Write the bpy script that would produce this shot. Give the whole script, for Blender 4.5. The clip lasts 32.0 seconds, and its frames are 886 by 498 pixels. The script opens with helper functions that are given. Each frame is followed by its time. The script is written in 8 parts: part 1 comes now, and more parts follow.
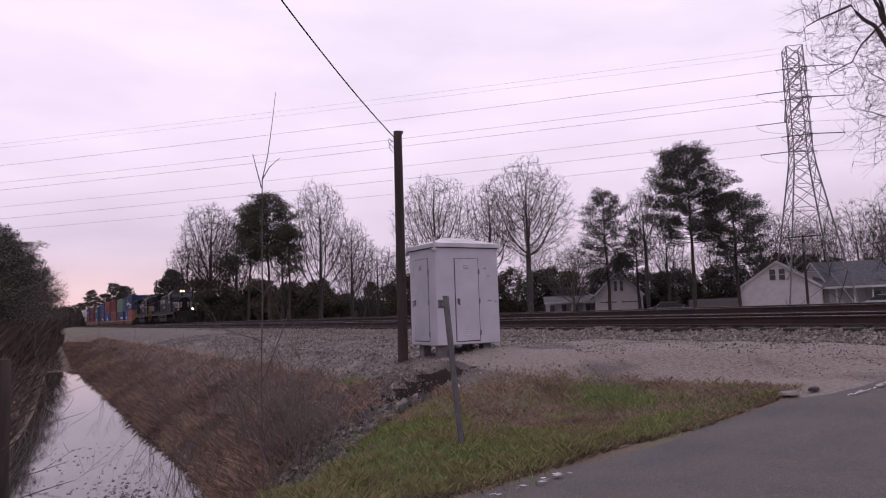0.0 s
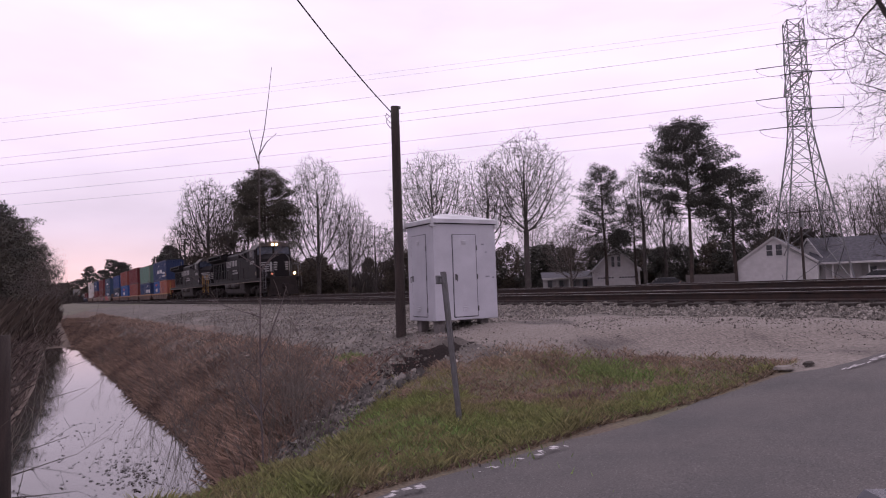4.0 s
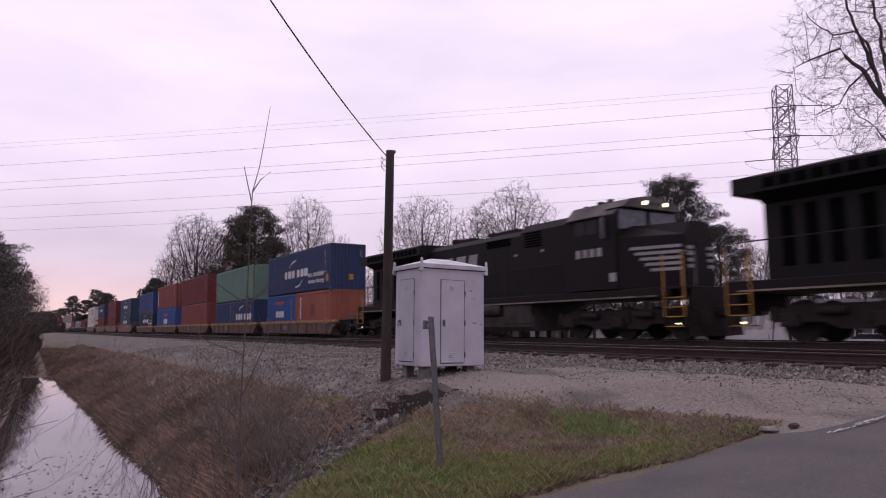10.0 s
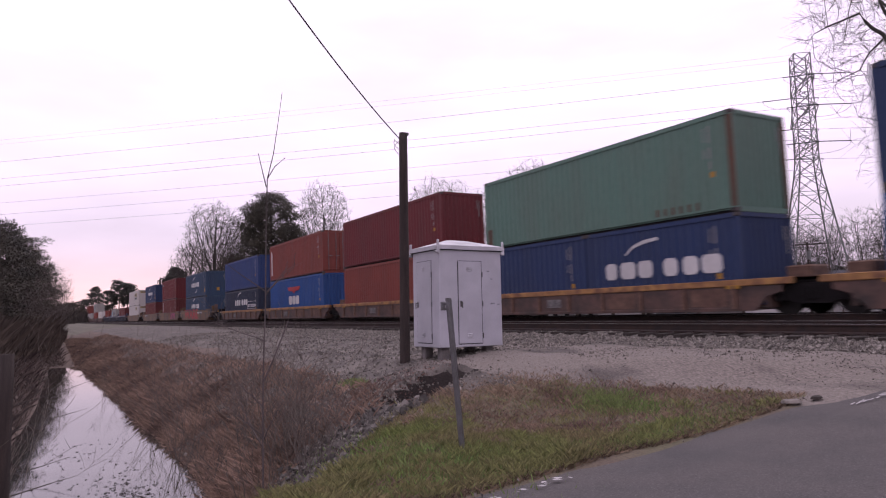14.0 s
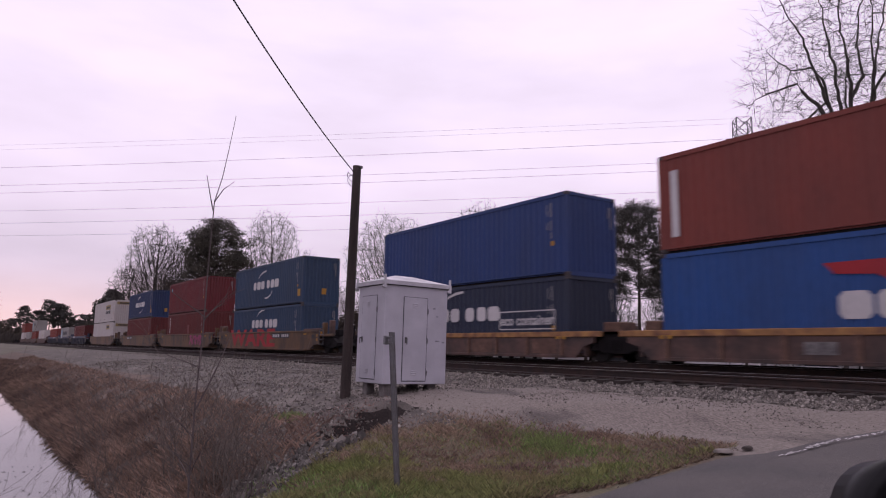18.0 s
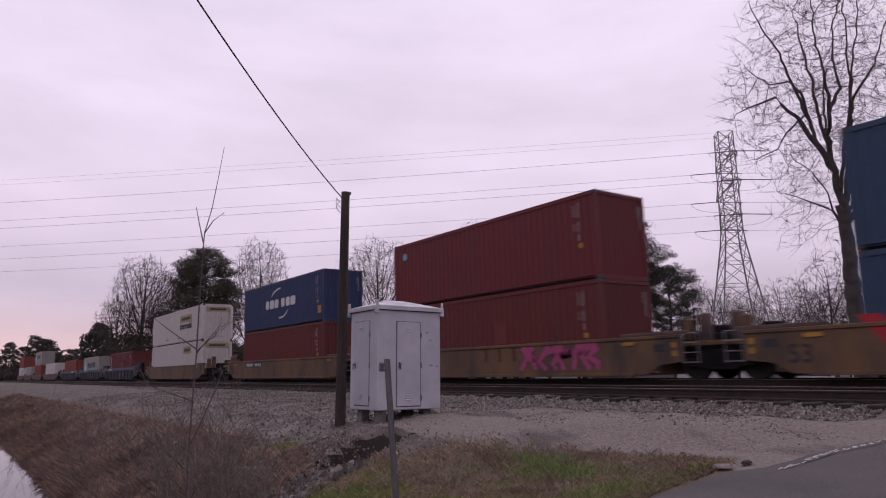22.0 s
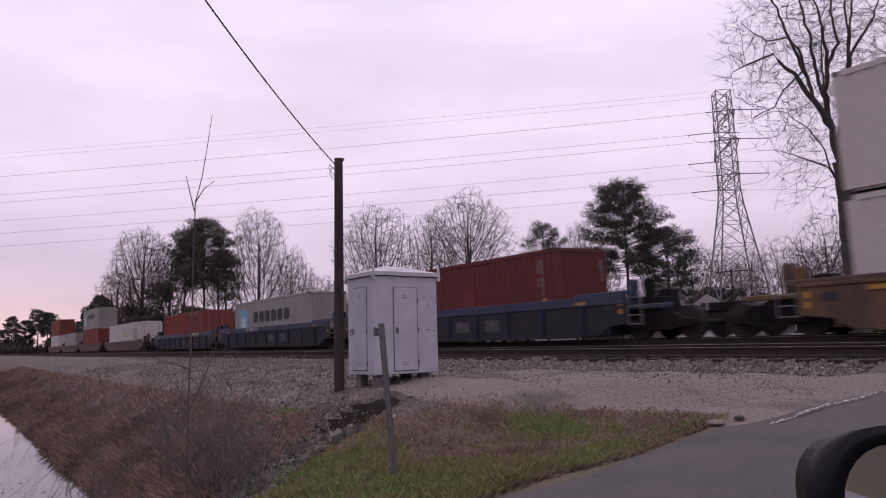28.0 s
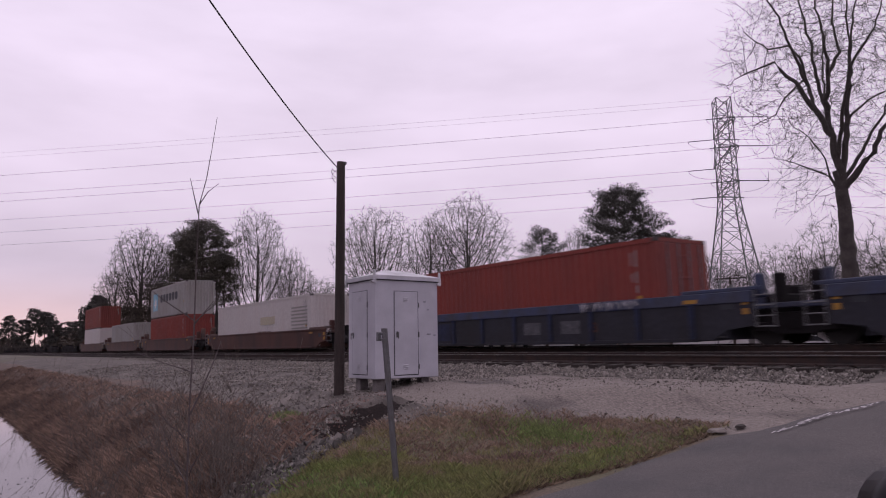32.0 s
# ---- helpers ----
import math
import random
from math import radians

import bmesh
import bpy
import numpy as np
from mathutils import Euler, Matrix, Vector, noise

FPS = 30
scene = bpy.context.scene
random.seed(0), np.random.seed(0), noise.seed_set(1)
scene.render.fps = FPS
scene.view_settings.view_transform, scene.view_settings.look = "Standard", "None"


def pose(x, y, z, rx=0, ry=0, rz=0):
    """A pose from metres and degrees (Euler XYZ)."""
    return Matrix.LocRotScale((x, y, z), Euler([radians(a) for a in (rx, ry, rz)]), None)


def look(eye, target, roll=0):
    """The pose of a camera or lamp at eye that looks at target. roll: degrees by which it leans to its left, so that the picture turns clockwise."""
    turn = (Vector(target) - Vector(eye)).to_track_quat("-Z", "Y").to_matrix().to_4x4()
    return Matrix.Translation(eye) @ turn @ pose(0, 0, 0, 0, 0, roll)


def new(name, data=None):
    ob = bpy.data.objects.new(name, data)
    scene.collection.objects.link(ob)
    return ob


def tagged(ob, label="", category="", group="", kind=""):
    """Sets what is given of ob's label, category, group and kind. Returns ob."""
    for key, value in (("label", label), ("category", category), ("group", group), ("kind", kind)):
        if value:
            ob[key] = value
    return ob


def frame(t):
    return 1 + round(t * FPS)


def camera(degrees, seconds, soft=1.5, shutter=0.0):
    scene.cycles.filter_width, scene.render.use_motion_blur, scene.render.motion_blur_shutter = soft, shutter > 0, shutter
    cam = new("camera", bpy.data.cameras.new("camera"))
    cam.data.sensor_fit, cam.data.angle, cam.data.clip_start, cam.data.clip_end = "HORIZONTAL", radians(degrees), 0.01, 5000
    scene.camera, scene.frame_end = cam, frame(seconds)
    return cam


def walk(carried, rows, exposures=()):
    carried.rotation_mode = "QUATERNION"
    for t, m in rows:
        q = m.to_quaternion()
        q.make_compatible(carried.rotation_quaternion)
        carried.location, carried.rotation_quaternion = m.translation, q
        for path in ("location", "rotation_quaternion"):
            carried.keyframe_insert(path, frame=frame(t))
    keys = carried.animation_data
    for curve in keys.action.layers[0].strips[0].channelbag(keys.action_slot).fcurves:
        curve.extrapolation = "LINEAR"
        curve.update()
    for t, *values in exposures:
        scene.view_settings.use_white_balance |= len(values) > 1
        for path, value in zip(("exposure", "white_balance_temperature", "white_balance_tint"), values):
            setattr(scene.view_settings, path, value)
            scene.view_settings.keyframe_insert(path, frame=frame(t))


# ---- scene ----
cam = camera(66.32, 32.0, soft=1.1, shutter=0.5)
PATH = [
    (0.0, pose(-0.0121194, -0.0552053, 1.42491, 95.40, 1.95, 59.12)),
    (0.5, pose(-0.0121194, -0.0552053, 1.42491, 95.99, 1.54, 58.90)),
    (1.0, pose(-0.0121194, -0.0552053, 1.42491, 95.97, 1.36, 58.69)),
    (1.5, pose(-0.0121194, -0.0552053, 1.42491, 95.72, 1.60, 58.57)),
    (2.0, pose(-0.0121194, -0.0552053, 1.42491, 95.22, 1.68, 58.42)),
    (2.5, pose(-0.0121194, -0.0552053, 1.42491, 94.48, 1.56, 58.32)),
    (3.0, pose(-0.0121194, -0.0552053, 1.42491, 93.86, 1.73, 58.44)),
    (3.5, pose(-0.0121194, -0.0552053, 1.42491, 93.57, 1.86, 58.73)),
    (5.5, pose(-0.0121194, -0.0552053, 1.42491, 92.85, 2.31, 59.12)),
    (6.0, pose(-0.0121194, -0.0552053, 1.42491, 92.74, 2.13, 59.23)),
    (6.5, pose(-0.0121194, -0.0552053, 1.42491, 92.60, 1.88, 59.34)),
    (7.0, pose(-0.0121194, -0.0552053, 1.42491, 92.51, 1.53, 59.14)),
    (7.5, pose(-0.0121194, -0.0552053, 1.42491, 94.73, 0.75, 58.81)),
    (8.0, pose(-0.0121194, -0.0552053, 1.42491, 96.11, 0.02, 58.39)),
    (8.5, pose(-0.0121194, -0.0552053, 1.42491, 96.82, -0.54, 58.00)),
    (9.0, pose(-0.0121194, -0.0552053, 1.42491, 97.25, -0.72, 57.80)),
    (9.5, pose(-0.0121194, -0.0552053, 1.42491, 97.32, -0.63, 57.76)),
    (10.0, pose(-0.0121194, -0.0552053, 1.42491, 97.15, -0.43, 57.82)),
    (10.5, pose(-0.0121194, -0.0552053, 1.42491, 96.86, -0.14, 58.06)),
    (11.0, pose(-0.0121194, -0.0552053, 1.42491, 96.61, 0.07, 58.29)),
    (11.5, pose(-0.0121194, -0.0552053, 1.42491, 96.26, 0.20, 58.53)),
    (12.0, pose(-0.0121194, -0.0552053, 1.42491, 95.89, 0.46, 58.68)),
    (12.5, pose(-0.0121194, -0.0552053, 1.42491, 95.54, 0.61, 58.81)),
    (13.0, pose(-0.0121194, -0.0552053, 1.42491, 95.20, 0.71, 58.97)),
    (13.5, pose(-0.0121194, -0.0552053, 1.42491, 95.16, 0.89, 59.20)),
    (14.0, pose(-0.0121194, -0.0552053, 1.42491, 95.59, 1.02, 59.34)),
    (14.5, pose(-0.0121194, -0.0552053, 1.42491, 96.22, 0.96, 59.35)),
    (16.5, pose(-0.0121194, -0.0552053, 1.42491, 98.63, -0.81, 56.61)),
    (17.0, pose(-0.0105748, -0.0423415, 1.40928, 98.74, -1.37, 55.93)),
    (17.5, pose(-0.00812499, -0.0292915, 1.39777, 98.77, -1.71, 55.28)),
    (18.0, pose(-0.0109004, -0.0269681, 1.39284, 98.83, -1.61, 54.73)),
    (18.5, pose(-0.0115993, -0.0262991, 1.39882, 98.85, -1.37, 54.37)),
    (19.0, pose(-0.0128792, -0.0285932, 1.40898, 99.05, -0.92, 54.03)),
    (19.5, pose(-0.0232678, -0.0446389, 1.41122, 99.56, -0.51, 53.84)),
    (20.0, pose(-0.0349298, -0.0674143, 1.42579, 100.01, 0.12, 53.81)),
    (20.5, pose(-0.0316271, -0.0653177, 1.42235, 100.47, 0.35, 53.94)),
    (21.0, pose(-0.0311289, -0.0644326, 1.41829, 100.70, 0.07, 53.88)),
    (21.5, pose(-0.0279902, -0.0617674, 1.41839, 100.75, 0.25, 54.07)),
    (22.0, pose(-0.0264267, -0.0596094, 1.41929, 100.67, 0.40, 54.12)),
    (22.5, pose(-0.0177092, -0.0451954, 1.41474, 100.49, 0.37, 54.24)),
    (23.0, pose(-0.00899543, -0.030514, 1.41201, 100.18, 0.53, 54.33)),
    (23.5, pose(-0.0136997, -0.0348256, 1.41152, 99.84, 0.59, 54.28)),
    (24.0, pose(-0.0161853, -0.0359982, 1.41027, 99.54, 0.59, 54.24)),
    (24.5, pose(-0.0147935, -0.0320711, 1.41105, 99.17, 0.67, 54.23)),
    (25.0, pose(-0.0113012, -0.0260316, 1.41272, 98.87, 0.92, 54.27)),
    (25.5, pose(-0.0150627, -0.0306864, 1.41781, 98.53, 1.07, 54.21)),
    (27.5, pose(-0.000178696, -0.000902623, 1.40207, 97.85, 1.44, 54.14)),
    (28.0, pose(0, 0, 1.4, 97.78, 1.56, 54.16)),
    (28.5, pose(-0.000342231, -0.000211756, 1.39961, 97.70, 1.65, 54.20)),
    (29.0, pose(0.00164654, 0.00188512, 1.40111, 97.67, 1.79, 54.29)),
    (29.5, pose(0.00415147, 0.004854, 1.39768, 97.87, 4.27, 54.70)),
    (30.0, pose(-0.00541654, -0.0100662, 1.39793, 98.17, 3.04, 54.55)),
    (30.5, pose(-0.0116513, -0.0203313, 1.40211, 98.47, 2.24, 54.33)),
    (31.0, pose(-0.0134854, -0.0271708, 1.41833, 98.56, 1.84, 54.20)),
    (31.5, pose(-0.0210266, -0.0369074, 1.41907, 98.38, 1.32, 54.09)),
    (32.0, pose(-0.0281893, -0.0449848, 1.41988, 98.09, 0.95, 53.97)),
]
EXPOSURES = [(0.0, -0.36), (3.0, -0.27), (6.0, -0.10), (7.2, -0.08), (9.0, -0.36), (11.0, -0.32), (12.0, -0.27), (13.0, -0.12), (14.5, -0.06), (17.0, -0.29), (19.0, -0.40), (22.0, -0.58), (23.5, -0.53), (25.0, -0.41), (28.0, -0.47), (30.5, -0.49), (32.0, -0.55)]
walk(cam, PATH, EXPOSURES)

# ---- light ----
world = bpy.data.worlds.new("overcast_dawn")
scene.world = world
world.use_nodes = True


def build_world():
    nt = world.node_tree
    nt.nodes.clear()
    N, L = nt.nodes.new, nt.links.new
    out, bg = N("ShaderNodeOutputWorld"), N("ShaderNodeBackground")
    sky = N("ShaderNodeTexSky")
    sky.sky_type, sky.sun_disc = "NISHITA", False
    sky.sun_elevation, sky.sun_rotation = radians(60), radians(-35)
    sky.air_density, sky.dust_density = 1.5, 3.0
    scale = N("ShaderNodeVectorMath")
    scale.operation = "SCALE"
    scale.inputs[3].default_value = 0.10
    L(sky.outputs[0], scale.inputs[0])
    co = N("ShaderNodeTexCoord")
    sep = N("ShaderNodeSeparateXYZ")
    L(co.outputs["Generated"], sep.inputs[0])
    # height ramp of the cloud deck: greyer low down, lavender white above
    ramp = N("ShaderNodeValToRGB")
    e = ramp.color_ramp.elements
    e[0].position, e[0].color = 0.0, (0.66, 0.545, 0.69, 1)
    e[1].position, e[1].color = 0.60, (0.99, 0.855, 1.07, 1)
    for pos, c in ((0.07, (0.69, 0.565, 0.71, 1)), (0.16, (0.80, 0.665, 0.835, 1)), (0.30, (0.92, 0.775, 0.97, 1))):
        k = e.new(pos)
        k.color = c
    L(sep.outputs["Z"], ramp.inputs[0])
    # the dawn glow low over the far end of the line
    dot = N("ShaderNodeVectorMath")
    dot.operation = "DOT_PRODUCT"
    dot.inputs[1].default_value = (-0.985, 0.02, 0.02)
    L(co.outputs["Generated"], dot.inputs[0])
    glow = N("ShaderNodeMapRange")
    glow.interpolation_type = "SMOOTHSTEP"
    glow.inputs[1].default_value, glow.inputs[2].default_value = 0.93, 1.0
    L(dot.outputs["Value"], glow.inputs[0])
    low = N("ShaderNodeMapRange")
    low.interpolation_type = "SMOOTHSTEP"
    low.inputs[1].default_value, low.inputs[2].default_value = 0.12, 0.0
    L(sep.outputs["Z"], low.inputs[0])
    gm = N("ShaderNodeMath")
    gm.operation = "MULTIPLY"
    L(glow.outputs[0], gm.inputs[0])
    L(low.outputs[0], gm.inputs[1])
    warm = N("ShaderNodeMix")
    warm.data_type = "RGBA"
    warm.inputs[7].default_value = (1.0, 0.66, 0.66, 1)
    L(gm.outputs[0], warm.inputs[0])
    L(ramp.outputs[0], warm.inputs[6])
    # soft cloud bands, flattened towards the horizon
    mp = N("ShaderNodeMapping")
    mp.inputs["Scale"].default_value = (1.6, 1.6, 6.0)
    L(co.outputs["Generated"], mp.inputs[0])
    nz = N("ShaderNodeTexNoise")
    nz.inputs["Scale"].default_value, nz.inputs["Detail"].default_value = 2.2, 5
    L(mp.outputs[0], nz.inputs["Vector"])
    mr = N("ShaderNodeMapRange")
    mr.inputs[1].default_value, mr.inputs[2].default_value = 0.3, 0.7
    mr.inputs[3].default_value, mr.inputs[4].default_value = 0.90, 1.08
    L(nz.outputs[0], mr.inputs[0])
    mul = N("ShaderNodeVectorMath")
    mul.operation = "SCALE"
    L(warm.outputs[2], mul.inputs[0])
    L(mr.outputs[0], mul.inputs[3])
    mix = N("ShaderNodeMix")
    mix.data_type = "RGBA"
    mix.inputs[0].default_value = 0.95
    L(scale.outputs[0], mix.inputs[6])
    L(mul.outputs[0], mix.inputs[7])
    L(mix.outputs[2], bg.inputs[0])
    bg.inputs[1].default_value = 1.38
    L(bg.outputs[0], out.inputs[0])


build_world()
sun = new("sun", bpy.data.lights.new("sun", "SUN"))
sun.data.energy, sun.data.angle, sun.data.color = 0.6, radians(40), (1.0, 0.9, 0.92)
sun.matrix_basis = look((0, 0, 60), (18, -26, 0))


# ---- materials ----
MATS = {}


def mat(name, base, rough=0.8, metal=0.0, var=0.25, scale=6.0, bump=0.2, second=None, amount=0.35, fine=60.0, island=0.0, emit=None, stretch=None, spec=0.5):
    """A procedural surface: base colour varied at two scales, a second colour for stains or wear, and fine relief."""
    if name in MATS:
        return MATS[name]
    m = bpy.data.materials.new(name)
    m.use_nodes = True
    nt = m.node_tree
    N, L = nt.nodes.new, nt.links.new
    b = nt.nodes["Principled BSDF"]
    b.inputs["Roughness"].default_value, b.inputs["Metallic"].default_value = rough, metal
    b.inputs["Specular IOR Level"].default_value = spec
    co = N("ShaderNodeTexCoord")
    mp = N("ShaderNodeMapping")
    mp.inputs["Scale"].default_value = stretch or (1, 1, 1)
    L(co.outputs["Object"], mp.inputs[0])
    big, small = N("ShaderNodeTexNoise"), N("ShaderNodeTexNoise")
    big.inputs["Scale"].default_value, big.inputs["Detail"].default_value = scale, 6
    small.inputs["Scale"].default_value, small.inputs["Detail"].default_value = fine, 3
    for n in (big, small):
        L(mp.outputs[0], n.inputs["Vector"])
    ramp = N("ShaderNodeValToRGB")
    e = ramp.color_ramp.elements
    second = second or tuple(c * 0.55 for c in base)
    e[0].position, e[1].position = 0.5 - amount * 0.45, 0.72 - amount * 0.1
    e[0].color, e[1].color = (*second, 1), (*base, 1)
    L(big.outputs[0], ramp.inputs[0])
    hsv = N("ShaderNodeHueSaturation")
    mr = N("ShaderNodeMapRange")
    mr.inputs[1].default_value, mr.inputs[2].default_value = 0.25, 0.75
    mr.inputs[3].default_value, mr.inputs[4].default_value = 1 - var, 1 + var
    L(small.outputs[0], mr.inputs[0])
    val = mr.outputs[0]
    if island:
        geo, mm, mr2 = N("ShaderNodeNewGeometry"), N("ShaderNodeMath"), N("ShaderNodeMapRange")
        mr2.inputs[3].default_value, mr2.inputs[4].default_value = 1 - island, 1 + island
        L(geo.outputs["Random Per Island"], mr2.inputs[0])
        mm.operation = "MULTIPLY"
        L(val, mm.inputs[0])
        L(mr2.outputs[0], mm.inputs[1])
        val = mm.outputs[0]
    L(val, hsv.inputs["Value"])
    L(ramp.outputs[0], hsv.inputs["Color"])
    L(hsv.outputs[0], b.inputs["Base Color"])
    if bump:
        bp = N("ShaderNodeBump")
        bp.inputs["Strength"].default_value, bp.inputs["Distance"].default_value = bump, 0.02
        L(small.outputs[0], bp.inputs["Height"])
        L(bp.outputs[0], b.inputs["Normal"])
    if emit:
        b.inputs["Emission Color"].default_value, b.inputs["Emission Strength"].default_value = (*emit[:3], 1), emit[3]
    MATS[name] = m
    return m




def asphalt_material():
    """Worn asphalt: dull patches, fine grain and pale stone flecks."""
    m = mat("worn_asphalt", (0.080, 0.070, 0.066), 0.9, var=0.5, scale=0.8, fine=70, second=(0.046, 0.043, 0.043), bump=0.45)
    nt = m.node_tree
    N, L = nt.nodes.new, nt.links.new
    b = nt.nodes["Principled BSDF"]
    old = b.inputs["Base Color"].links[0].from_socket
    co = N("ShaderNodeTexCoord")
    vor = N("ShaderNodeTexVoronoi")
    vor.inputs["Scale"].default_value = 52
    L(co.outputs["Object"], vor.inputs["Vector"])
    pick = N("ShaderNodeSeparateColor")
    L(vor.outputs["Color"], pick.inputs[0])
    few = N("ShaderNodeMath")
    few.operation, few.inputs[1].default_value = "GREATER_THAN", 0.74
    L(pick.outputs[0], few.inputs[0])
    near = N("ShaderNodeMath")
    near.operation, near.inputs[1].default_value = "LESS_THAN", 0.28
    L(vor.outputs["Distance"], near.inputs[0])
    both = N("ShaderNodeMath")
    both.operation = "MULTIPLY"
    L(few.outputs[0], both.inputs[0])
    L(near.outputs[0], both.inputs[1])
    half = N("ShaderNodeMath")
    half.operation, half.inputs[1].default_value = "MULTIPLY", 0.42
    L(both.outputs[0], half.inputs[0])
    mx = N("ShaderNodeMix")
    mx.data_type = "RGBA"
    mx.inputs[7].default_value = (0.22, 0.205, 0.20, 1)
    L(half.outputs[0], mx.inputs[0])
    L(old, mx.inputs[6])
    L(mx.outputs[2], b.inputs["Base Color"])
    return m


ASPHALT = asphalt_material()
LOT_STONE = mat("lot_stone", (0.16, 0.142, 0.126), 0.95, var=0.2, scale=9, second=(0.10, 0.088, 0.077), island=0.5, bump=0.1)
LOT = mat("packed_gravel", (0.158, 0.136, 0.119), 0.95, var=0.5, scale=0.75, fine=34, stretch=(0.55, 1.6, 1), amount=0.42, second=(0.06, 0.051, 0.046), bump=0.8)
for stop, at in zip(next(q for q in LOT.node_tree.nodes if q.type == "VALTORGB").color_ramp.elements, (0.31, 0.43)):
    stop.position = at
GRAVEL_SLOPE = mat("dirty_gravel", (0.135, 0.117, 0.102), 0.95, var=0.45, scale=1.3, fine=38, second=(0.05, 0.042, 0.036), bump=0.6)
BROWN = mat("dead_grass_soil", (0.125, 0.09, 0.070), 1.0, var=0.4, scale=1.5, fine=30, second=(0.075, 0.054, 0.043), bump=0.6)
GREEN = mat("grass_soil", (0.09, 0.083, 0.045), 1.0, var=0.45, amount=0.4, scale=1.1, fine=35, second=(0.10, 0.072, 0.055), bump=0.6)
FIELD = mat("far_field", (0.10, 0.095, 0.06), 1.0, var=0.3, scale=0.15, fine=8, second=(0.06, 0.05, 0.04), bump=0.2)
# dark soil blackened to hold the hollow's shadow; also colours the rotting leaves
MUD_AND_SHADE = mat("shaded_soil_and_rot", (0.018, 0.0145, 0.0135), 0.95, var=0.4, scale=3, fine=25, second=(0.024, 0.019, 0.018), bump=0.6, spec=0.1)
STONE = mat("ballast_stone", (0.21, 0.192, 0.169), 0.95, var=0.25, scale=9, fine=60, second=(0.10, 0.088, 0.077), island=0.55, bump=0.3)
STEEL_HEAD = mat("polished_rail_steel", (0.36, 0.345, 0.345), 0.4, 0.9, var=0.1, scale=3, bump=0.02)
RUST = mat("rail_rust", (0.036, 0.020, 0.015), 0.95, var=0.3, scale=5, second=(0.018, 0.013, 0.012), bump=0.3)
TIE = mat("creosote_timber", (0.034, 0.026, 0.021), 0.95, var=0.35, scale=4, second=(0.024, 0.019, 0.016), bump=0.4, stretch=(8, 1, 8))
SILVER = mat("silver_paint", (0.44, 0.435, 0.475), 0.55, 0.0, var=0.05, scale=2.2, second=(0.36, 0.355, 0.39), amount=0.5, bump=0.04)
SILVER_TOP = mat("pale_silver_paint", (0.56, 0.55, 0.585), 0.5, 0.0, var=0.06, scale=2, bump=0.03)
GAP = mat("dark_gap", (0.03, 0.03, 0.033), 0.9, var=0.1)
CONCRETE = mat("concrete", (0.17, 0.155, 0.15), 0.95, var=0.25, scale=5)
POLE_WOOD = mat("pole_timber", (0.05, 0.036, 0.032), 0.95, var=0.35, scale=3, second=(0.026, 0.02, 0.018), bump=0.5, stretch=(6, 6, 0.6))
GALV = mat("galvanised_steel", (0.16, 0.16, 0.17), 0.55, 0.5, var=0.15, scale=8, second=(0.12, 0.115, 0.115), bump=0.05)
WIRE = mat("black_cable", (0.03, 0.028, 0.03), 0.7, var=0.1, bump=0)
WIRE_FAR = mat("aluminium_conductor", (0.42, 0.38, 0.43), 0.6, 0.3, var=0.1, bump=0)
BARK = mat("grey_bark", (0.068, 0.058, 0.053), 1.0, var=0.35, scale=3, second=(0.040, 0.034, 0.032), bump=0.4)
PALE_BARK = mat("pale_twig_bark", (0.125, 0.105, 0.093), 1.0, var=0.3, scale=3, second=(0.08, 0.067, 0.059), bump=0.3)
BARK_PINE = mat("pine_bark", (0.06, 0.044, 0.038), 1.0, var=0.35, scale=3, bump=0.4)
NEEDLE = mat("pine_needles", (0.058, 0.055, 0.047), 0.9, var=0.3, scale=0.5, second=(0.036, 0.035, 0.031), island=0.25, bump=0)
LEAF_DARK = mat("evergreen_leaves", (0.062, 0.060, 0.050), 0.9, var=0.3, scale=0.5, second=(0.034, 0.034, 0.029), island=0.25, bump=0)
TWIG = mat("thin_twigs", (0.15, 0.125, 0.107), 1.0, var=0.2, bump=0)
DEAD = mat("dead_grass_blades", (0.27, 0.186, 0.140), 1.0, var=0.3, scale=0.7, amount=0.5, second=(0.088, 0.058, 0.047), island=0.5, bump=0)
BLADE = mat("grass_blades", (0.165, 0.195, 0.06), 0.9, var=0.3, scale=1.1, amount=0.5, second=(0.20, 0.155, 0.085), island=0.45, bump=0)
BLADE_BRIGHT = mat("fresh_grass_blades", (0.14, 0.24, 0.06), 0.9, var=0.3, scale=0.8, second=(0.155, 0.185, 0.065), island=0.4, bump=0)
WHITE_PAINT = mat("white_siding", (0.50, 0.48, 0.48), 0.7, var=0.06, scale=2, second=(0.42, 0.40, 0.40), bump=0.05)
ROOF = mat("grey_shingle", (0.075, 0.072, 0.085), 0.95, var=0.25, scale=3, bump=0.3)
GLASS_DARK = mat("dark_window_glass", (0.02, 0.022, 0.026), 0.12, var=0.05, bump=0)
OLIVE = mat("olive_evergreen_leaves", (0.078, 0.070, 0.052), 0.9, var=0.3, scale=0.5, second=(0.045, 0.042, 0.034), island=0.25, bump=0)
BRUSH_LEAF = mat("brown_thicket", (0.085, 0.068, 0.053), 1.0, var=0.3, scale=0.5, second=(0.045, 0.037, 0.029), island=0.25, bump=0)
ROAD_LINE = mat("worn_white_marking", (0.50, 0.48, 0.48), 0.8, var=0.2, scale=7, second=(0.14, 0.13, 0.13), amount=0.5, bump=0.2)


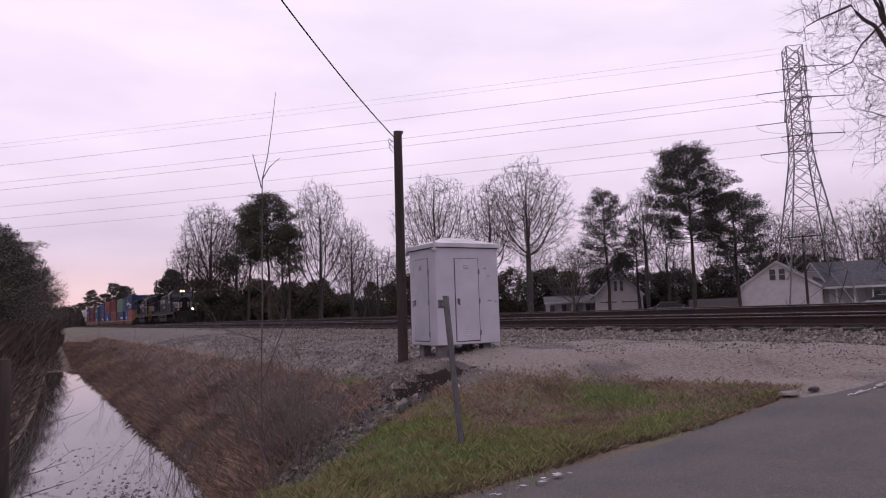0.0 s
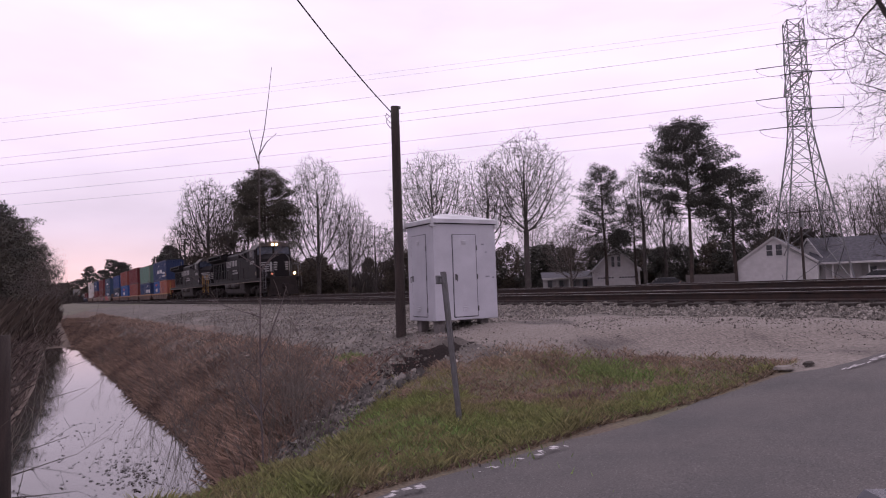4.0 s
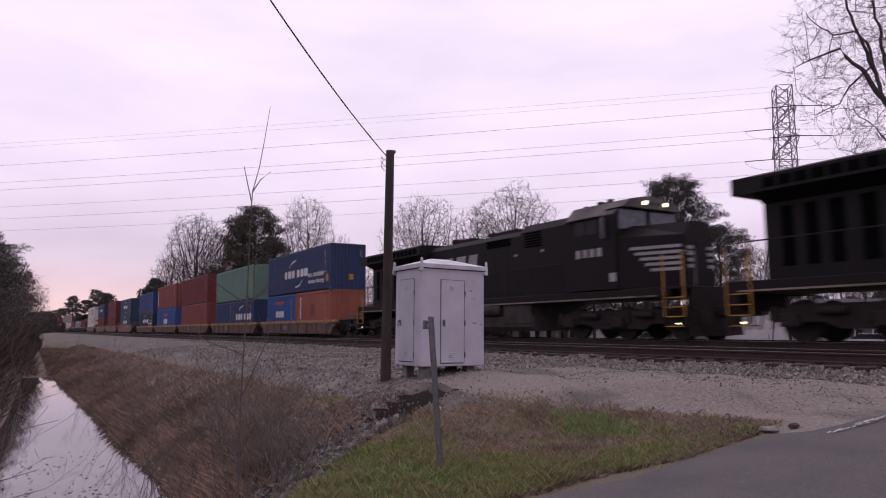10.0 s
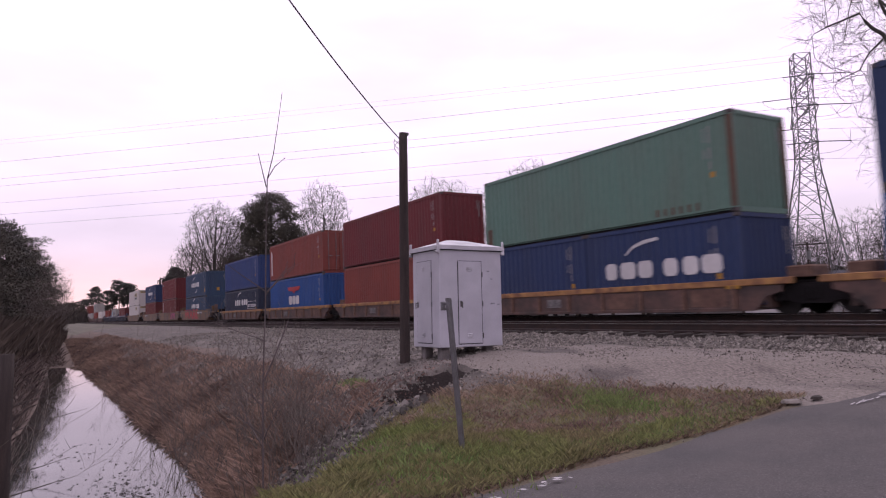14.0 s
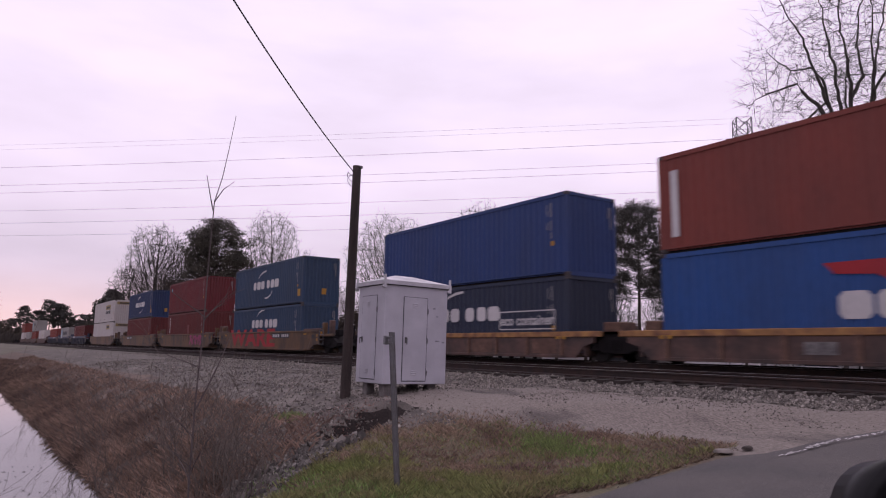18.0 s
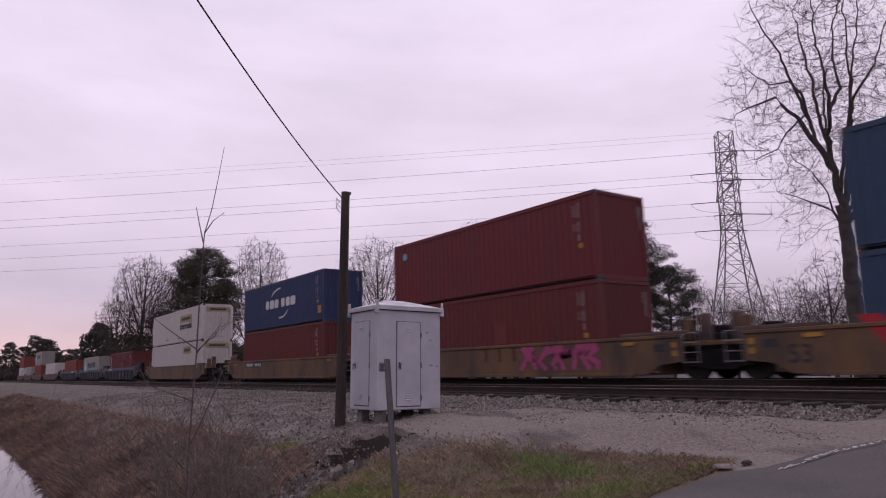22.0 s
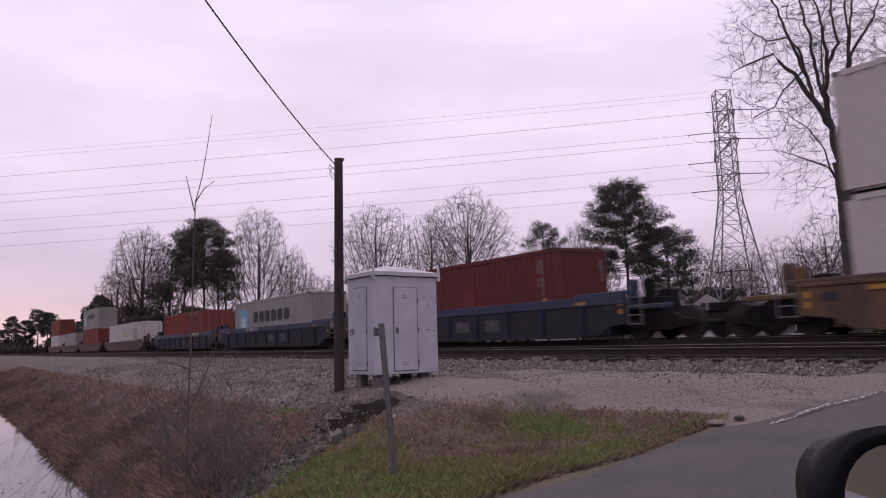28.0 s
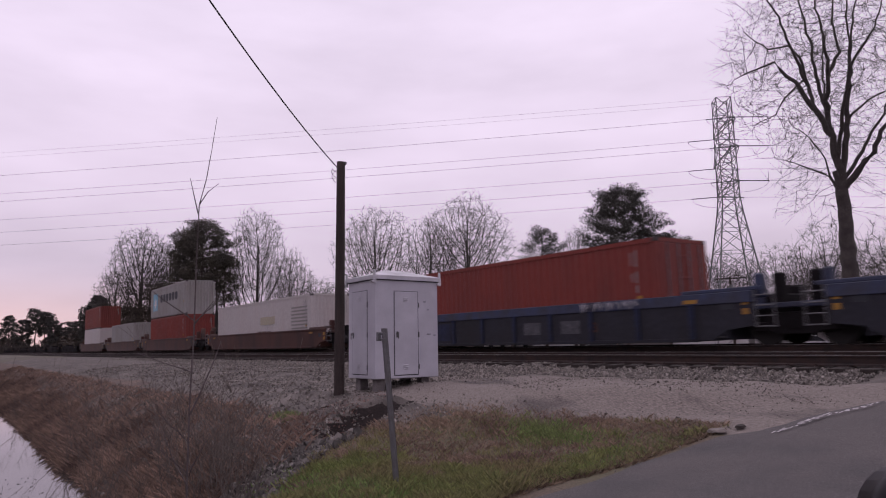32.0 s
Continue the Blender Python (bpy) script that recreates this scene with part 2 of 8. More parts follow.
def water_material():
    m = bpy.data.materials.new("still_ditch_water")
    m.use_nodes = True
    nt = m.node_tree
    b = nt.nodes["Principled BSDF"]
    b.inputs["Base Color"].default_value = (0.03, 0.028, 0.025, 1)
    b.inputs["Roughness"].default_value, b.inputs["IOR"].default_value = 0.04, 1.33
    b.inputs["Specular IOR Level"].default_value = 1.0
    n, bp = nt.nodes.new("ShaderNodeTexNoise"), nt.nodes.new("ShaderNodeBump")
    n.inputs["Scale"].default_value = 2.5
    bp.inputs["Strength"].default_value, bp.inputs["Distance"].default_value = 0.08, 0.02
    nt.links.new(n.outputs[0], bp.inputs["Height"])
    nt.links.new(bp.outputs[0], b.inputs["Normal"])
    return m


WATER = water_material()


# ---- mesh helpers ----
def bm_box(bm, x, y, z, sx, sy, sz, bevel=0.0, rot=None):
    """A box with its centre at x, y, z."""
    v = bmesh.ops.create_cube(bm, size=1)["verts"]
    m = Matrix.Translation((x, y, z)) @ (rot or Matrix()) @ Matrix.Diagonal((sx, sy, sz, 1))
    bmesh.ops.transform(bm, matrix=m, verts=v)
    if bevel:
        es = list({e for q in v for e in q.link_edges})
        bmesh.ops.bevel(bm, geom=es, offset=bevel, segments=1, affect="EDGES")
    return bm


def bm_cyl(bm, a, b, r1, r2=None, n=10, cap=True):
    """A tapered round bar from a to b."""
    a, b = Vector(a), Vector(b)
    d = b - a
    m = Matrix.Translation((a + b) / 2) @ d.to_track_quat("Z", "Y").to_matrix().to_4x4()
    bmesh.ops.create_cone(bm, cap_ends=cap, segments=n, radius1=r1, radius2=r1 if r2 is None else r2, depth=d.length, matrix=m)
    return bm


def bm_prism(bm, pts, axis, lo, hi):
    """A flat outline pushed along an axis. pts are pairs in the two other axes, in x, y, z order."""
    def at(p, q):
        return (q, *p) if axis == "x" else (p[0], q, p[1]) if axis == "y" else (*p, q)
    a, b = [bm.verts.new(at(p, lo)) for p in pts], [bm.verts.new(at(p, hi)) for p in pts]
    bm.faces.new(a), bm.faces.new(b)
    for i in range(len(pts)):
        j = (i + 1) % len(pts)
        bm.faces.new((a[i], a[j], b[j], b[i]))
    return bm


def to_mesh(name, bm, material, smooth=False):
    bmesh.ops.recalc_face_normals(bm, faces=bm.faces)
    me = bpy.data.meshes.new(name)
    bm.to_mesh(me)
    bm.free()
    for m in (material if isinstance(material, (list, tuple)) else [material]):
        me.materials.append(m)
    if smooth:
        me.polygons.foreach_set("use_smooth", [True] * len(me.polygons))
    return me


def part(name, bm, material, parent=None, label="", smooth=False):
    """Links a bmesh (or a ready mesh) as one object under a thing or a part."""
    me = to_mesh(name, bm, material, smooth) if isinstance(bm, bmesh.types.BMesh) else bm
    ob = new(name, me)
    ob.parent = parent
    if label:
        ob["label"] = label
    return ob


def raw(name, verts, faces, material, parent=None, smooth=False):
    """One object from plain lists of corners and faces."""
    me = bpy.data.meshes.new(name)
    me.from_pydata(verts, [], faces)
    for m in (material if isinstance(material, (list, tuple)) else [material]):
        me.materials.append(m)
    if smooth:
        me.polygons.foreach_set("use_smooth", [True] * len(me.polygons))
    ob = new(name, me)
    ob.parent = parent
    return ob


def thing(name, m, label, category, group="", kind=""):
    ob = new(name)
    ob.empty_display_size = 0.2
    ob.matrix_basis = m
    return tagged(ob, label, category, group, kind)


def B():
    return bmesh.new()


def lettering(text, size, material, parent, m, name="lettering", bold=0.0, depth=0.004):
    cu = bpy.data.curves.new(name, "FONT")
    cu.body, cu.size, cu.extrude, cu.offset = text, size, depth, bold
    cu.align_x, cu.align_y = "CENTER", "CENTER"
    tmp = bpy.data.objects.new(name, cu)
    me = bpy.data.meshes.new_from_object(tmp)
    bpy.data.objects.remove(tmp)
    me.materials.clear()
    me.materials.append(material)
    ob = new(name, me)
    ob.parent = parent
    ob.matrix_basis = m
    return ob


def lin(v, xs, ys):
    """Straight-line interpolation, held at the ends."""
    if v <= xs[0]:
        return ys[0]
    for i in range(1, len(xs)):
        if v < xs[i]:
            return ys[i - 1] + (ys[i] - ys[i - 1]) * (v - xs[i - 1]) / (xs[i] - xs[i - 1])
    return ys[-1]


def smooth01(a, b, v):
    t = min(1, max(0, (v - a) / (b - a)))
    return t * t * (3 - 2 * t)


def tubes(verts, faces, pts, radii, n=4):
    """Adds a tapered tube along pts to plain lists."""
    base = len(verts)
    for i, p in enumerate(pts):
        d = (pts[min(i + 1, len(pts) - 1)] - pts[max(i - 1, 0)]).normalized()
        u = d.orthogonal().normalized()
        w = d.cross(u)
        for k in range(n):
            a = 2 * math.pi * k / n
            verts.append(p + (u * math.cos(a) + w * math.sin(a)) * radii[i])
    for i in range(len(pts) - 1):
        for k in range(n):
            q, j = base + i * n, (k + 1) % n
            faces.append((q + k, q + j, q + n + j, q + n + k))


# ---- the lie of the land ----
RAIL_Y, RAIL_Z, BANK = 17.65, 1.31, 1.27
NEAR_Y, NEAR_Z = 13.35, 1.15
WATER_Z = -1.0
ROAD_PROFILE = [(-60, 0), (4.2, 0), (6.1, 0.1), (7.8, 0.3), (10, 0.62), (11.6, 0.95), (12.6, 1.08), (19, 1.2), (22, 1.0), (30, 0.5), (60, 0.3), (600, 0.3)]
DITCH_PROFILE = [(-600, 0.4), (-12, 0.4), (-4.5, 0.1), (-2.0, -0.35), (-0.5, -1.15), (0.6, -1.3), (1.5, -1.22), (2.0, -1.1), (2.6, -0.70), (4.2, 0.05), (6.2, 0.50), (7.2, 0.60), (8.0, 0.70), (9.4, 0.71), (11.1, 0.71), (11.7, 0.78), (12.2, 0.87), (12.6, 0.88), (13.4, 0.86), (14.8, 0.86), (15.8, 0.86), (16.4, 0.93), (19.3, 0.98), (21, 0.7), (30, 0.4), (60, 0.3), (600, 0.3)]


def hollow_axes(x, y):
    """Along (0 to 1) and across (metres) the washed-out hollow."""
    dx, dy = -0.75, 1.5
    u = ((x + 9.5) * dx + (y - 4.65) * dy) / (dx * dx + dy * dy)
    return u, ((x + 9.5) * -dy + (y - 4.65) * dx) / math.hypot(dx, dy)


def verge_side(y):
    """x of the ditch-side limit of the green verge."""
    return (lin(y, [0.0, 0.7, 1.5, 2.1, 2.66, 3.39, 4.3, 5.2, 6.3, 7.0, 7.78, 8.15, 8.4], [-5.4, -5.45, -5.8, -6.15, -6.7, -8.1, -8.6, -8.95, -8.5, -8.15, -6.95, -5.4, -4.9]))


def rubble_side(y):
    """x of the far limit of the stone rubble below the verge."""
    return (lin(y, [1.35, 2.0, 2.7, 3.1, 3.6, 4.3, 4.9], [-5.7, -7.1, -9.1, -9.2, -9.1, -9.2, -9.2]))


def line_at(profile, v):
    last = profile[0]
    if v <= last[0]:
        return last[1]
    for p in profile:
        if v < p[0]:
            return last[1] + (p[1] - last[1]) * (v - last[0]) / (p[0] - last[0])
        last = p
    return last[1]


def ground_z(x, y):
    # the near bank of the ditch closes in along it, and the bed rises to end the water
    s = (lin(x, [-70, -46, -34, -22, -12], [2.6, 2.2, 1.35, 0.75, 0.0])) * smooth01(1.7, -0.4, y)
    a, b = line_at(ROAD_PROFILE, y), line_at(DITCH_PROFILE, y - s)
    if x < -34:
        b = max(b, (lin(x, [-60, -46, -36], [-0.1, -0.75, -1.4])))
    e = (lin(y, [0.7, 1.5, 2.4, 5.5, 7.8, 9, 10.5, 12], [-4.95, -5.3, -5.75, -6.82, -6.6, -5.0, -4.2, -3.6]))
    k = smooth01(e, e - (lin(y, [1.5, 2.6, 7.8, 9, 12], [2.3, 3.0, 3.0, 1.6, 1.0])), x) if x < 0 else smooth01(9, 14, x)
    z = a + (b - a) * k
    # washed-out hollow under the cabinet's edge of the lot
    u, v = hollow_axes(x, y)
    if -0.3 < u < 1.3 and abs(v) < 0.7:
        z -= 0.34 * smooth01(-0.25, 0.25, u) * smooth01(1.25, 0.75, u) * (smooth01(-0.6, -0.05, v) if v < 0 else smooth01(0.5, 0.0, v))
    rough = 0.05 * noise.noise((x * 0.9, y * 0.9, 0.3)) + 0.02 * noise.noise((x * 3, y * 3, 1.7))
    return z + rough * (0.15 if -5.3 < x < 8 else 1.0)


# ---- ground, road, water ----
def steps(fine_lo, fine_hi, step, far):
    """Coordinates with an even step inside and growing steps outside."""
    mid = list(np.arange(fine_lo, fine_hi + 1e-6, step))
    out, d, v = [], step, fine_hi
    while v < far:
        d *= 1.18
        v += d
        out.append(v)
    low, d, v = [], step, fine_lo
    while v > -far:
        d *= 1.18
        v -= d
        low.append(v)
    return low[::-1] + mid + out


def build_ground():
    xs, ys = steps(-12, -3, 0.14, 1500), steps(-2.5, 13, 0.15, 1500)
    nx, ny = len(xs), len(ys)
    verts = [(x, y, ground_z(x, y)) for y in ys for x in xs]
    faces, idx = [], []
    for j in range(ny - 1):
        for i in range(nx - 1):
            q = j * nx + i
            faces.append((q, q + 1, q + nx + 1, q + nx))
            x, y = (xs[i] + xs[i + 1]) / 2, (ys[j] + ys[j + 1]) / 2
            w = 0.7 * noise.noise((x * 0.7, y * 0.7, 5)) + 0.35 * noise.noise((x * 2.3, y * 2.3, 9))
            # 0 field, 1 brown bank, 2 green verge, 3 packed lot, 4 gravel slope, 5 dark soil with the hollow's shadow
            # painted in
            k = 0
            if -90 < x < 12 and -12 < y < 24:
                top = (lin(x, [-9.2, -8.15, -6.95, -5.4, -5.0], [5.3, 6.98, 7.78, 8.15, 7.84])) + 0.55 * w - 0.15
                u, v = hollow_axes(x, y)
                if y > 10.9:
                    k = 4
                elif x > verge_side(y) + 0.25 * w and y < top and y > -3:
                    k = 2
                elif x > -5.0 and y < 7.5:
                    k = 2
                elif rubble_side(y) + 0.5 * w < x and 1.3 < y < 5:
                    k = 4
                elif y > 6.3 + 0.5 * w and x > -13.5:
                    k = 3
                elif y > (lin(x, [-40, -16.8, -13.5, -11.2, -9.2], [5.4, 5.3, 3.9, 3.2, 3.4])) + 0.8 * w:
                    k = 4
                else:
                    k = 1
                if -0.1 < u + 0.2 * w < 1.15 and -0.5 < v + 0.2 * w < 0.42:
                    k = 5
            idx.append(k)
    ob = raw("ground", verts, faces, [FIELD, BROWN, GREEN, LOT, GRAVEL_SLOPE, MUD_AND_SHADE])
    ob.data.polygons.foreach_set("material_index", idx)
    ob.data.polygons.foreach_set("use_smooth", [True] * len(faces))
    tagged(ob, "uneven ground of dead grass, packed gravel and verge beside the road", "ground", kind="structure")


ROAD_LEFT, ROAD_RIGHT = -5.05, 4.2


def build_road():
    verts, faces = [], []
    ys = list(np.arange(-60, 12.3, 0.4))
    xs = list(np.linspace(0, 1, 15))
    for y in ys:
        edge = ROAD_LEFT + 0.10 * noise.noise((y * 0.9, 2.0, 0)) + 0.05 * noise.noise((y * 3.1, 7.0, 0)) + 0.19 * max(0, 4.6 - max(y, -3)) + (lin(y, [7.5, 8.1, 9, 10, 12], [0, 0.3, 0.55, 0.95, 1.8]))
        for u in xs:
            x = edge + (ROAD_RIGHT - edge) * u
            crown = 0.05 * (1 - (2 * u - 1) ** 2)
            verts.append((x, y, line_at(ROAD_PROFILE, y) + 0.035 + crown - (0.05 if u in (0, 1) else 0)))
    n = len(xs)
    for j in range(len(ys) - 1):
        for i in range(n - 1):
            q = j * n + i
            faces.append((q, q + 1, q + n + 1, q + n))
    tagged(raw("road", verts, faces, ASPHALT, smooth=True), "worn grey asphalt road climbing to the level crossing", "road", kind="structure")
    # worn edge line: flecks near the verge, a longer worn run by the crossing
    bm = B()
    rnd = random.Random(4)

    def fleck(x, y, w, ln):
        q = []
        for dx, dy in ((-w / 2, rnd.uniform(0, 0.02)), (w / 2, rnd.uniform(0, 0.03)), (w / 2, ln), (-w / 2, ln - rnd.uniform(0, 0.03))):
            yy = y + dy
            u = (x - ROAD_LEFT) / (ROAD_RIGHT - ROAD_LEFT)
            q.append(bm.verts.new((x + dx, yy, line_at(ROAD_PROFILE, yy) + 0.043 + 0.05 * (1 - (2 * u - 1) ** 2))))
        bm.faces.new(q)
    y = -1.0
    while y < 11.6:
        x = (lin(y, [0, 2.0, 2.8, 3.7, 7.8, 8.65, 9.6, 12], [-4.0, -4.21, -4.34, -4.54, -4.32, -4.17, -3.79, -2.9]))
        if y < 3.9:
            for k in range(3):
                if rnd.random() < 0.45:
                    fleck(x + rnd.uniform(-0.04, 0.04), y + rnd.uniform(0, 0.1), rnd.uniform(0.015, 0.05), rnd.uniform(0.02, 0.09))
        elif y > 7.7:
            for k in range(4):
                if rnd.random() < 0.55:
                    fleck(x + (k - 1.5) * 0.02, y + rnd.uniform(0, 0.05), rnd.uniform(0.014, 0.024), rnd.uniform(0.06, 0.16))
        y += 0.12
    tagged(part("road_edge_line", bm, ROAD_LINE), "worn broken white edge line painted on the asphalt", "road marking", kind="structure")
    # timber and asphalt crossing between the rails
    bm = B()
    for yy in (NEAR_Y, RAIL_Y):
        z = NEAR_Z if yy == NEAR_Y else RAIL_Z
        bm_box(bm, 0.1, yy, z - 0.06, 7.4, 1.28, 0.1)
    bm_box(bm, 0.1, 12.25, 1.04, 7.4, 0.55, 0.1)
    bm_box(bm, 0.1, (NEAR_Y + RAIL_Y) / 2, 1.15, 7.4, 2.5, 0.12)
    bm_box(bm, 0.1, 22.5, 1.0, 7.4, 7.9, 0.3)
    tagged(part("level_crossing", bm, ASPHALT), "asphalt level crossing panels between the rails", "crossing", kind="structure")


def build_water():
    bm = B()
    n = 60
    v = []
    for i in range(n + 1):
        x = -150 + (150 - 6.5) * i / n
        v.append((bm.verts.new((x, -1.4, WATER_Z)), bm.verts.new((x, 2.4, WATER_Z))))
    for (a, b), (c, d) in zip(v, v[1:]):
        bm.faces.new((a, c, d, b))
    tagged(part("ditch_water", bm, WATER), "still ditch water mirroring the pale sky", "water", kind="structure")


# ---- tracks ----
RAIL_PROFILE = [(-0.075, -0.18), (0.075, -0.18), (0.075, -0.165), (0.012, -0.14), (0.012, -0.045), (0.036, -0.032), (0.036, -0.004), (0.028, 0.0), (-0.028, 0.0), (-0.036, -0.004), (-0.036, -0.032), (-0.012, -0.045), (-0.012, -0.14), (-0.075, -0.165)]


def build_track(y0, z0, label):
    t = thing("railway_track", pose(0, y0, z0, BANK, 0, 0), label, "railway track", "two parallel tracks", "structure")
    for s in (-0.7525, 0.7525):
        bm = B()
        bm_prism(bm, [(s + a, b) for a, b in RAIL_PROFILE], "x", -1200, 300)
        part("rail", bm, RUST, t, "rust-brown steel rail")
        bm = B()
        bm_box(bm, -450, s, 0.001, 1500, 0.05, 0.006)
        part("rail_head", bm, STEEL_HEAD, t, "shiny worn rail head")
    tie = to_mesh("sleeper", bm_box(B(), 0, 0, 0, 0.23, 2.6, 0.18, 0.012), TIE)
    plate = B()
    for s in (-0.7525, 0.7525):
        bm_box(plate, 0, s, 0.096, 0.2, 0.36, 0.012)
        for e in (-0.1, 0.1):
            bm_box(plate, 0.05, s + e, 0.115, 0.02, 0.03, 0.04)
    plate = to_mesh("tie_plate", plate, RUST)
    rnd = random.Random(7)
    for i in range(120):
        x = -58 + i * 0.53
        o = part("sleeper", tie, None, t)
        o.matrix_basis = pose(x, rnd.uniform(-0.04, 0.04), -0.285, 0, 0, rnd.uniform(-1, 1))
        o2 = part("tie_plate", plate, None, t)
        o2.matrix_basis = pose(x, 0, -0.285)
    bm = B()
    v, f = [], []
    for i in range(400):
        x = -58.5 - i * 0.53
        q = len(v)
        for sx in (-0.115, 0.115):
            v += [(x + sx, -1.3, -0.375), (x + sx, 1.3, -0.375), (x + sx, 1.3, -0.195), (x + sx, -1.3, -0.195)]
        f += [(q, q + 1, q + 2, q + 3), (q + 4, q + 5, q + 6, q + 7), (q, q + 3, q + 7, q + 4), (q + 3, q + 2, q + 6, q + 7)]
    far = raw("far_sleepers", v, f, TIE, t)
    tagged(far, kind="stuff")


def stones(name, label, n, place, size, seed, material=None):
    """Loose broken stones as one heap."""
    rnd = random.Random(seed)
    base = [Vector(p).normalized() for p in ((1, 1, 1), (1, -1, -1), (-1, 1, -1), (-1, -1, 1), (1, 0.1, 0), (-1, 0, 0.2), (0, 0, 1.1), (0.1, 0, -1))]
    tmp = B()
    for p in base:
        tmp.verts.new(p)
    bmesh.ops.convex_hull(tmp, input=tmp.verts)
    tmp.verts.ensure_lookup_table()
    hv = [v.co.copy() for v in tmp.verts]
    hf = [tuple(v.index for v in f.verts) for f in tmp.faces]
    tmp.verts.index_update()
    hf = [tuple(v.index for v in f.verts) for f in tmp.faces]
    tmp.free()
    verts, faces = [], []
    made = 0
    while made < n:
        p = place(rnd)
        if p is None:
            continue
        made += 1
        s = size(rnd)
        r = Euler((rnd.uniform(0, 6), rnd.uniform(0, 6), rnd.uniform(0, 6))).to_matrix()
        sc = Vector((rnd.uniform(0.7, 1.3), rnd.uniform(0.6, 1.1), rnd.uniform(0.5, 0.9)))
        q = len(verts)
        for c in hv:
            w = r @ Vector((c.x * sc.x * s, c.y * sc.y * s, c.z * sc.z * s))
            verts.append((p[0] + w.x, p[1] + w.y, p[2] + w.z))
        faces += [tuple(q + i for i in f) for f in hf]
    tagged(raw(name, verts, faces, material or STONE), label, "gravel", kind="stuff")


def build_stones():
    def shoulder(r):
        x = -4.8 - abs(r.gauss(0, 1)) * 16 if r.random() < 0.75 else r.uniform(-60, -4.8)
        y = r.uniform(10.95, 12.5)
        return (x, y, ground_z(x, y) + 0.01) if x > -75 else None
    stones("ballast_stones", "grey crushed stone ballast along the track shoulder", 14000, shoulder, lambda r: r.uniform(0.02, 0.048), 1)

    def between(r):
        x, y = r.uniform(-40, -5), r.uniform(12.9, 19.6)
        return (x, y, ground_z(x, y) + 0.0)
    stones("track_bed_stones", "grey ballast stones between the sleepers and rails", 8000, between, lambda r: r.uniform(0.025, 0.055), 2)

    def slope(r):
        x = -7.5 - r.random() ** 1.4 * 32
        y = r.uniform(2.5, 11)
        lo = (lin(x, [-40, -16.8, -13.5, -11.2, -9.2, -8], [5.4, 5.3, 3.9, 3.2, 3.4, 3.4]))
        u, v = hollow_axes(x, y)
        if x > verge_side(y) - 0.1 or (-0.2 < u < 1.15 and -0.45 < v < 0.15):
            return None
        if y < lo + r.gauss(0, 0.5) or (x > -11.5 and y > 6.2 + r.gauss(0, 0.4)) or r.random() > 1.15 - (y - lo) * 0.03:
            return None
        return (x, y, ground_z(x, y) + 0.005)
    stones("bank_stones", "loose grey stones spilling down the ditch bank", 15000, slope, lambda r: r.uniform(0.012, 0.038) if r.random() < 0.985 else r.uniform(0.045, 0.08), 3)

    def strewn(r):
        x, y = -7.6 - r.random() ** 1.3 * 22, r.uniform(2.2, 5.0)
        if x > verge_side(y) - 0.1 or noise.noise((x * 0.8, y * 1.1, 41)) + 0.6 * noise.noise((x * 2.2, y * 2.2, 43)) + 0.12 * (y - 3.2) < 0.05 + r.gauss(0, 0.12):
            return None
        return (x, y, ground_z(x, y) + 0.01)
    stones("strewn_stones", "grey stones strewn through the dead grass of the bank", 7000, strewn, lambda r: r.uniform(0.012, 0.04), 11)

    def rubble(r):
        y = r.uniform(1.4, 4.9)
        a, b = verge_side(y), rubble_side(y)
        x = a - 0.05 - (a - b) * r.random() ** 1.3 + r.gauss(0, 0.1)
        return (x, y, ground_z(x, y) + 0.015) if x < a - 0.02 else None
    stones("rubble_stones", "band of broken grey rubble below the grass verge", 3000, rubble, lambda r: r.uniform(0.02, 0.06) if r.random() < 0.96 else r.uniform(0.07, 0.11), 6, mat("rubble_stone", (0.15, 0.137, 0.123), 0.95, var=0.25, scale=9, fine=60, second=(0.07, 0.062, 0.056), island=0.7, bump=0.3))

    def lot(r):
        x, y = r.uniform(-11.5, -3.6), r.uniform(6.6, 10.95)
        if x < -9.5 and y < 8.4 and r.random() < 0.5 or x > (lin(y, [7.5, 8.1, 9, 10, 12], [-5.05, -4.75, -4.5, -4.1, -3.25])):
            return None
        return (x, y, ground_z(x, y) + 0.003) if noise.noise((x * 0.6, y * 1.6, 31)) + r.gauss(0, 0.25) > 0.05 else None
    stones("lot_gravel", "loose small stones scattered over the packed lot", 3600, lot, lambda r: r.uniform(0.006, 0.016) if r.random() < 0.97 else r.uniform(0.02, 0.035), 9, mat("lot_gravel_stone", (0.185, 0.163, 0.142), 0.95, var=0.25, scale=9, fine=60, second=(0.11, 0.096, 0.084), island=0.6, bump=0.2))

    def litter(r):
        y = r.uniform(0.8, 7.6)
        x = -5.08 + 0.19 * max(0, 4.6 - y) + r.gauss(0.0, 0.09)
        return (x, y, line_at(ROAD_PROFILE, y) + 0.02)
    stones("edge_pebbles", "pale pebbles along the crumbled asphalt edge", 70, litter, lambda r: r.uniform(0.006, 0.02), 8, LOT_STONE)
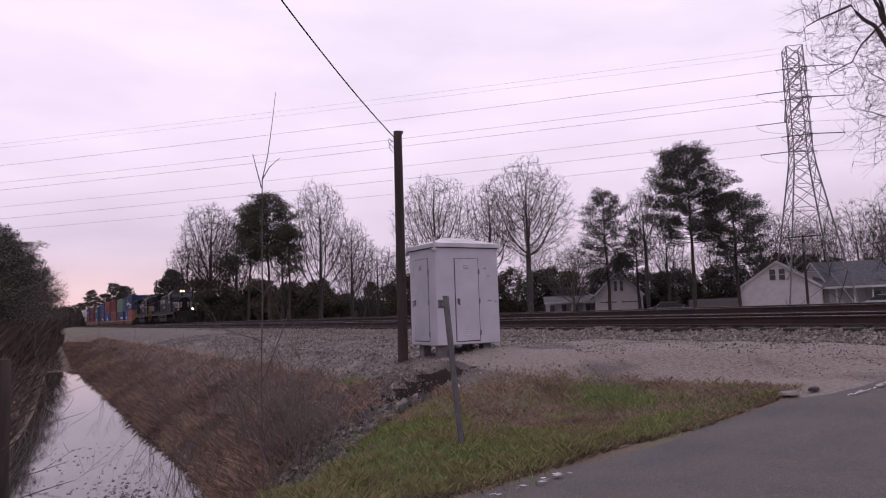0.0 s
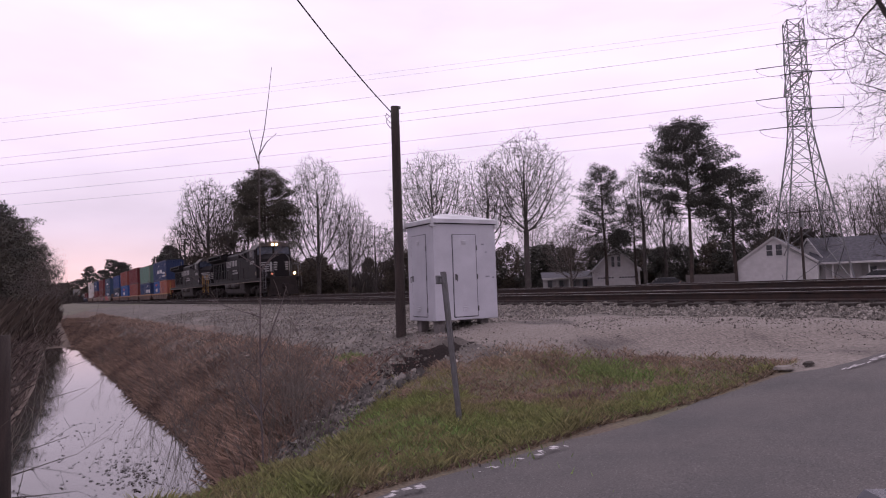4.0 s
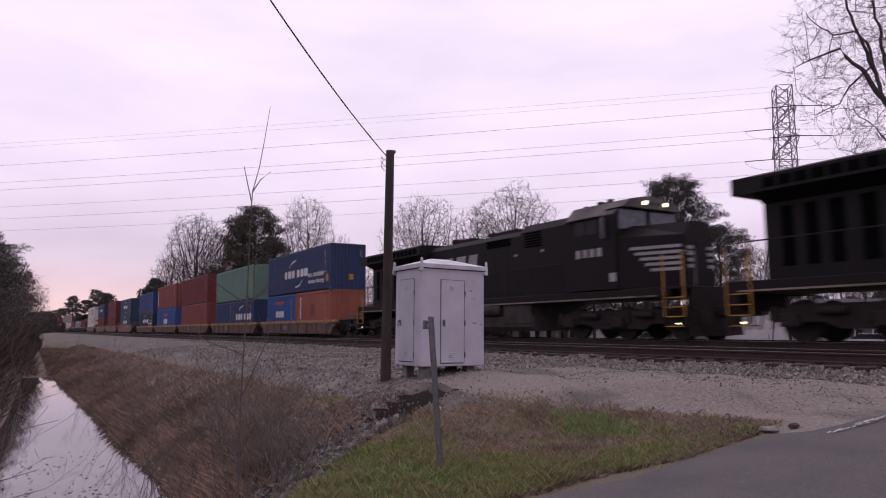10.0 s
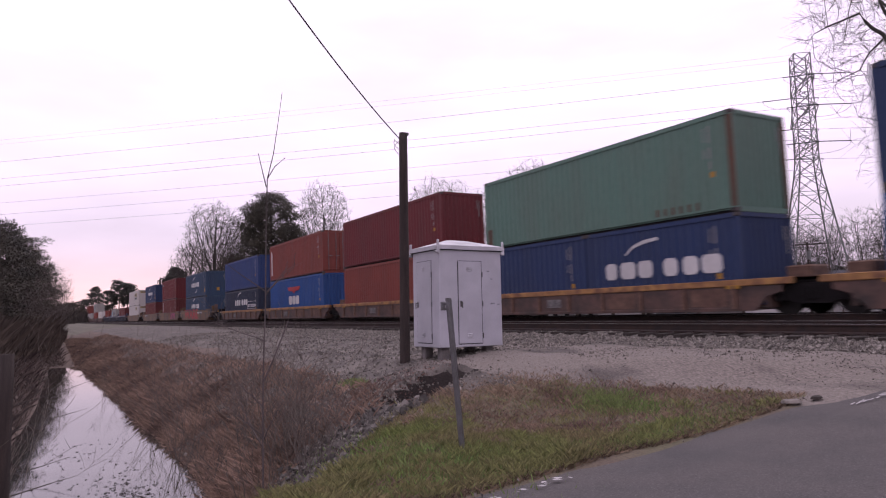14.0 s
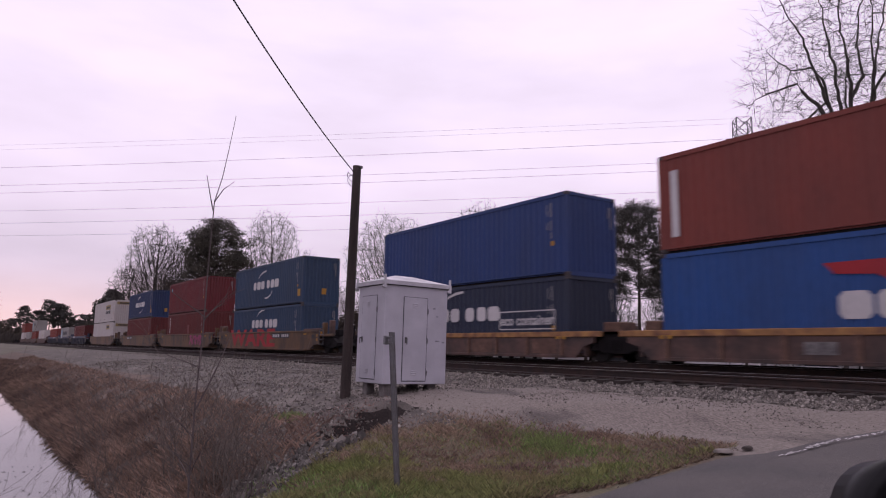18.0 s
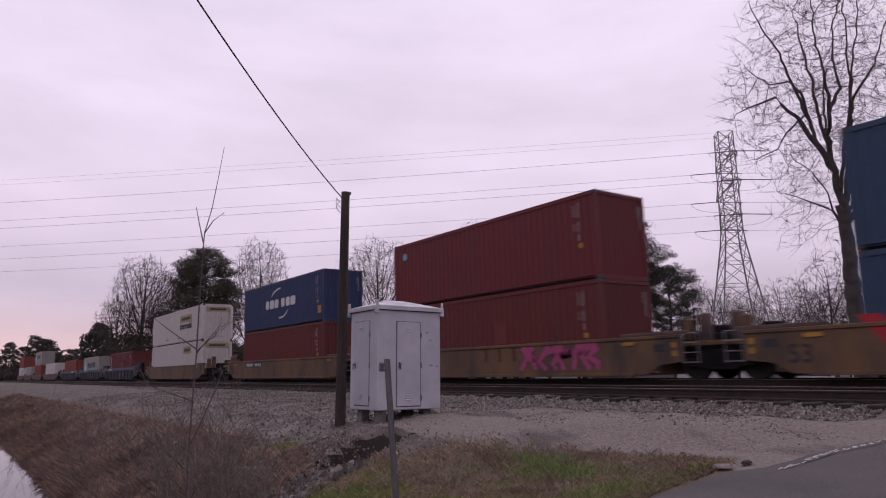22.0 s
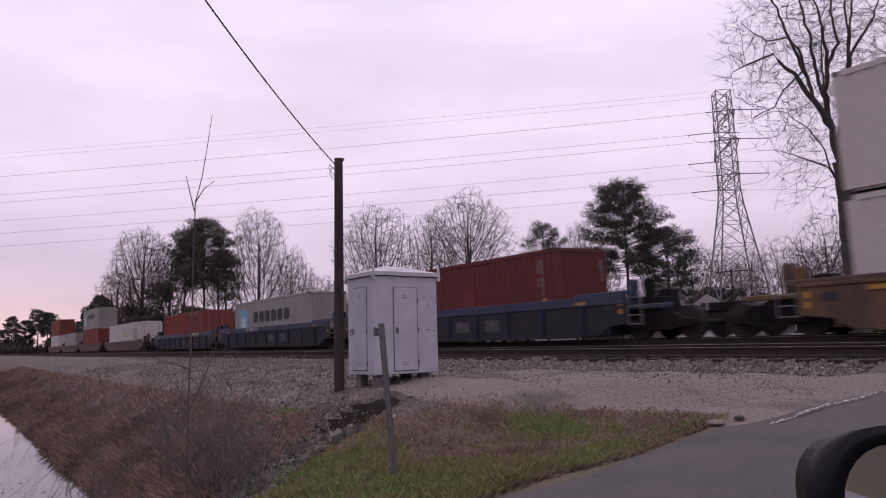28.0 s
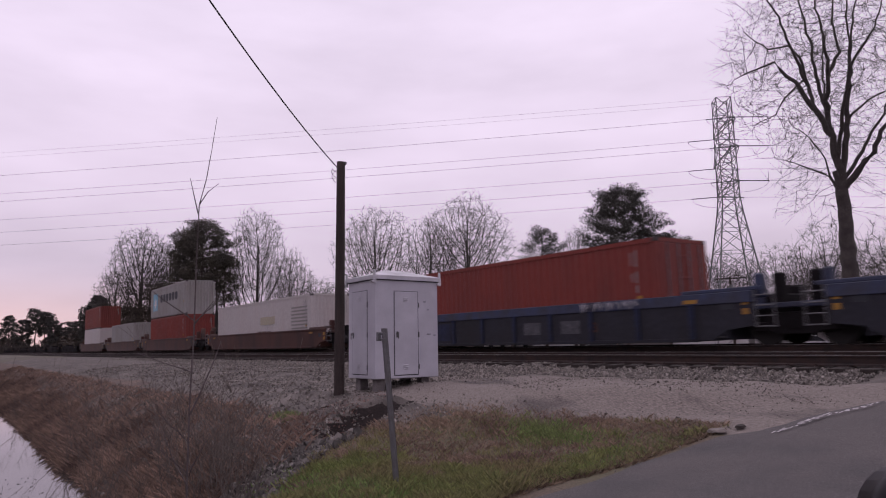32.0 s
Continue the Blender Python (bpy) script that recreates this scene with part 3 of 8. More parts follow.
    # stone slab and broken asphalt at the road corner
    for k, (x, y, sx, sy, sz, m, lab) in enumerate(((-4.99, 7.72, 0.13, 0.09, 0.03, LOT_STONE, "flat grey stone slab lying at the road corner"), (-4.86, 8.02, 0.08, 0.06, 0.02, TIE, "brown lump of broken asphalt beside the slab"))):
        rnd = random.Random(40 + k)
        bm = B()
        for i in range(16):
            a = i * math.pi / 8
            rr = rnd.uniform(0.8, 1.1)
            bm.verts.new((sx * rr * math.cos(a), sy * rr * math.sin(a), sz * rnd.uniform(-0.6, 0.1)))
            bm.verts.new((sx * 0.75 * rr * math.cos(a), sy * 0.75 * rr * math.sin(a), sz * rnd.uniform(0.7, 1.0)))
        bmesh.ops.convex_hull(bm, input=bm.verts)
        ob = part("stone_slab" if k == 0 else "asphalt_lump", bm, m)
        ob.matrix_basis = pose(x, y, line_at(ROAD_PROFILE, y) + 0.03, 4, -5, 20 + 60 * k)
        tagged(ob, lab, "stone")


# ---- relay cabinet, pole, post ----
def build_cabinet():
    """Silver relay cabinet on short concrete footings; a door in each face seen from the road."""
    w, d, h = 1.08, 1.50, 1.965
    cab = thing("signal_cabinet", pose(-12.06, 7.44, 0.79, 0, 0, 0), "silver-painted steel railway signal cabinet with a hipped lid, on short footings", "signal cabinet")
    part("body", bm_box(B(), 0, 0, h / 2, w, d, h, 0.012), SILVER, cab)
    bm = B()
    o = 0.05
    q = [bm.verts.new((sx * (w / 2 + o), sy * (d / 2 + o), z)) for z in (h - 0.02, h + 0.06) for sx, sy in ((-1, -1), (1, -1), (1, 1), (-1, 1))]
    t = [bm.verts.new((0, sy * 0.22, h + 0.23)) for sy in (-1, 1)]
    bm.faces.new(q[:4])
    for i in range(4):
        bm.faces.new((q[i], q[(i + 1) % 4], q[4 + (i + 1) % 4], q[4 + i]))
    bm.faces.new((q[4], q[5], t[0])), bm.faces.new((q[6], q[7], t[1]))
    bm.faces.new((q[5], q[6], t[1], t[0])), bm.faces.new((q[7], q[4], t[0], t[1]))
    part("lid", bm, SILVER_TOP, cab, "pale hipped sheet-metal lid")
    # dark band round the body that paints the lid's shadow
    part("eaves_shade_strip", bm_box(B(), 0, 0, h - 0.028, w + 0.03, d + 0.03, 0.014), GAP, cab, "dark strip painted as the shade under the lid")
    for rz, off, ww, cx, z0, z1 in ((90, w / 2, 0.57, -0.03, 0.06, 1.72), (0, d / 2, 0.60, -0.06, 0.08, 1.74)):
        m = pose(0, 0, 0, 0, 0, rz)
        seam = B()
        for bx, bz, sx, sz in ((cx - ww / 2, (z0 + z1) / 2, 0.014, z1 - z0), (cx + ww / 2, (z0 + z1) / 2, 0.008, z1 - z0), (cx, z0, ww, 0.014), (cx, z1, ww, 0.008)):
            bm_box(seam, bx, -off - 0.001, bz, sx, 0.004, sz)
        bmesh.ops.transform(seam, matrix=m, verts=seam.verts)
        part("door_seam", seam, GAP, cab, "dark gap round the door")
        leaf = bm_box(B(), cx, -off - 0.005, (z0 + z1) / 2, ww - 0.02, 0.016, z1 - z0 - 0.02, 0.004)
        bmesh.ops.transform(leaf, matrix=m, verts=leaf.verts)
        dr = part("door", leaf, SILVER, cab, "silver steel door")
        for zz in (z1 - 0.20, z0 + 0.13):
            lv = B()
            for k in range(3):
                bm_box(lv, cx - 0.02, -off - 0.02, zz + k * 0.035, 0.12, 0.02, 0.012, 0.003, Matrix.Rotation(radians(30), 4, "X"))
            bmesh.ops.transform(lv, matrix=m, verts=lv.verts)
            part("vent", lv, SILVER_TOP, dr, "small louvred vent")
        hd = B()
        bm_box(hd, cx - ww / 2 + 0.06, -off - 0.02, 0.86, 0.035, 0.02, 0.12, 0.006)
        bm_cyl(hd, (cx - ww / 2 + 0.06, -off - 0.02, 0.89), (cx - ww / 2 + 0.06, -off - 0.07, 0.89), 0.013)
        bm_box(hd, cx - ww / 2 + 0.06, -off - 0.07, 0.84, 0.022, 0.016, 0.13, 0.005)
        bmesh.ops.transform(hd, matrix=m, verts=hd.verts)
        part("door_handle", hd, GALV, dr, "galvanised door handle")
        for zz in (0.22, 0.86, 1.45):
            hg = bm_cyl(B(), (cx + ww / 2 + 0.012, -off - 0.012, zz - 0.05), (cx + ww / 2 + 0.012, -off - 0.012, zz + 0.05), 0.012)
            bmesh.ops.transform(hg, matrix=m, verts=hg.verts)
            part("hinge", hg, GALV, dr)
    for yy, zz, ww in ((0.52, 0.86, 0.10), (0.66, 0.84, 0.05), (0.42, 1.52, 0.06), (0.50, 1.36, 0.05)):
        part("sticker", bm_box(B(), w / 2 + 0.002, yy, zz, 0.004, ww, 0.03), mat("grey_sticker", (0.30, 0.30, 0.33), 0.7, var=0.1), cab, "faded grey sticker marks")
    for sx, sy in ((-1, -1), (1, -1), (1, 1), (-1, 1)):
        lug = B()
        x, y = sx * (w / 2 + 0.03), sy * (d / 2 + 0.03)
        bm_box(lug, x, y, h - 0.03, 0.06, 0.06, 0.16, 0.01)
        bm_box(lug, x, y, h + 0.10, 0.05, 0.05, 0.14, 0.015)
        bm_cyl(lug, (x - 0.03, y - 0.045, h - 0.07), (x + 0.03, y - 0.045, h - 0.07), 0.025, n=8)
        part("lifting_lug", lug, SILVER_TOP, cab)
    for sx in (-0.33, 0.33):
        for sy in (-0.55, 0.5):
            part("footing", bm_box(B(), sx, sy, -0.30, 0.19, 0.19, 0.62, 0.02), CONCRETE, cab, "rough concrete footing")
    bm = B()
    bm_cyl(bm, (0.26, -0.52, -0.42), (0.30, -0.45, 0.02), 0.05, n=12)
    bm_cyl(bm, (0.14, -0.62, -0.52), (0.26, -0.52, -0.40), 0.05, n=12)
    part("conduit", bm, SILVER_TOP, cab, "pale bent cable conduit")


def build_pole():
    p = thing("utility_pole", pose(-12.16, 6.25, 0.35, 0, 0, 0), "short dark creosoted wooden utility pole on the gravel bank", "pole")
    v, f = [], []
    pts = [Vector((0.36 * u, -0.17 * u, 4.72 * u)) for u in np.linspace(0, 1, 9)]
    tubes(v, f, pts, [0.105 - 0.022 * u for u in np.linspace(0, 1, 9)], 14)
    f.append(tuple(range(len(v) - 14, len(v))))
    raw("shaft", v, f, POLE_WOOD, p, True)
    bm = B()
    bm_cyl(bm, (0.34, -0.26, 4.6), (0.36, -0.1, 4.62), 0.012, n=6)
    bm_box(bm, 0.44, -0.12, 4.68, 0.06, 0.05, 0.06, 0.01)
    part("bracket", bm, GALV, p, "rusty cable bracket")
    for k in range(3):
        v, f = [], []
        pts = [Vector((0.3 - 0.10 * math.sin(a * 0.5 + k), -0.24 - 0.06 * math.sin(a + k), 4.55 - 0.06 * a + 0.03 * k)) for a in np.linspace(0, 4, 9)]
        tubes(v, f, pts, [0.006] * 9, 4)
        raw("loose_cable", v, f, WIRE, p)
    # the service cable, rising to a pole behind the road
    a, b = Vector((-11.82, 6.03, 4.93)), Vector((-5.00, -0.46, 6.45))
    v, f = [], []
    pts = [a.lerp(b, u) - Vector((0, 0, 0.24 * 4 * u * (1 - u))) for u in np.linspace(0, 1, 30)]
    tubes(v, f, pts, [0.0105] * 30, 6)
    tagged(raw("service_cable", v, f, WIRE, None, True), "black overhead service cable sagging from the short pole", "cable")


def build_post():
    t = thing("sign_post", pose(-6.03, 3.74, -0.25, 0, 0, 0), "bare leaning galvanised U-channel sign post in the grass", "post")
    bm = B()
    prof = [(-0.04, 0.02), (-0.028, 0.02), (-0.018, -0.012), (0.018, -0.012), (0.028, 0.02), (0.04, 0.02), (0.04, 0.016), (0.032, 0.016), (0.022, -0.02), (-0.022, -0.02), (-0.032, 0.016), (-0.04, 0.016)]
    bm_prism(bm, [(0.78 * a, 0.78 * b) for a, b in prof], "z", 0, 1.85)
    bmesh.ops.transform(bm, matrix=Matrix.Rotation(radians(58), 4, "Z"), verts=bm.verts)
    bmesh.ops.transform(bm, matrix=Matrix.Shear("XY", 4, (0.03, -0.105)), verts=bm.verts)
    part("channel", bm, GALV, t)
    bm = B()
    for z in (1.74, 1.80):
        bm_cyl(bm, (0.03 * z - 0.06, -0.105 * z - 0.03, z), (0.03 * z + 0.02, -0.105 * z + 0.0, z), 0.012, n=6)
    bm_box(bm, 0.03 * 1.77 - 0.06, -0.105 * 1.77 - 0.035, 1.77, 0.03, 0.05, 0.09, 0.006)
    part("bolt_bracket", bm, GALV, t, "bent sign bracket with bolts")


# ---- train ----
def travelled(t):
    return 10.91 * t - 0.002 * t * t


MOVING = []


def rolling(ob, s0):
    """Puts a vehicle or its load on the far track, s0 metres along it at the start."""
    MOVING.append((ob, s0, ob.matrix_basis.copy()))
    ob.matrix_basis = pose(s0, RAIL_Y, RAIL_Z, BANK, 0, 0) @ ob.matrix_basis
    return ob


PAINT = {}


def paint(name, c, worn=None, rough=0.6):
    if name not in PAINT:
        PAINT[name] = mat("paint_" + name, c, rough, var=0.10, scale=0.9, fine=14, second=worn or tuple(q * 0.72 + 0.01 for q in c), amount=0.45, bump=0.05, stretch=(1, 1, 0.35), spec=0.22)
    return PAINT[name]


NAVY = paint("navy", (0.020, 0.036, 0.094))
DARKNAVY = paint("dark_navy", (0.022, 0.030, 0.054))
TEAL = paint("slate_blue", (0.028, 0.053, 0.098))
BLUE = paint("blue", (0.021, 0.068, 0.215))
ROYAL = paint("royal_blue", (0.022, 0.047, 0.145))
GREENC = paint("sea_green", (0.094, 0.173, 0.137), (0.10, 0.15, 0.12))
DEEPRED = paint("deep_red", (0.108, 0.021, 0.0195))
MAROON = paint("maroon", (0.12, 0.019, 0.022))
BROWNRED = paint("brown_red", (0.178, 0.044, 0.034))
SALMON = paint("faded_salmon", (0.25, 0.083, 0.055), (0.18, 0.06, 0.042))
ORANGE = paint("orange_red", (0.185, 0.036, 0.027))
CREAM = paint("white", (0.432, 0.410, 0.396), (0.42, 0.38, 0.36))
LGREY = paint("light_grey", (0.265, 0.258, 0.25), (0.22, 0.205, 0.19))
YELLOW = mat("paint_sill_yellow", (0.34, 0.175, 0.05), 0.7, var=0.25, scale=2.2, fine=9, second=(0.13, 0.055, 0.03), amount=0.36, bump=0.08)
RIBRUST = mat("paint_rib_rust", (0.145, 0.082, 0.055), 0.8, var=0.25, scale=2.5, fine=9, second=(0.07, 0.035, 0.026), amount=0.4, bump=0.08)
CARBROWN = mat("paint_car_brown", (0.10, 0.052, 0.040), 0.7, var=0.25, scale=1.6, fine=9, second=(0.026, 0.019, 0.017), amount=0.45, bump=0.08)
CARYELLOW = mat("paint_car_ochre", (0.128, 0.064, 0.023), 0.65, var=0.2, scale=0.9, fine=10, second=(0.042, 0.026, 0.018), amount=0.4, bump=0.06, stretch=(1, 1, 0.4))
CARRED = paint("car_red_brown", (0.075, 0.032, 0.024), (0.04, 0.022, 0.02))
CARDARK = mat("car_grime", (0.014, 0.012, 0.0128), 0.9, var=0.15, scale=1.5, fine=14, second=(0.008, 0.007, 0.0075), bump=0.1, spec=0.15)
RIBBLUE = mat("paint_rib_blue", (0.018, 0.024, 0.054), 0.75, var=0.25, scale=1.5, fine=9, second=(0.016, 0.016, 0.022), amount=0.5, bump=0.08, spec=0.25)
CARSLATE = mat("paint_car_slate", (0.020, 0.0205, 0.028), 0.75, var=0.25, scale=1.1, fine=9, second=(0.016, 0.015, 0.017), amount=0.5, bump=0.08, spec=0.3)
CARBLUE = mat("paint_car_blue", (0.019, 0.031, 0.080), 0.6, var=0.25, scale=1.5, fine=9, second=(0.02, 0.021, 0.034), amount=0.35, bump=0.08)
MARK = paint("white_marking", (0.518, 0.504, 0.504))
MARKWORN = mat("worn_stencil", (0.17, 0.16, 0.155), 0.8, var=0.5, scale=5, fine=16, second=(0.03, 0.028, 0.03), amount=0.7, bump=0.05)
MARKDULL = mat("dull_stencil", (0.075, 0.073, 0.082), 0.8, var=0.5, scale=5, fine=16, second=(0.02, 0.02, 0.026), amount=0.7, bump=0.05)
MARKY = paint("yellow_marking", (0.40, 0.22, 0.035), (0.22, 0.11, 0.03))
MARKFADE = paint("faded_yellow_marking", (0.36, 0.33, 0.24), (0.33, 0.29, 0.24))
CODE = paint("stencil_grey", (0.28, 0.27, 0.27), (0.17, 0.16, 0.16))
MUSTARD = paint("dull_mustard", (0.29, 0.225, 0.10), (0.24, 0.18, 0.10))
MARKR = paint("red_marking", (0.30, 0.022, 0.029))
MARKB = paint("sky_blue_marking", (0.158, 0.346, 0.446))
MARKK = paint("dark_marking", (0.03, 0.032, 0.04))
PINK = paint("pink_graffiti", (0.324, 0.058, 0.144))
LOCO = mat("loco_black", (0.0085, 0.0073, 0.0082), 0.6, var=0.1, scale=0.9, fine=14, second=(0.010, 0.0085, 0.009), bump=0.05, spec=0.12)
LOCO_GRIME = mat("running_gear_grime", (0.017, 0.0135, 0.0128), 0.9, var=0.15, scale=1.5, fine=14, second=(0.021, 0.0165, 0.015), bump=0.1, spec=0.2)
WHEELM = mat("wheel_steel", (0.017, 0.0145, 0.0135), 0.85, 0.0, var=0.2, bump=0.1)
# near-black paint for the shadow along the recessed container bottom rails
RAIL_SHADE = mat("bottom_rail_shade", (0.016, 0.014, 0.014), 0.9, var=0.2, scale=3, bump=0.1, spec=0.2)
CASTING = paint("corner_casting", (0.06, 0.05, 0.05))
MESHES = {}


def corrugated(L, H, pitch, depth, inset):
    """A corrugated sheet in x and z, its crests at y = 0 and troughs at y = depth."""
    bm = B()
    xs, n = [], max(1, round((L - 2 * inset) / pitch))
    p = (L - 2 * inset) / n
    for i in range(n):
        x = -L / 2 + inset + i * p
        xs += [(x, 0), (x + p * 0.26, 0), (x + p * 0.5, depth), (x + p * 0.76, depth)]
    xs.append((L / 2 - inset, 0))
    lo, hi = [bm.verts.new((x, y, 0)) for x, y in xs], [bm.verts.new((x, y, H)) for x, y in xs]
    for i in range(len(xs) - 1):
        bm.faces.new((lo[i], lo[i + 1], hi[i + 1], hi[i]))
    return bm


def container_meshes(L, H, material, ribs):
    key = (L, H, material.name, ribs)
    if key in MESHES:
        return MESHES[key]
    W = 2.438
    near = corrugated(L, H - 0.30, ribs, 0.036, 0.16)
    bmesh.ops.transform(near, matrix=Matrix.Translation((0, -W / 2 + 0.012, 0.17)), verts=near.verts)
    far = corrugated(L, H - 0.30, ribs, 0.036, 0.16)
    bmesh.ops.transform(far, matrix=Matrix.Translation((0, W / 2 - 0.012, 0.17)) @ Matrix.Rotation(math.pi, 4, "Z"), verts=far.verts)
    end = corrugated(W, H - 0.30, 0.25, 0.05, 0.14)
    bmesh.ops.transform(end, matrix=Matrix.Translation((L / 2 - 0.02, 0, 0.17)) @ Matrix.Rotation(math.pi / 2, 4, "Z"), verts=end.verts)
    end2 = corrugated(W, H - 0.30, 0.25, 0.05, 0.14)
    bmesh.ops.transform(end2, matrix=Matrix.Translation((-L / 2 + 0.02, 0, 0.17)) @ Matrix.Rotation(-math.pi / 2, 4, "Z"), verts=end2.verts)
    roof = B()
    bm_box(roof, 0, 0, H - 0.045, L - 0.2, W - 0.12, 0.03)
    bm_box(roof, 0, 0, 0.10, L - 0.2, W - 0.12, 0.06)
    fr, under = B(), B()
    for sx in (-1, 1):
        for sy in (-1, 1):
            bm_box(fr, sx * (L / 2 - 0.08), sy * (W / 2 - 0.075), H / 2, 0.16, 0.15, H - 0.24)
        for z, hh in ((0.08, 0.16), (H - 0.06, 0.12)):
            bm_box(fr, sx * (L / 2 - 0.06), 0, z, 0.10, W - 0.3, hh)
    for sy in (-1, 1):
        bm_box(fr, 0, sy * (W / 2 - 0.045), H - 0.07, L - 0.32, 0.09, 0.13)
        bm_box(fr, 0, sy * (W / 2 - 0.045), 0.15, L - 0.32, 0.09, 0.06)
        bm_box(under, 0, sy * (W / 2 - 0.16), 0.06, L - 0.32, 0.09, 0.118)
    cast = bm_box(B(), 0, 0, 0, 0.178, 0.162, 0.118, 0.012)
    out = MESHES[key] = [to_mesh(n, b, m) for n, b, m in (("side_wall", near, material), ("side_wall", far, material), ("end_wall", end, material), ("end_wall", end2, material), ("roof", roof, material), ("frame", fr, material), ("bottom_rail", under, RAIL_SHADE), ("corner_casting", cast, CASTING))]
    return out


def doors(c, L, H, material):
    W = 2.438
    for sy in (-1, 1):
        d = part("door", bm_box(B(), L / 2 - 0.005, sy * 0.56, H / 2 + 0.02, 0.05, 1.08, H - 0.32, 0.01), material, c, "container door leaf")
        for yy in (0.25, 0.8):
            bm = B()
            bm_cyl(bm, (L / 2 + 0.045, sy * yy, 0.2), (L / 2 + 0.045, sy * yy, H - 0.14), 0.02, n=8)
            bm_box(bm, L / 2 + 0.05, sy * yy + 0.12, 1.15, 0.02, 0.26, 0.04)
            part("lock_rod", bm, GALV, d, "galvanised locking rod")
    rib = B()
    for k in range(4):
        bm_box(rib, L / 2 + 0.02, 0, 0.42 + k * (H - 0.8) / 3.2, 0.03, 2.1, 0.06)
    part("door_rib", rib, material, c)


def plate(parent, name, material, x, z, w, h, L, side="near", y=None, skew=0.0, label=""):
    """A painted block on the near wall (x along the car) or on the leading end (x across it)."""
    bm = B()
    if side == "near":
        y = -1.219 + 0.006 if y is None else y
        bm_prism(bm, [(x - w / 2, z - h / 2), (x + w / 2, z - h / 2), (x + w / 2 + skew, z + h / 2), (x - w / 2 + skew, z + h / 2)], "y", y - 0.004, y + 0.002)
    else:
        bm_box(bm, L / 2 + 0.004, x, z, 0.006, w, h)
    return part(name, bm, material, parent, label)


def swoosh(parent, pts, w):
    """A tapered curved stroke on the near wall."""
    bm = B()
    y = -1.219 + 0.002
    n = len(pts) - 1
    rows = []
    for i, (px, pz) in enumerate(pts):
        k = w * (0.25 + 0.75 * i / n) * (0.6 if i == n else 1)
        rows.append((bm.verts.new((px, y, pz)), bm.verts.new((px + 0.03, y, pz - k))))
    for (a, b), (c, d) in zip(rows, rows[1:]):
        bm.faces.new((a, b, d, c))
    part("logo_stroke", bm, MARK, parent, "white curved logo stroke")


def glyph(parent, material, x, z, w, h):
    """One character of a word mark as a plain bevelled block of its size."""
    bm = B()
    a, b, c = w / 2, h / 2, 0.2 * min(w, h)
    bm.faces.new([bm.verts.new((x + px, -1.218, z + pz)) for px, pz in ((-a + c, -b), (a - c, -b), (a, -b + c), (a, b - c), (a - c, b), (-a + c, b), (-a, b - c), (-a, -b + c))])
    return part("logo_block", bm, material, parent)


def glyph_blocks(parent, material, x, z, w, h, n, L, gap=0.22, skip=()):
    """A word mark as plain blocks in its place and colour."""
    p = w / n
    for i in range(n):
        if i not in skip:
            glyph(parent, material, x - w / 2 + p * (i + 0.5), z, p * (1 - gap), h * 0.9)


def shipping_marks(c, L, H):
    for k, (dz, hh) in enumerate(((0.32, 0.5), (0.95, 0.34), (1.36, 0.22))):
        plate(c, "code_bar", CODE, L / 2 - 0.78, H - dz - hh / 2, 0.045, hh, L)
        if k < 2:
            plate(c, "code_bar", CODE, L / 2 - 0.96, H - dz - hh / 2, 0.03, hh * 0.8, L)
    plate(c, "warning_label", MARKY, L / 2 - 0.72, H - 1.75, 0.16, 0.16, L)
    plate(c, "code_bar", CODE, 0.95, H - 0.75, 0.04, 0.8, L, "end")
    plate(c, "code_bar", CODE, 0.84, H - 0.55, 0.03, 0.4, L, "end")


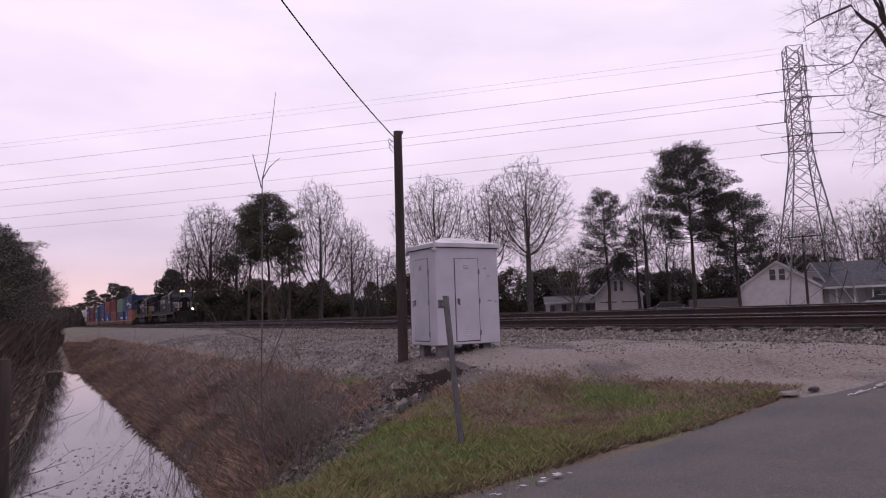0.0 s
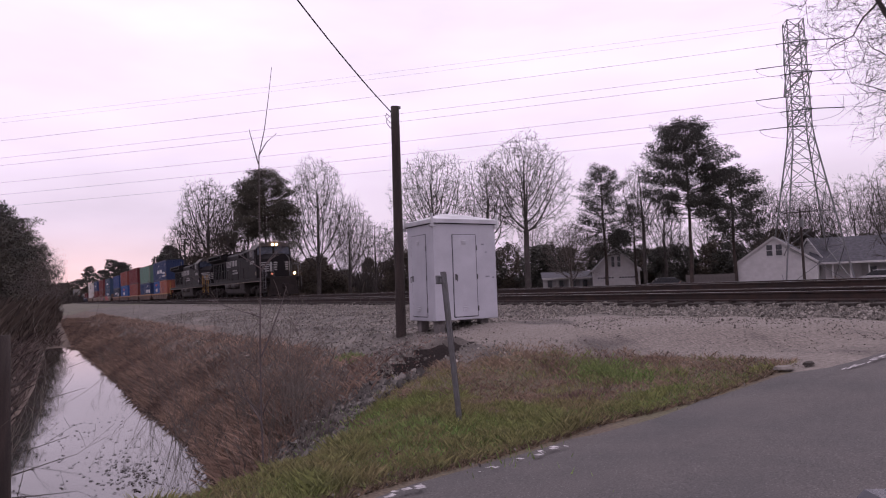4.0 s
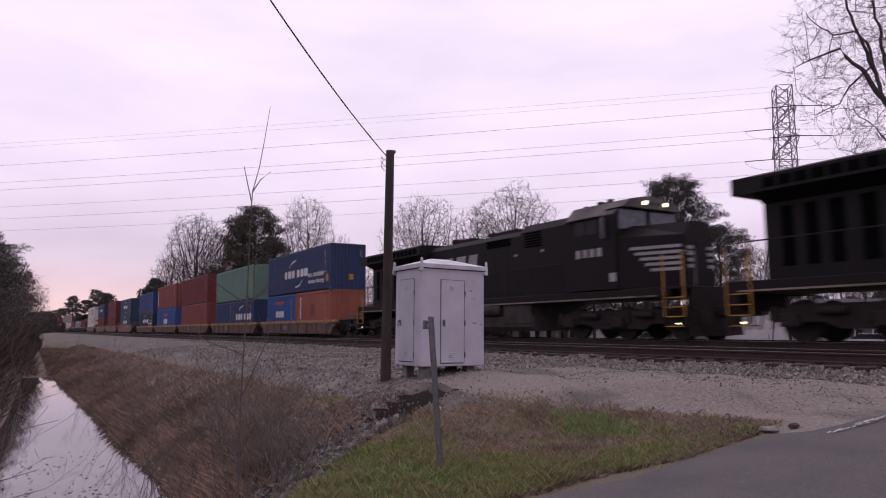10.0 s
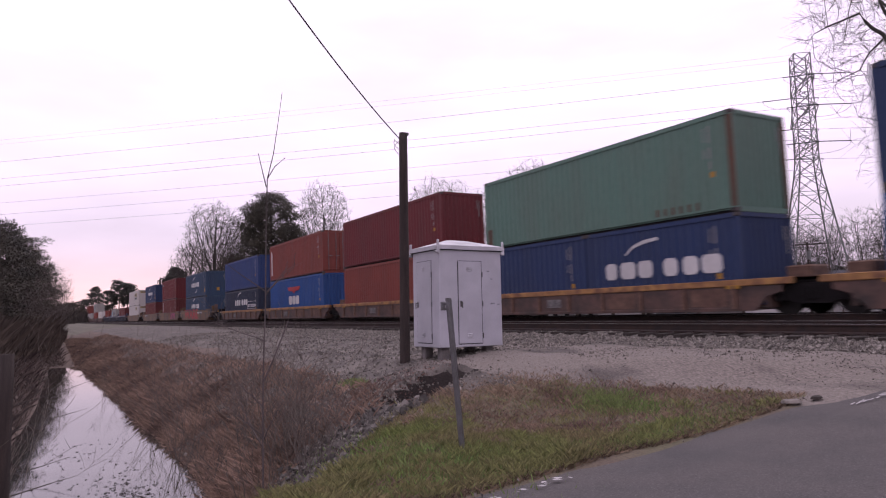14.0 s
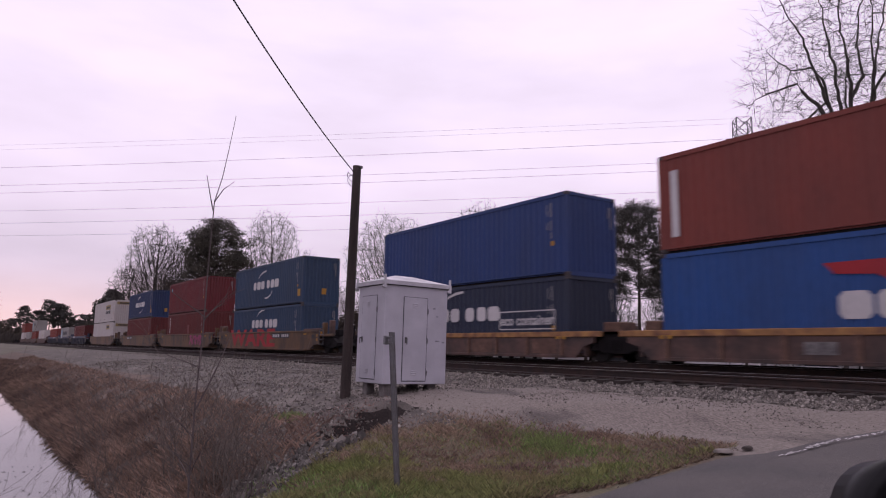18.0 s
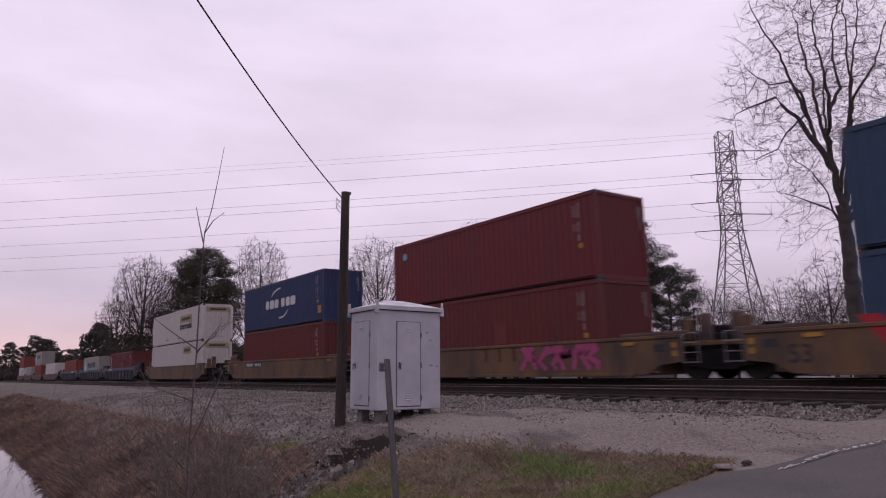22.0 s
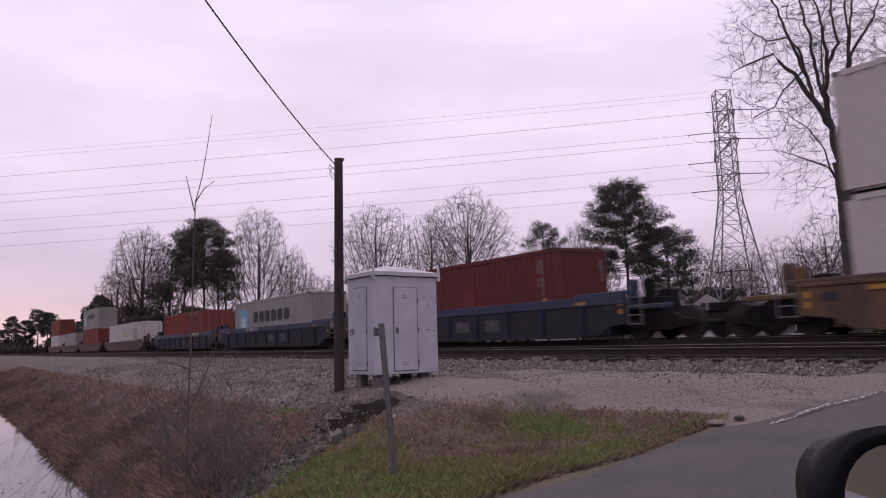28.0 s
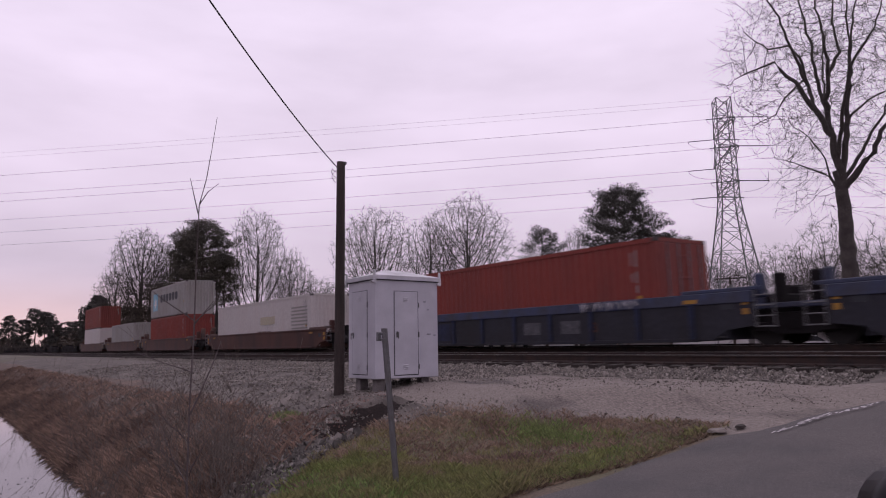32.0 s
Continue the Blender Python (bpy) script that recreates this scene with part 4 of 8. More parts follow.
def container(material, label, L=12.192, H=2.896, logo="", door=False, ribs=0.30):
    c = thing("shipping_container", Matrix(), label, "container", "containers on the train")
    ms = container_meshes(L, H, material, ribs)
    for me in ms[:7]:
        if door and me == ms[2]:
            continue
        part(me.name.split(".")[0], me, None, c)
    for sx in (-1, 1):
        for sy in (-1, 1):
            for z in (0.059, H - 0.057):
                o = part("corner_casting", ms[7], None, c)
                o.matrix_basis = pose(sx * (L / 2 - 0.087), sy * (1.219 - 0.079), z)
    if door:
        doors(c, L, H, material)
    if logo != "plain":
        shipping_marks(c, L, H)
    if logo == "navy":
        mark_navy(c, L, 0.0, 1.53)
        plate(c, "yellow_label", MARKY, L / 2 - 0.50, 0.70, 0.40, 0.42, L)
        plate(c, "yellow_label", MARKY, 0.2, 0.80, 0.3, 0.36, L, "end")
    elif logo == "navy_low":
        mark_navy(c, L, 0.1, 1.22, False)
    elif logo == "navy_eco":
        mark_navy(c, L, -0.05, 1.36)
        lettering("eco container", 0.50, MARK, c, pose(3.72, -1.217, 1.12, 90, 0, 0), "eco_words", 0.010)
        lettering("bamboo flooring", 0.40, MARK, c, pose(3.72, -1.217, 0.66, 90, 0, 0), "eco_words", 0.008)
        plate(c, "yellow_label", MARKY, L / 2 - 0.50, 0.75, 0.4, 0.42, L)
        plate(c, "yellow_label", MARKY, 0.2, 0.80, 0.3, 0.36, L, "end")
    elif logo == "navy_eco2":
        mark_navy(c, L, 0.2, 1.43, False)
        lettering("eco container", 0.50, MARK, c, pose(4.0, -1.217, 1.12, 90, 0, 0), "eco_words", 0.010)
        for zz in (1.46, 0.82):
            plate(c, "frame_line", MARK, 4.0, zz, 2.9, 0.04, L)
        for xx in (2.55, 5.45):
            plate(c, "frame_line", MARK, xx, 1.14, 0.04, 0.64, L)
    elif logo == "wing":
        k = 1.0 if L > 7 else 0.72
        x0 = -0.1 if L > 7 else -0.2
        glyph_blocks(c, MARK, x0, 1.22, 2.45 * k, 0.66 * k + 0.05, 3, L, 0.10)
        bm = B()
        pts = [(-1.48, 0.25), (1.48, 0.25), (1.22, -0.02), (0.35, -0.08), (0.0, -0.25), (-0.35, -0.08), (-1.22, -0.02)]
        bm_prism(bm, [(x0 + p * k, 1.97 + q * k) for p, q in pts], "y", -1.223, -1.216)
        part("logo_wing", bm, MARKR, c, "red wing-shaped logo")
    elif logo in ("stack", "stack_mid"):
        for k in range(6):
            plate(c, "logo_block", MARK, -L / 2 + (0.9 if L > 7 else 0.95), min(H - 0.42, 2.45) - k * 0.245, 0.20, 0.19, L)
        plate(c, "data_panel", paint("darker_red", (0.13, 0.03, 0.03)), 0.1 if L < 7 else 1.2, 1.4, 0.6, 0.75, L)
    elif logo == "spot":
        bm = B()
        bm_cyl(bm, (-L / 2 + 0.9, -1.223, H - 0.6), (-L / 2 + 0.9, -1.216, H - 0.6), 0.16, n=14)
        part("round_label", bm, MARKB, c, "round sky-blue label")
    elif logo == "vents":
        for k in range(7):
            plate(c, "vent_bar", LGREY, 6.4, 1.0 + 0.2 * k, 2.2, 0.09, L)
        plate(c, "faded_mark", MARKFADE, 1.6, 1.6, 2.4, 0.5, L)
    elif logo == "rusty":
        rust = mat("container_rust", (0.10, 0.05, 0.032), 0.95, var=0.4, scale=2.0, second=(0.06, 0.06, 0.045), amount=0.6, bump=0.2, stretch=(3, 1, 0.4))
        part("rust_streak", bm_box(B(), L / 2 - 0.09, -1.2, H / 2, 0.185, 0.045, H - 0.3), rust, c, "rusted corner post")
        part("rust_streak", bm_box(B(), L / 2 - 0.02, 1.13, H / 2, 0.045, 0.185, H - 0.3), rust, c)
        part("rust_streak", bm_box(B(), -L / 2 + 0.3, -1.218, 0.5, 0.3, 0.006, 0.7), rust, c)
        for k in range(6):
            part("rust_streak", bm_box(B(), L / 2 - 1.3 - 0.3 * k, -1.216, 0.30, 0.10, 0.006, 0.22), rust, c)
    elif logo == "strip":
        plate(c, "white_strip", MARK, -L / 2 + 0.52, 1.42, 0.24, 1.95, L)
    elif logo == "star":
        plate(c, "logo_panel", MARKB, -4.33, 1.55, 1.68, 1.65, L, label="sky-blue logo panel")
        bm = B()
        pts = []
        for k in range(14):
            r = 0.66 if k % 2 == 0 else 0.27
            a = math.pi / 2 + k * math.pi / 7
            pts.append((-4.33 + r * math.cos(a), 1.42 + r * math.sin(a)))
        bm_prism(bm, pts, "y", -1.2235, -1.2165)
        part("logo_star", bm, MARK, c, "white seven-pointed star")
        glyph_blocks(c, MARKK, 0.45, 1.80, 6.1, 0.78, 6, L, 0.2)
    elif logo in ("panel", "small_panel"):
        up = logo == "panel"
        x0, z0 = (3.25, 2.05) if up else (4.0, 2.25)
        plate(c, "logo_panel", MUSTARD, x0, z0, 3.6 if up else 2.3, 0.62, L, label="yellow logo panel")
        plate(c, "logo_block", MARKK, x0, z0, 2.6 if up else 1.7, 0.24, L, y=-1.222)
        if up:
            lettering("Intermodal", 0.80, MARKK, c, pose(3.25, -1.217, 1.42, 90, 0, 0), "service_word", 0.014)
        plate(c, "logo_panel", MUSTARD, 0, H * 0.86, 1.9, 0.36, L, "end")
        plate(c, "logo_block", MARKK, 0, H * 0.86, 1.3, 0.14, L + 0.012, "end")
        for k in range(6):
            plate(c, "end_rib", CREAM, 0, 0.35 + k * 0.32, 2.1, 0.06, L + 0.05, "end")
        for xx in (-2.6, 1.2, 6.6):
            plate(c, "small_mark", MARKK, xx, 0.45, 0.5, 0.10, L)
    return c


def mark_navy(c, L, x, z, lower=True):
    """Two three-letter groups as plain white blocks, between two curved strokes."""
    for g in (-1, 1):
        for k in range(3):
            w = (0.56, 0.74, 0.66)[k] if g < 0 else (0.60, 0.62, 0.78)[k]
            cx = x + g * 1.24 + (k - 1) * 0.74
            glyph(c, MARK, cx, z, w * 0.9, 0.54)
    swoosh(c, [(x - 1.33, z + 0.52), (x - 1.0, z + 0.78), (x - 0.5, z + 0.93), (x + 0.05, z + 0.97)], 0.15)
    if lower:
        swoosh(c, [(x + 1.28, z - 0.46), (x + 0.95, z - 0.70), (x + 0.5, z - 0.83), (x - 0.05, z - 0.87)], 0.15)


def truck_meshes():
    if "truck" not in MESHES:
        fr = B()
        for sy in (-1, 1):
            y = sy * 1.0
            bm_prism(fr, [(-1.15, 0.40), (-0.75, 0.40), (-0.45, 0.28), (0.45, 0.28), (0.75, 0.40), (1.15, 0.40), (1.15, 0.56), (0.75, 0.62), (0.45, 0.80), (-0.45, 0.80), (-0.75, 0.62), (-1.15, 0.56)], "y", y - 0.09, y + 0.09)
            for sx in (-0.88, 0.88):
                bm_box(fr, sx, y - sy * -0.06, 0.46, 0.28, 0.2, 0.24, 0.03)
            for k in (-0.16, 0, 0.16):
                bm_cyl(fr, (k, y + sy * 0.1, 0.40), (k, y + sy * 0.1, 0.68), 0.055, n=8)
        bm_box(fr, 0, 0, 0.62, 0.4, 2.0, 0.28, 0.03)
        wh = B()
        for sy in (-1, 1):
            bm_cyl(wh, (0, sy * 0.69, 0), (0, sy * 0.82, 0), 0.455, n=24)
            bm_cyl(wh, (0, sy * 0.66, 0), (0, sy * 0.69, 0), 0.485, n=24)
            bm_cyl(wh, (0, sy * 0.82, 0), (0, sy * 0.86, 0), 0.16, n=16)
        bm_cyl(wh, (0, -1.0, 0), (0, 1.0, 0), 0.08, n=10)
        MESHES["truck"] = to_mesh("bogie", fr, CARDARK), to_mesh("wheelset", wh, WHEELM)
    return MESHES["truck"]


def bogie(parent, x):
    fr, wh = truck_meshes()
    t = part("bogie", fr, None, parent)
    t.matrix_basis = pose(x, 0, 0)
    for sx in (-0.88, 0.88):
        o = part("wheelset", wh, None, t)
        o.matrix_basis = pose(sx, 0, 0.455)


END = 0.85


def well_car(kind, length, truck_front, truck_back=True, extras=()):
    """One unit of an articulated well car; length between its bogie centres."""
    style = {"rib": (YELLOW, CARBROWN, 0.97, 0.18), "ochre": (CARYELLOW, CARYELLOW, 1.25, 0.10), "blue": (CARBLUE, CARSLATE, 1.39, 0.30), "red": (CARRED, CARRED, 1.15, 0.10), "dark": (CARDARK, CARDARK, 1.0, 0.1)}[kind]
    chord, side, top, ch = style
    label = {"rib": "grimy brown well wagon with a chipped yellow top chord", "ochre": "ochre-brown smooth-sided well wagon streaked with grime", "blue": "dark well wagon with a blue top chord and ribs", "red": "red-brown smooth-sided well wagon", "dark": "empty dark low well wagon"}[kind]
    c = thing("well_wagon", Matrix(), label, "wagon", "well wagons of the train")
    h = length / 2
    w = h - 1.75 if kind != "rib" else h - 1.15
    for sy in (-1, 1):
        y = sy * 1.33
        bm = B()
        if kind in ("ochre", "red", "blue"):
            out = [(-w + 0.3, 0.16), (w - 0.3, 0.16), (w + 0.15, 0.42), (w + END, 0.50), (w + END, top - ch), (-w - END, top - ch), (-w - END, 0.50), (-w - 0.15, 0.42)]
        else:
            out = [(-w + 0.3, 0.12), (w - 0.3, 0.12), (w + 0.1, 0.5), (w + 0.5, 0.62), (w + 0.5, top - ch), (-w - 0.5, top - ch), (-w - 0.5, 0.62), (-w - 0.1, 0.5)]
        bm_prism(bm, out, "y", y - 0.03, y + 0.03)
        part("side", bm, side, c)
        bm = B()
        bm_box(bm, 0, y, top - ch / 2, 2 * w + (2 * END if kind != "rib" else 1.6), 0.14, ch, 0.015)
        part("chord", bm, chord, c, "side chord with chipped paint")
        part("lower_chord", bm_box(B(), 0, y, 0.16, 2 * w - 1.5, 0.13, 0.1, 0.01), side, c)
        if kind in ("rib", "blue", "dark"):
            n = 9 if kind != "rib" else 8
            key = ("rib", kind, sy)
            if key not in MESHES:
                MESHES[key] = to_mesh("rib", bm_box(B(), 0, y + sy * 0.055, (top - ch + 0.2) / 2, 0.11 if kind != "blue" else 0.16, 0.09, top - ch - 0.16, 0.01), RIBRUST if kind == "rib" else RIBBLUE if kind == "blue" else side)
            for k in range(n):
                part("rib", MESHES[key], None, c).matrix_basis = pose(-w + 0.9 + (2 * w - 1.8) * k / (n - 1), 0, 0)
            if sy < 0 and kind != "dark":
                d = (2 * w - 1.8) / (n - 1)
                rnd = random.Random(round(length * 10) + len(extras))
                for k in rnd.sample(range(1, n - 1), 3):
                    m = rnd.choice((RIBRUST, RIBRUST, MARKWORN) if kind == "rib" else (RIBBLUE, RIBBLUE, MARKDULL))
                    ww = d * (0.45 if m in (MARKWORN, MARKDULL) else 0.72)
                    part("patch_panel", bm_box(B(), -w + 0.9 + d * (k + 0.5), y - 0.034, (top - ch + 0.2) / 2, ww, 0.012, (top - ch) * (0.38 if m in (MARKWORN, MARKDULL) else 0.62)), m, c, "repainted side panel")
    bm = B()
    bm_box(bm, 0, 0, 0.17, 2 * w - 1.0, 2.5, 0.08)
    for sx in (-1, 1):
        bm_box(bm, sx * (w + 0.05), 0, 0.55, 0.1, 2.6, 0.7)
    part("well_floor", bm, side, c)
    for sx in (-1, 1):
        bm = B()
        bm_box(bm, sx * (w + 0.9), 0, 0.88, 1.9, 1.9, 0.14)
        bm_box(bm, sx * (w + 0.9), 0, 0.75, 1.9, 0.5, 0.3)
        part("end_platform", bm, CARDARK, c, "grimy end platform over the bogie")
        if kind in ("ochre", "red", "blue"):
            part("brake_stand", bm_box(B(), sx * (h - 0.45), -0.75, 1.38, 0.26, 0.3, 0.85, 0.04), CARBROWN if kind != "blue" else CARDARK, c, "brake gear stand")
            part("brake_stand", bm_box(B(), sx * (h - 0.75), 0.5, 1.25, 0.5, 0.5, 0.55, 0.05), CARDARK, c)
            part("end_post", bm_box(B(), sx * (w + END + 0.05), -1.0, top + 0.12, 0.22, 0.28, 0.62, 0.04), chord, c, "short corner post")
            part("top_rail", bm_box(B(), sx * (w + END - 0.9), -1.31, top + 0.05, 2.3, 0.1, 0.1, 0.015), CARBROWN if kind != "blue" else CARBLUE, c)
            part("hose_rack", bm_box(B(), sx * (h - 0.2), -1.15, 0.98, 1.5, 0.12, 0.14, 0.02), chord, c)
            for sy in (-1, 1):
                x0 = sx * (w + END + 0.3)
                lad = part("ladder", bm_cyl(B(), (x0 - 0.24, sy * 1.34, 0.45), (x0 - 0.24, sy * 1.34, top), 0.018, n=6), GALV, c, "thin steel end ladder")
                part("rail", bm_cyl(B(), (x0 + 0.24, sy * 1.34, 0.45), (x0 + 0.24, sy * 1.34, top), 0.018, n=6), GALV, lad)
                for k in range(4):
                    part("rung", bm_cyl(B(), (x0 - 0.24, sy * 1.34, 0.48 + 0.26 * k), (x0 + 0.24, sy * 1.34, 0.48 + 0.26 * k), 0.016, n=6), GALV, lad)
            for z in (top - 0.28, top - 0.52):
                part("reflector", bm_box(B(), sx * (w + END - 0.2), -1.372, z, 0.15, 0.01, 0.15), MARKY, c, "yellow reflector patch")
            part("data_plate", bm_box(B(), sx * (w + END - 0.7), -1.370, top - 0.35, 0.36, 0.008, 0.2), MARKK, c)
    for sx in (-1, 1):
        for sy in (-1, 1) if kind == "dark" else ():
            ends = B()
            for k in range(3):
                bm_cyl(ends, (sx * (h - 0.25 - 0.55 * k), sy * 1.2, 0.95), (sx * (h - 0.25 - 0.55 * k), sy * 1.2, 1.55), 0.018, n=6)
            bm_cyl(ends, (sx * (h - 0.25), sy * 1.2, 1.53), (sx * (h - 1.35), sy * 1.2, 1.53), 0.018, n=6)
            part("handrail", ends, CARDARK if kind == "blue" else chord, c, "tubular end handrail")
        part("end_block", bm_box(B(), sx * (h - 0.8), 0.1, 1.12, 0.7, 0.9, 0.34, 0.04), CARDARK if kind != "rib" else RIBRUST, c, "brake gear on the end platform")
        part("reflector", bm_box(B(), sx * (w - 0.9), -1.41, top - 0.2, 0.42, 0.01, 0.1), MARKY, c, "yellow reflector patch")
    if truck_back:
        bogie(c, -h)
    if truck_front:
        bogie(c, h)
        part("coupler", bm_box(B(), h + 1.6, 0, 0.85, 1.3, 0.25, 0.28, 0.03), CARDARK, c, "coupler")
    y = -1.366
    if "ware" in extras:
        lettering("WARE", 1.55, paint("red_graffiti", (0.33, 0.022, 0.032)), c, pose(-1.8, y, 0.80, 90, 0, 0) @ Matrix.Diagonal((1.95, 1, 1, 1)), "graffiti", 0.045)
    if "pink" in extras:
        rnd = random.Random(3)
        for k in range(8):
            x, z = 2.6 + k * 0.47, 0.72
            pts = [(x + rnd.uniform(-0.24, 0.24), z + q) for q in (0.42, rnd.uniform(-0.1, 0.25), rnd.uniform(-0.3, 0.1), -0.38)]
            pts.insert(rnd.randrange(1, 3), (x + rnd.choice((-0.34, 0.36)), z + rnd.uniform(-0.2, 0.3)))
            for m, half, dy in ((MARKK, 0.17, 0.002), (PINK, 0.135, 0.004)):
                bm, rows = B(), []
                for i, (px, pz) in enumerate(pts):
                    a, b = pts[max(i - 1, 0)], pts[min(i + 1, len(pts) - 1)]
                    d = Vector((b[0] - a[0], b[1] - a[1])).normalized() * half * (1.25 - 0.12 * i)
                    rows.append((bm.verts.new((px - d.y, y - dy - 0.0005 * k, pz + d.x)), bm.verts.new((px + d.y, y - dy - 0.0005 * k, pz - d.x))))
                for (a, b), (e, f) in zip(rows, rows[1:]):
                    bm.faces.new((a, b, f, e))
                part("graffiti", bm, m, c, "pink sprayed graffiti with dark outlines")
    if "number" in extras:
        bm = B()
        x0 = extras["number"]
        bm_box(bm, x0, y, 0.98, 2.8, 0.008, 0.30)
        part("number_panel", bm, MARKK, c, "black number panel")
        for k in range(9):
            if k != 4:
                part("number_bar", bm_box(B(), x0 - 1.16 + k * 0.29, y - 0.006, 0.98, 0.17, 0.006, 0.18), MARK, c)
    if "53" in extras:
        lettering("53", 0.62 if kind == "ochre" else 0.42, MARKK if kind == "ochre" else CARRED, c, pose(extras["53"], y - (0.0 if kind == "ochre" else 0.01), 0.60, 90, 0, 0), "size_number", 0.01)
    if "owner" in extras:
        for k, (ww, hh) in enumerate(((0.6, 0.1), (0.6, 0.1), (0.5, 0.1))):
            part("owner_mark", bm_box(B(), extras["owner"] + 0.2 + k * 0.78, y, 1.16, ww, 0.008, hh), CARRED, c, "faded red owner mark")
            part("owner_mark", bm_box(B(), extras["owner"] + 0.2 + k * 0.78, y, 0.90, 0.15, 0.008, 0.5), CARRED, c)
    if "tag" in extras:
        rnd = random.Random(8)
        x0 = extras["tag"]
        for k in range(9):
            x = x0 + k * 0.25
            z = 1.24 + rnd.uniform(-0.03, 0.03)
            pts = [Vector((x + rnd.uniform(-0.1, 0.1), y - 0.078, z + q + rnd.uniform(-0.03, 0.03))) for q in (0.13, -0.12, 0.1, -0.05, 0.12)]
            V, F = [], []
            tubes(V, F, [q + Vector((0.05 * i, 0, 0)) for i, q in enumerate(pts)], [0.014] * 5, 4)
            raw("graffiti", V, F, MARK, c)["label"] = "white sprayed scrawl"
    return c


BASE = 0.26


def consist():
    def load(s, *cs):
        z = BASE
        for c in cs:
            c.matrix_basis = pose(0, 0, z)
            rolling(c, s)
            z += c["height"] + 0.012

    def box(material, label, H=2.896, **k):
        c = container(material, label, H=H, **k)
        c["height"] = H
        return c

    def pair(s, a, b):
        """Two short containers end to end, one pair to a well."""
        for c, dx in ((a, -3.06), (b, 3.06)):
            c.matrix_basis = pose(dx, 0, BASE)
            rolling(c, s)

    lo = 2.591
    # five-unit wagon
    A = [-154.28, -170.17, -186.07, -201.97, -217.9]
    for i, s in enumerate(A):
        rolling(well_car("rib", 15.9, i == 0), s)
    pair(A[0], box(BLUE, "blue twenty-foot container with a red wing logo", lo, L=6.058, logo="wing"), box(SALMON, "faded salmon-red twenty-foot container with stacked white letter marks", lo, L=6.058, logo="stack"))
    up = box(NAVY, "navy forty-foot container with a white logo and eco lettering", logo="navy_eco")
    up.matrix_basis = pose(0, 0, BASE + lo + 0.012)
    rolling(up, A[0])
    pair(A[1], box(NAVY, "plain navy twenty-foot steel container", lo, L=6.058, logo="marks"), box(NAVY, "navy twenty-foot container with a white word mark", lo, L=6.058, logo="navy_low"))
    up = box(GREENC, "faded sea-green forty-foot container with rust streaks", logo="rusty")
    up.matrix_basis = pose(0, 0, BASE + lo + 0.012)
    rolling(up, A[1])
    load(A[2], box(BROWNRED, "brown-red lower forty-foot container", logo="marks"), box(MAROON, "maroon upper forty-foot container", logo="marks"))
    load(A[3], box(BLUE, "blue forty-foot container with a red wing logo", logo="wing"), box(BROWNRED, "brown-red forty-foot container with doors leading", logo="strip", door=True))
    load(A[4], box(DARKNAVY, "dark navy forty-foot container with eco lettering", lo, logo="navy_eco2"), box(ROYAL, "plain blue forty-foot container", logo="marks"))
    # three-unit wagon
    C3 = [-239.74, -259.4, -278.95]
    ex = ({"ware": 1, "number": 3.36, "53": -7.5}, {"pink": 1, "owner": 0.3, "53": -7.4}, {"number": -3.8, "53": -7.86})
    for i, s in enumerate(C3):
        rolling(well_car("ochre", 19.6, i == 0, True, ex[i]), s)
    load(C3[0], box(TEAL, "slate-blue lower container with a white block logo", lo, logo="navy"), box(TEAL, "slate-blue upper container with a white block logo", logo="navy"))
    load(C3[1], box(DEEPRED, "brown-red lower container with stacked letter marks", logo="stack"), box(MAROON, "dull red upper container with a small blue label", logo="spot"))
    load(C3[2], box(DEEPRED, "brown-red lower forty-foot container", logo="marks"), box(NAVY, "navy upper container with a white block logo", logo="navy"))
    # single wagon with two long white boxes
    rolling(well_car("ochre", 20.4, True), -302.7)
    load(-302.7, box(CREAM, "long white domestic container with a yellow logo panel", L=16.15, logo="small_panel", ribs=0.4), box(CREAM, "long white upper container lettered for intermodal service", L=16.15, logo="panel", ribs=0.4))
    # blue three-unit wagon, single loads
    D3 = [-326.0, -345.6, -365.2]
    for i, s in enumerate(D3):
        rolling(well_car("blue", 19.6, i == 0, True, {"tag": (-5.3, -3.3, 3.2)[i], "53": 3.64}), s)
    load(D3[0], box(DEEPRED, "brown-red single container with stacked letter marks", logo="stack"))
    load(D3[1], box(LGREY, "grey container with a sky-blue star panel", logo="star"))
    load(D3[2], box(ORANGE, "orange-red container with doors leading", logo="marks", door=True))
    # tail wagons
    E5 = [-390.2, -412.9, -432.5, -452.5]
    for i, s in enumerate(E5):
        rolling(well_car("red", 22.0 if i == 0 else 19.8, i in (0, 1), True, {"owner": 0.5}), s)
    load(E5[0], box(CREAM, "long white single container with dark vents", L=16.15, logo="vents", ribs=0.4))
    load(E5[1], box(ORANGE, "orange-red lower forty-foot container", logo="marks"), box(LGREY, "grey upper container with dark block letters", logo="star"))
    load(E5[2], box(LGREY, "pale grey single forty-foot container", logo="marks"))
    load(E5[3], box(CREAM, "plain white lower forty-foot container", logo="marks"), box(BROWNRED, "plain red upper forty-foot container", logo="marks"))
    for i in range(8):
        rolling(well_car("dark", 19.8, i % 3 == 0), -473.5 - 20.0 * i)


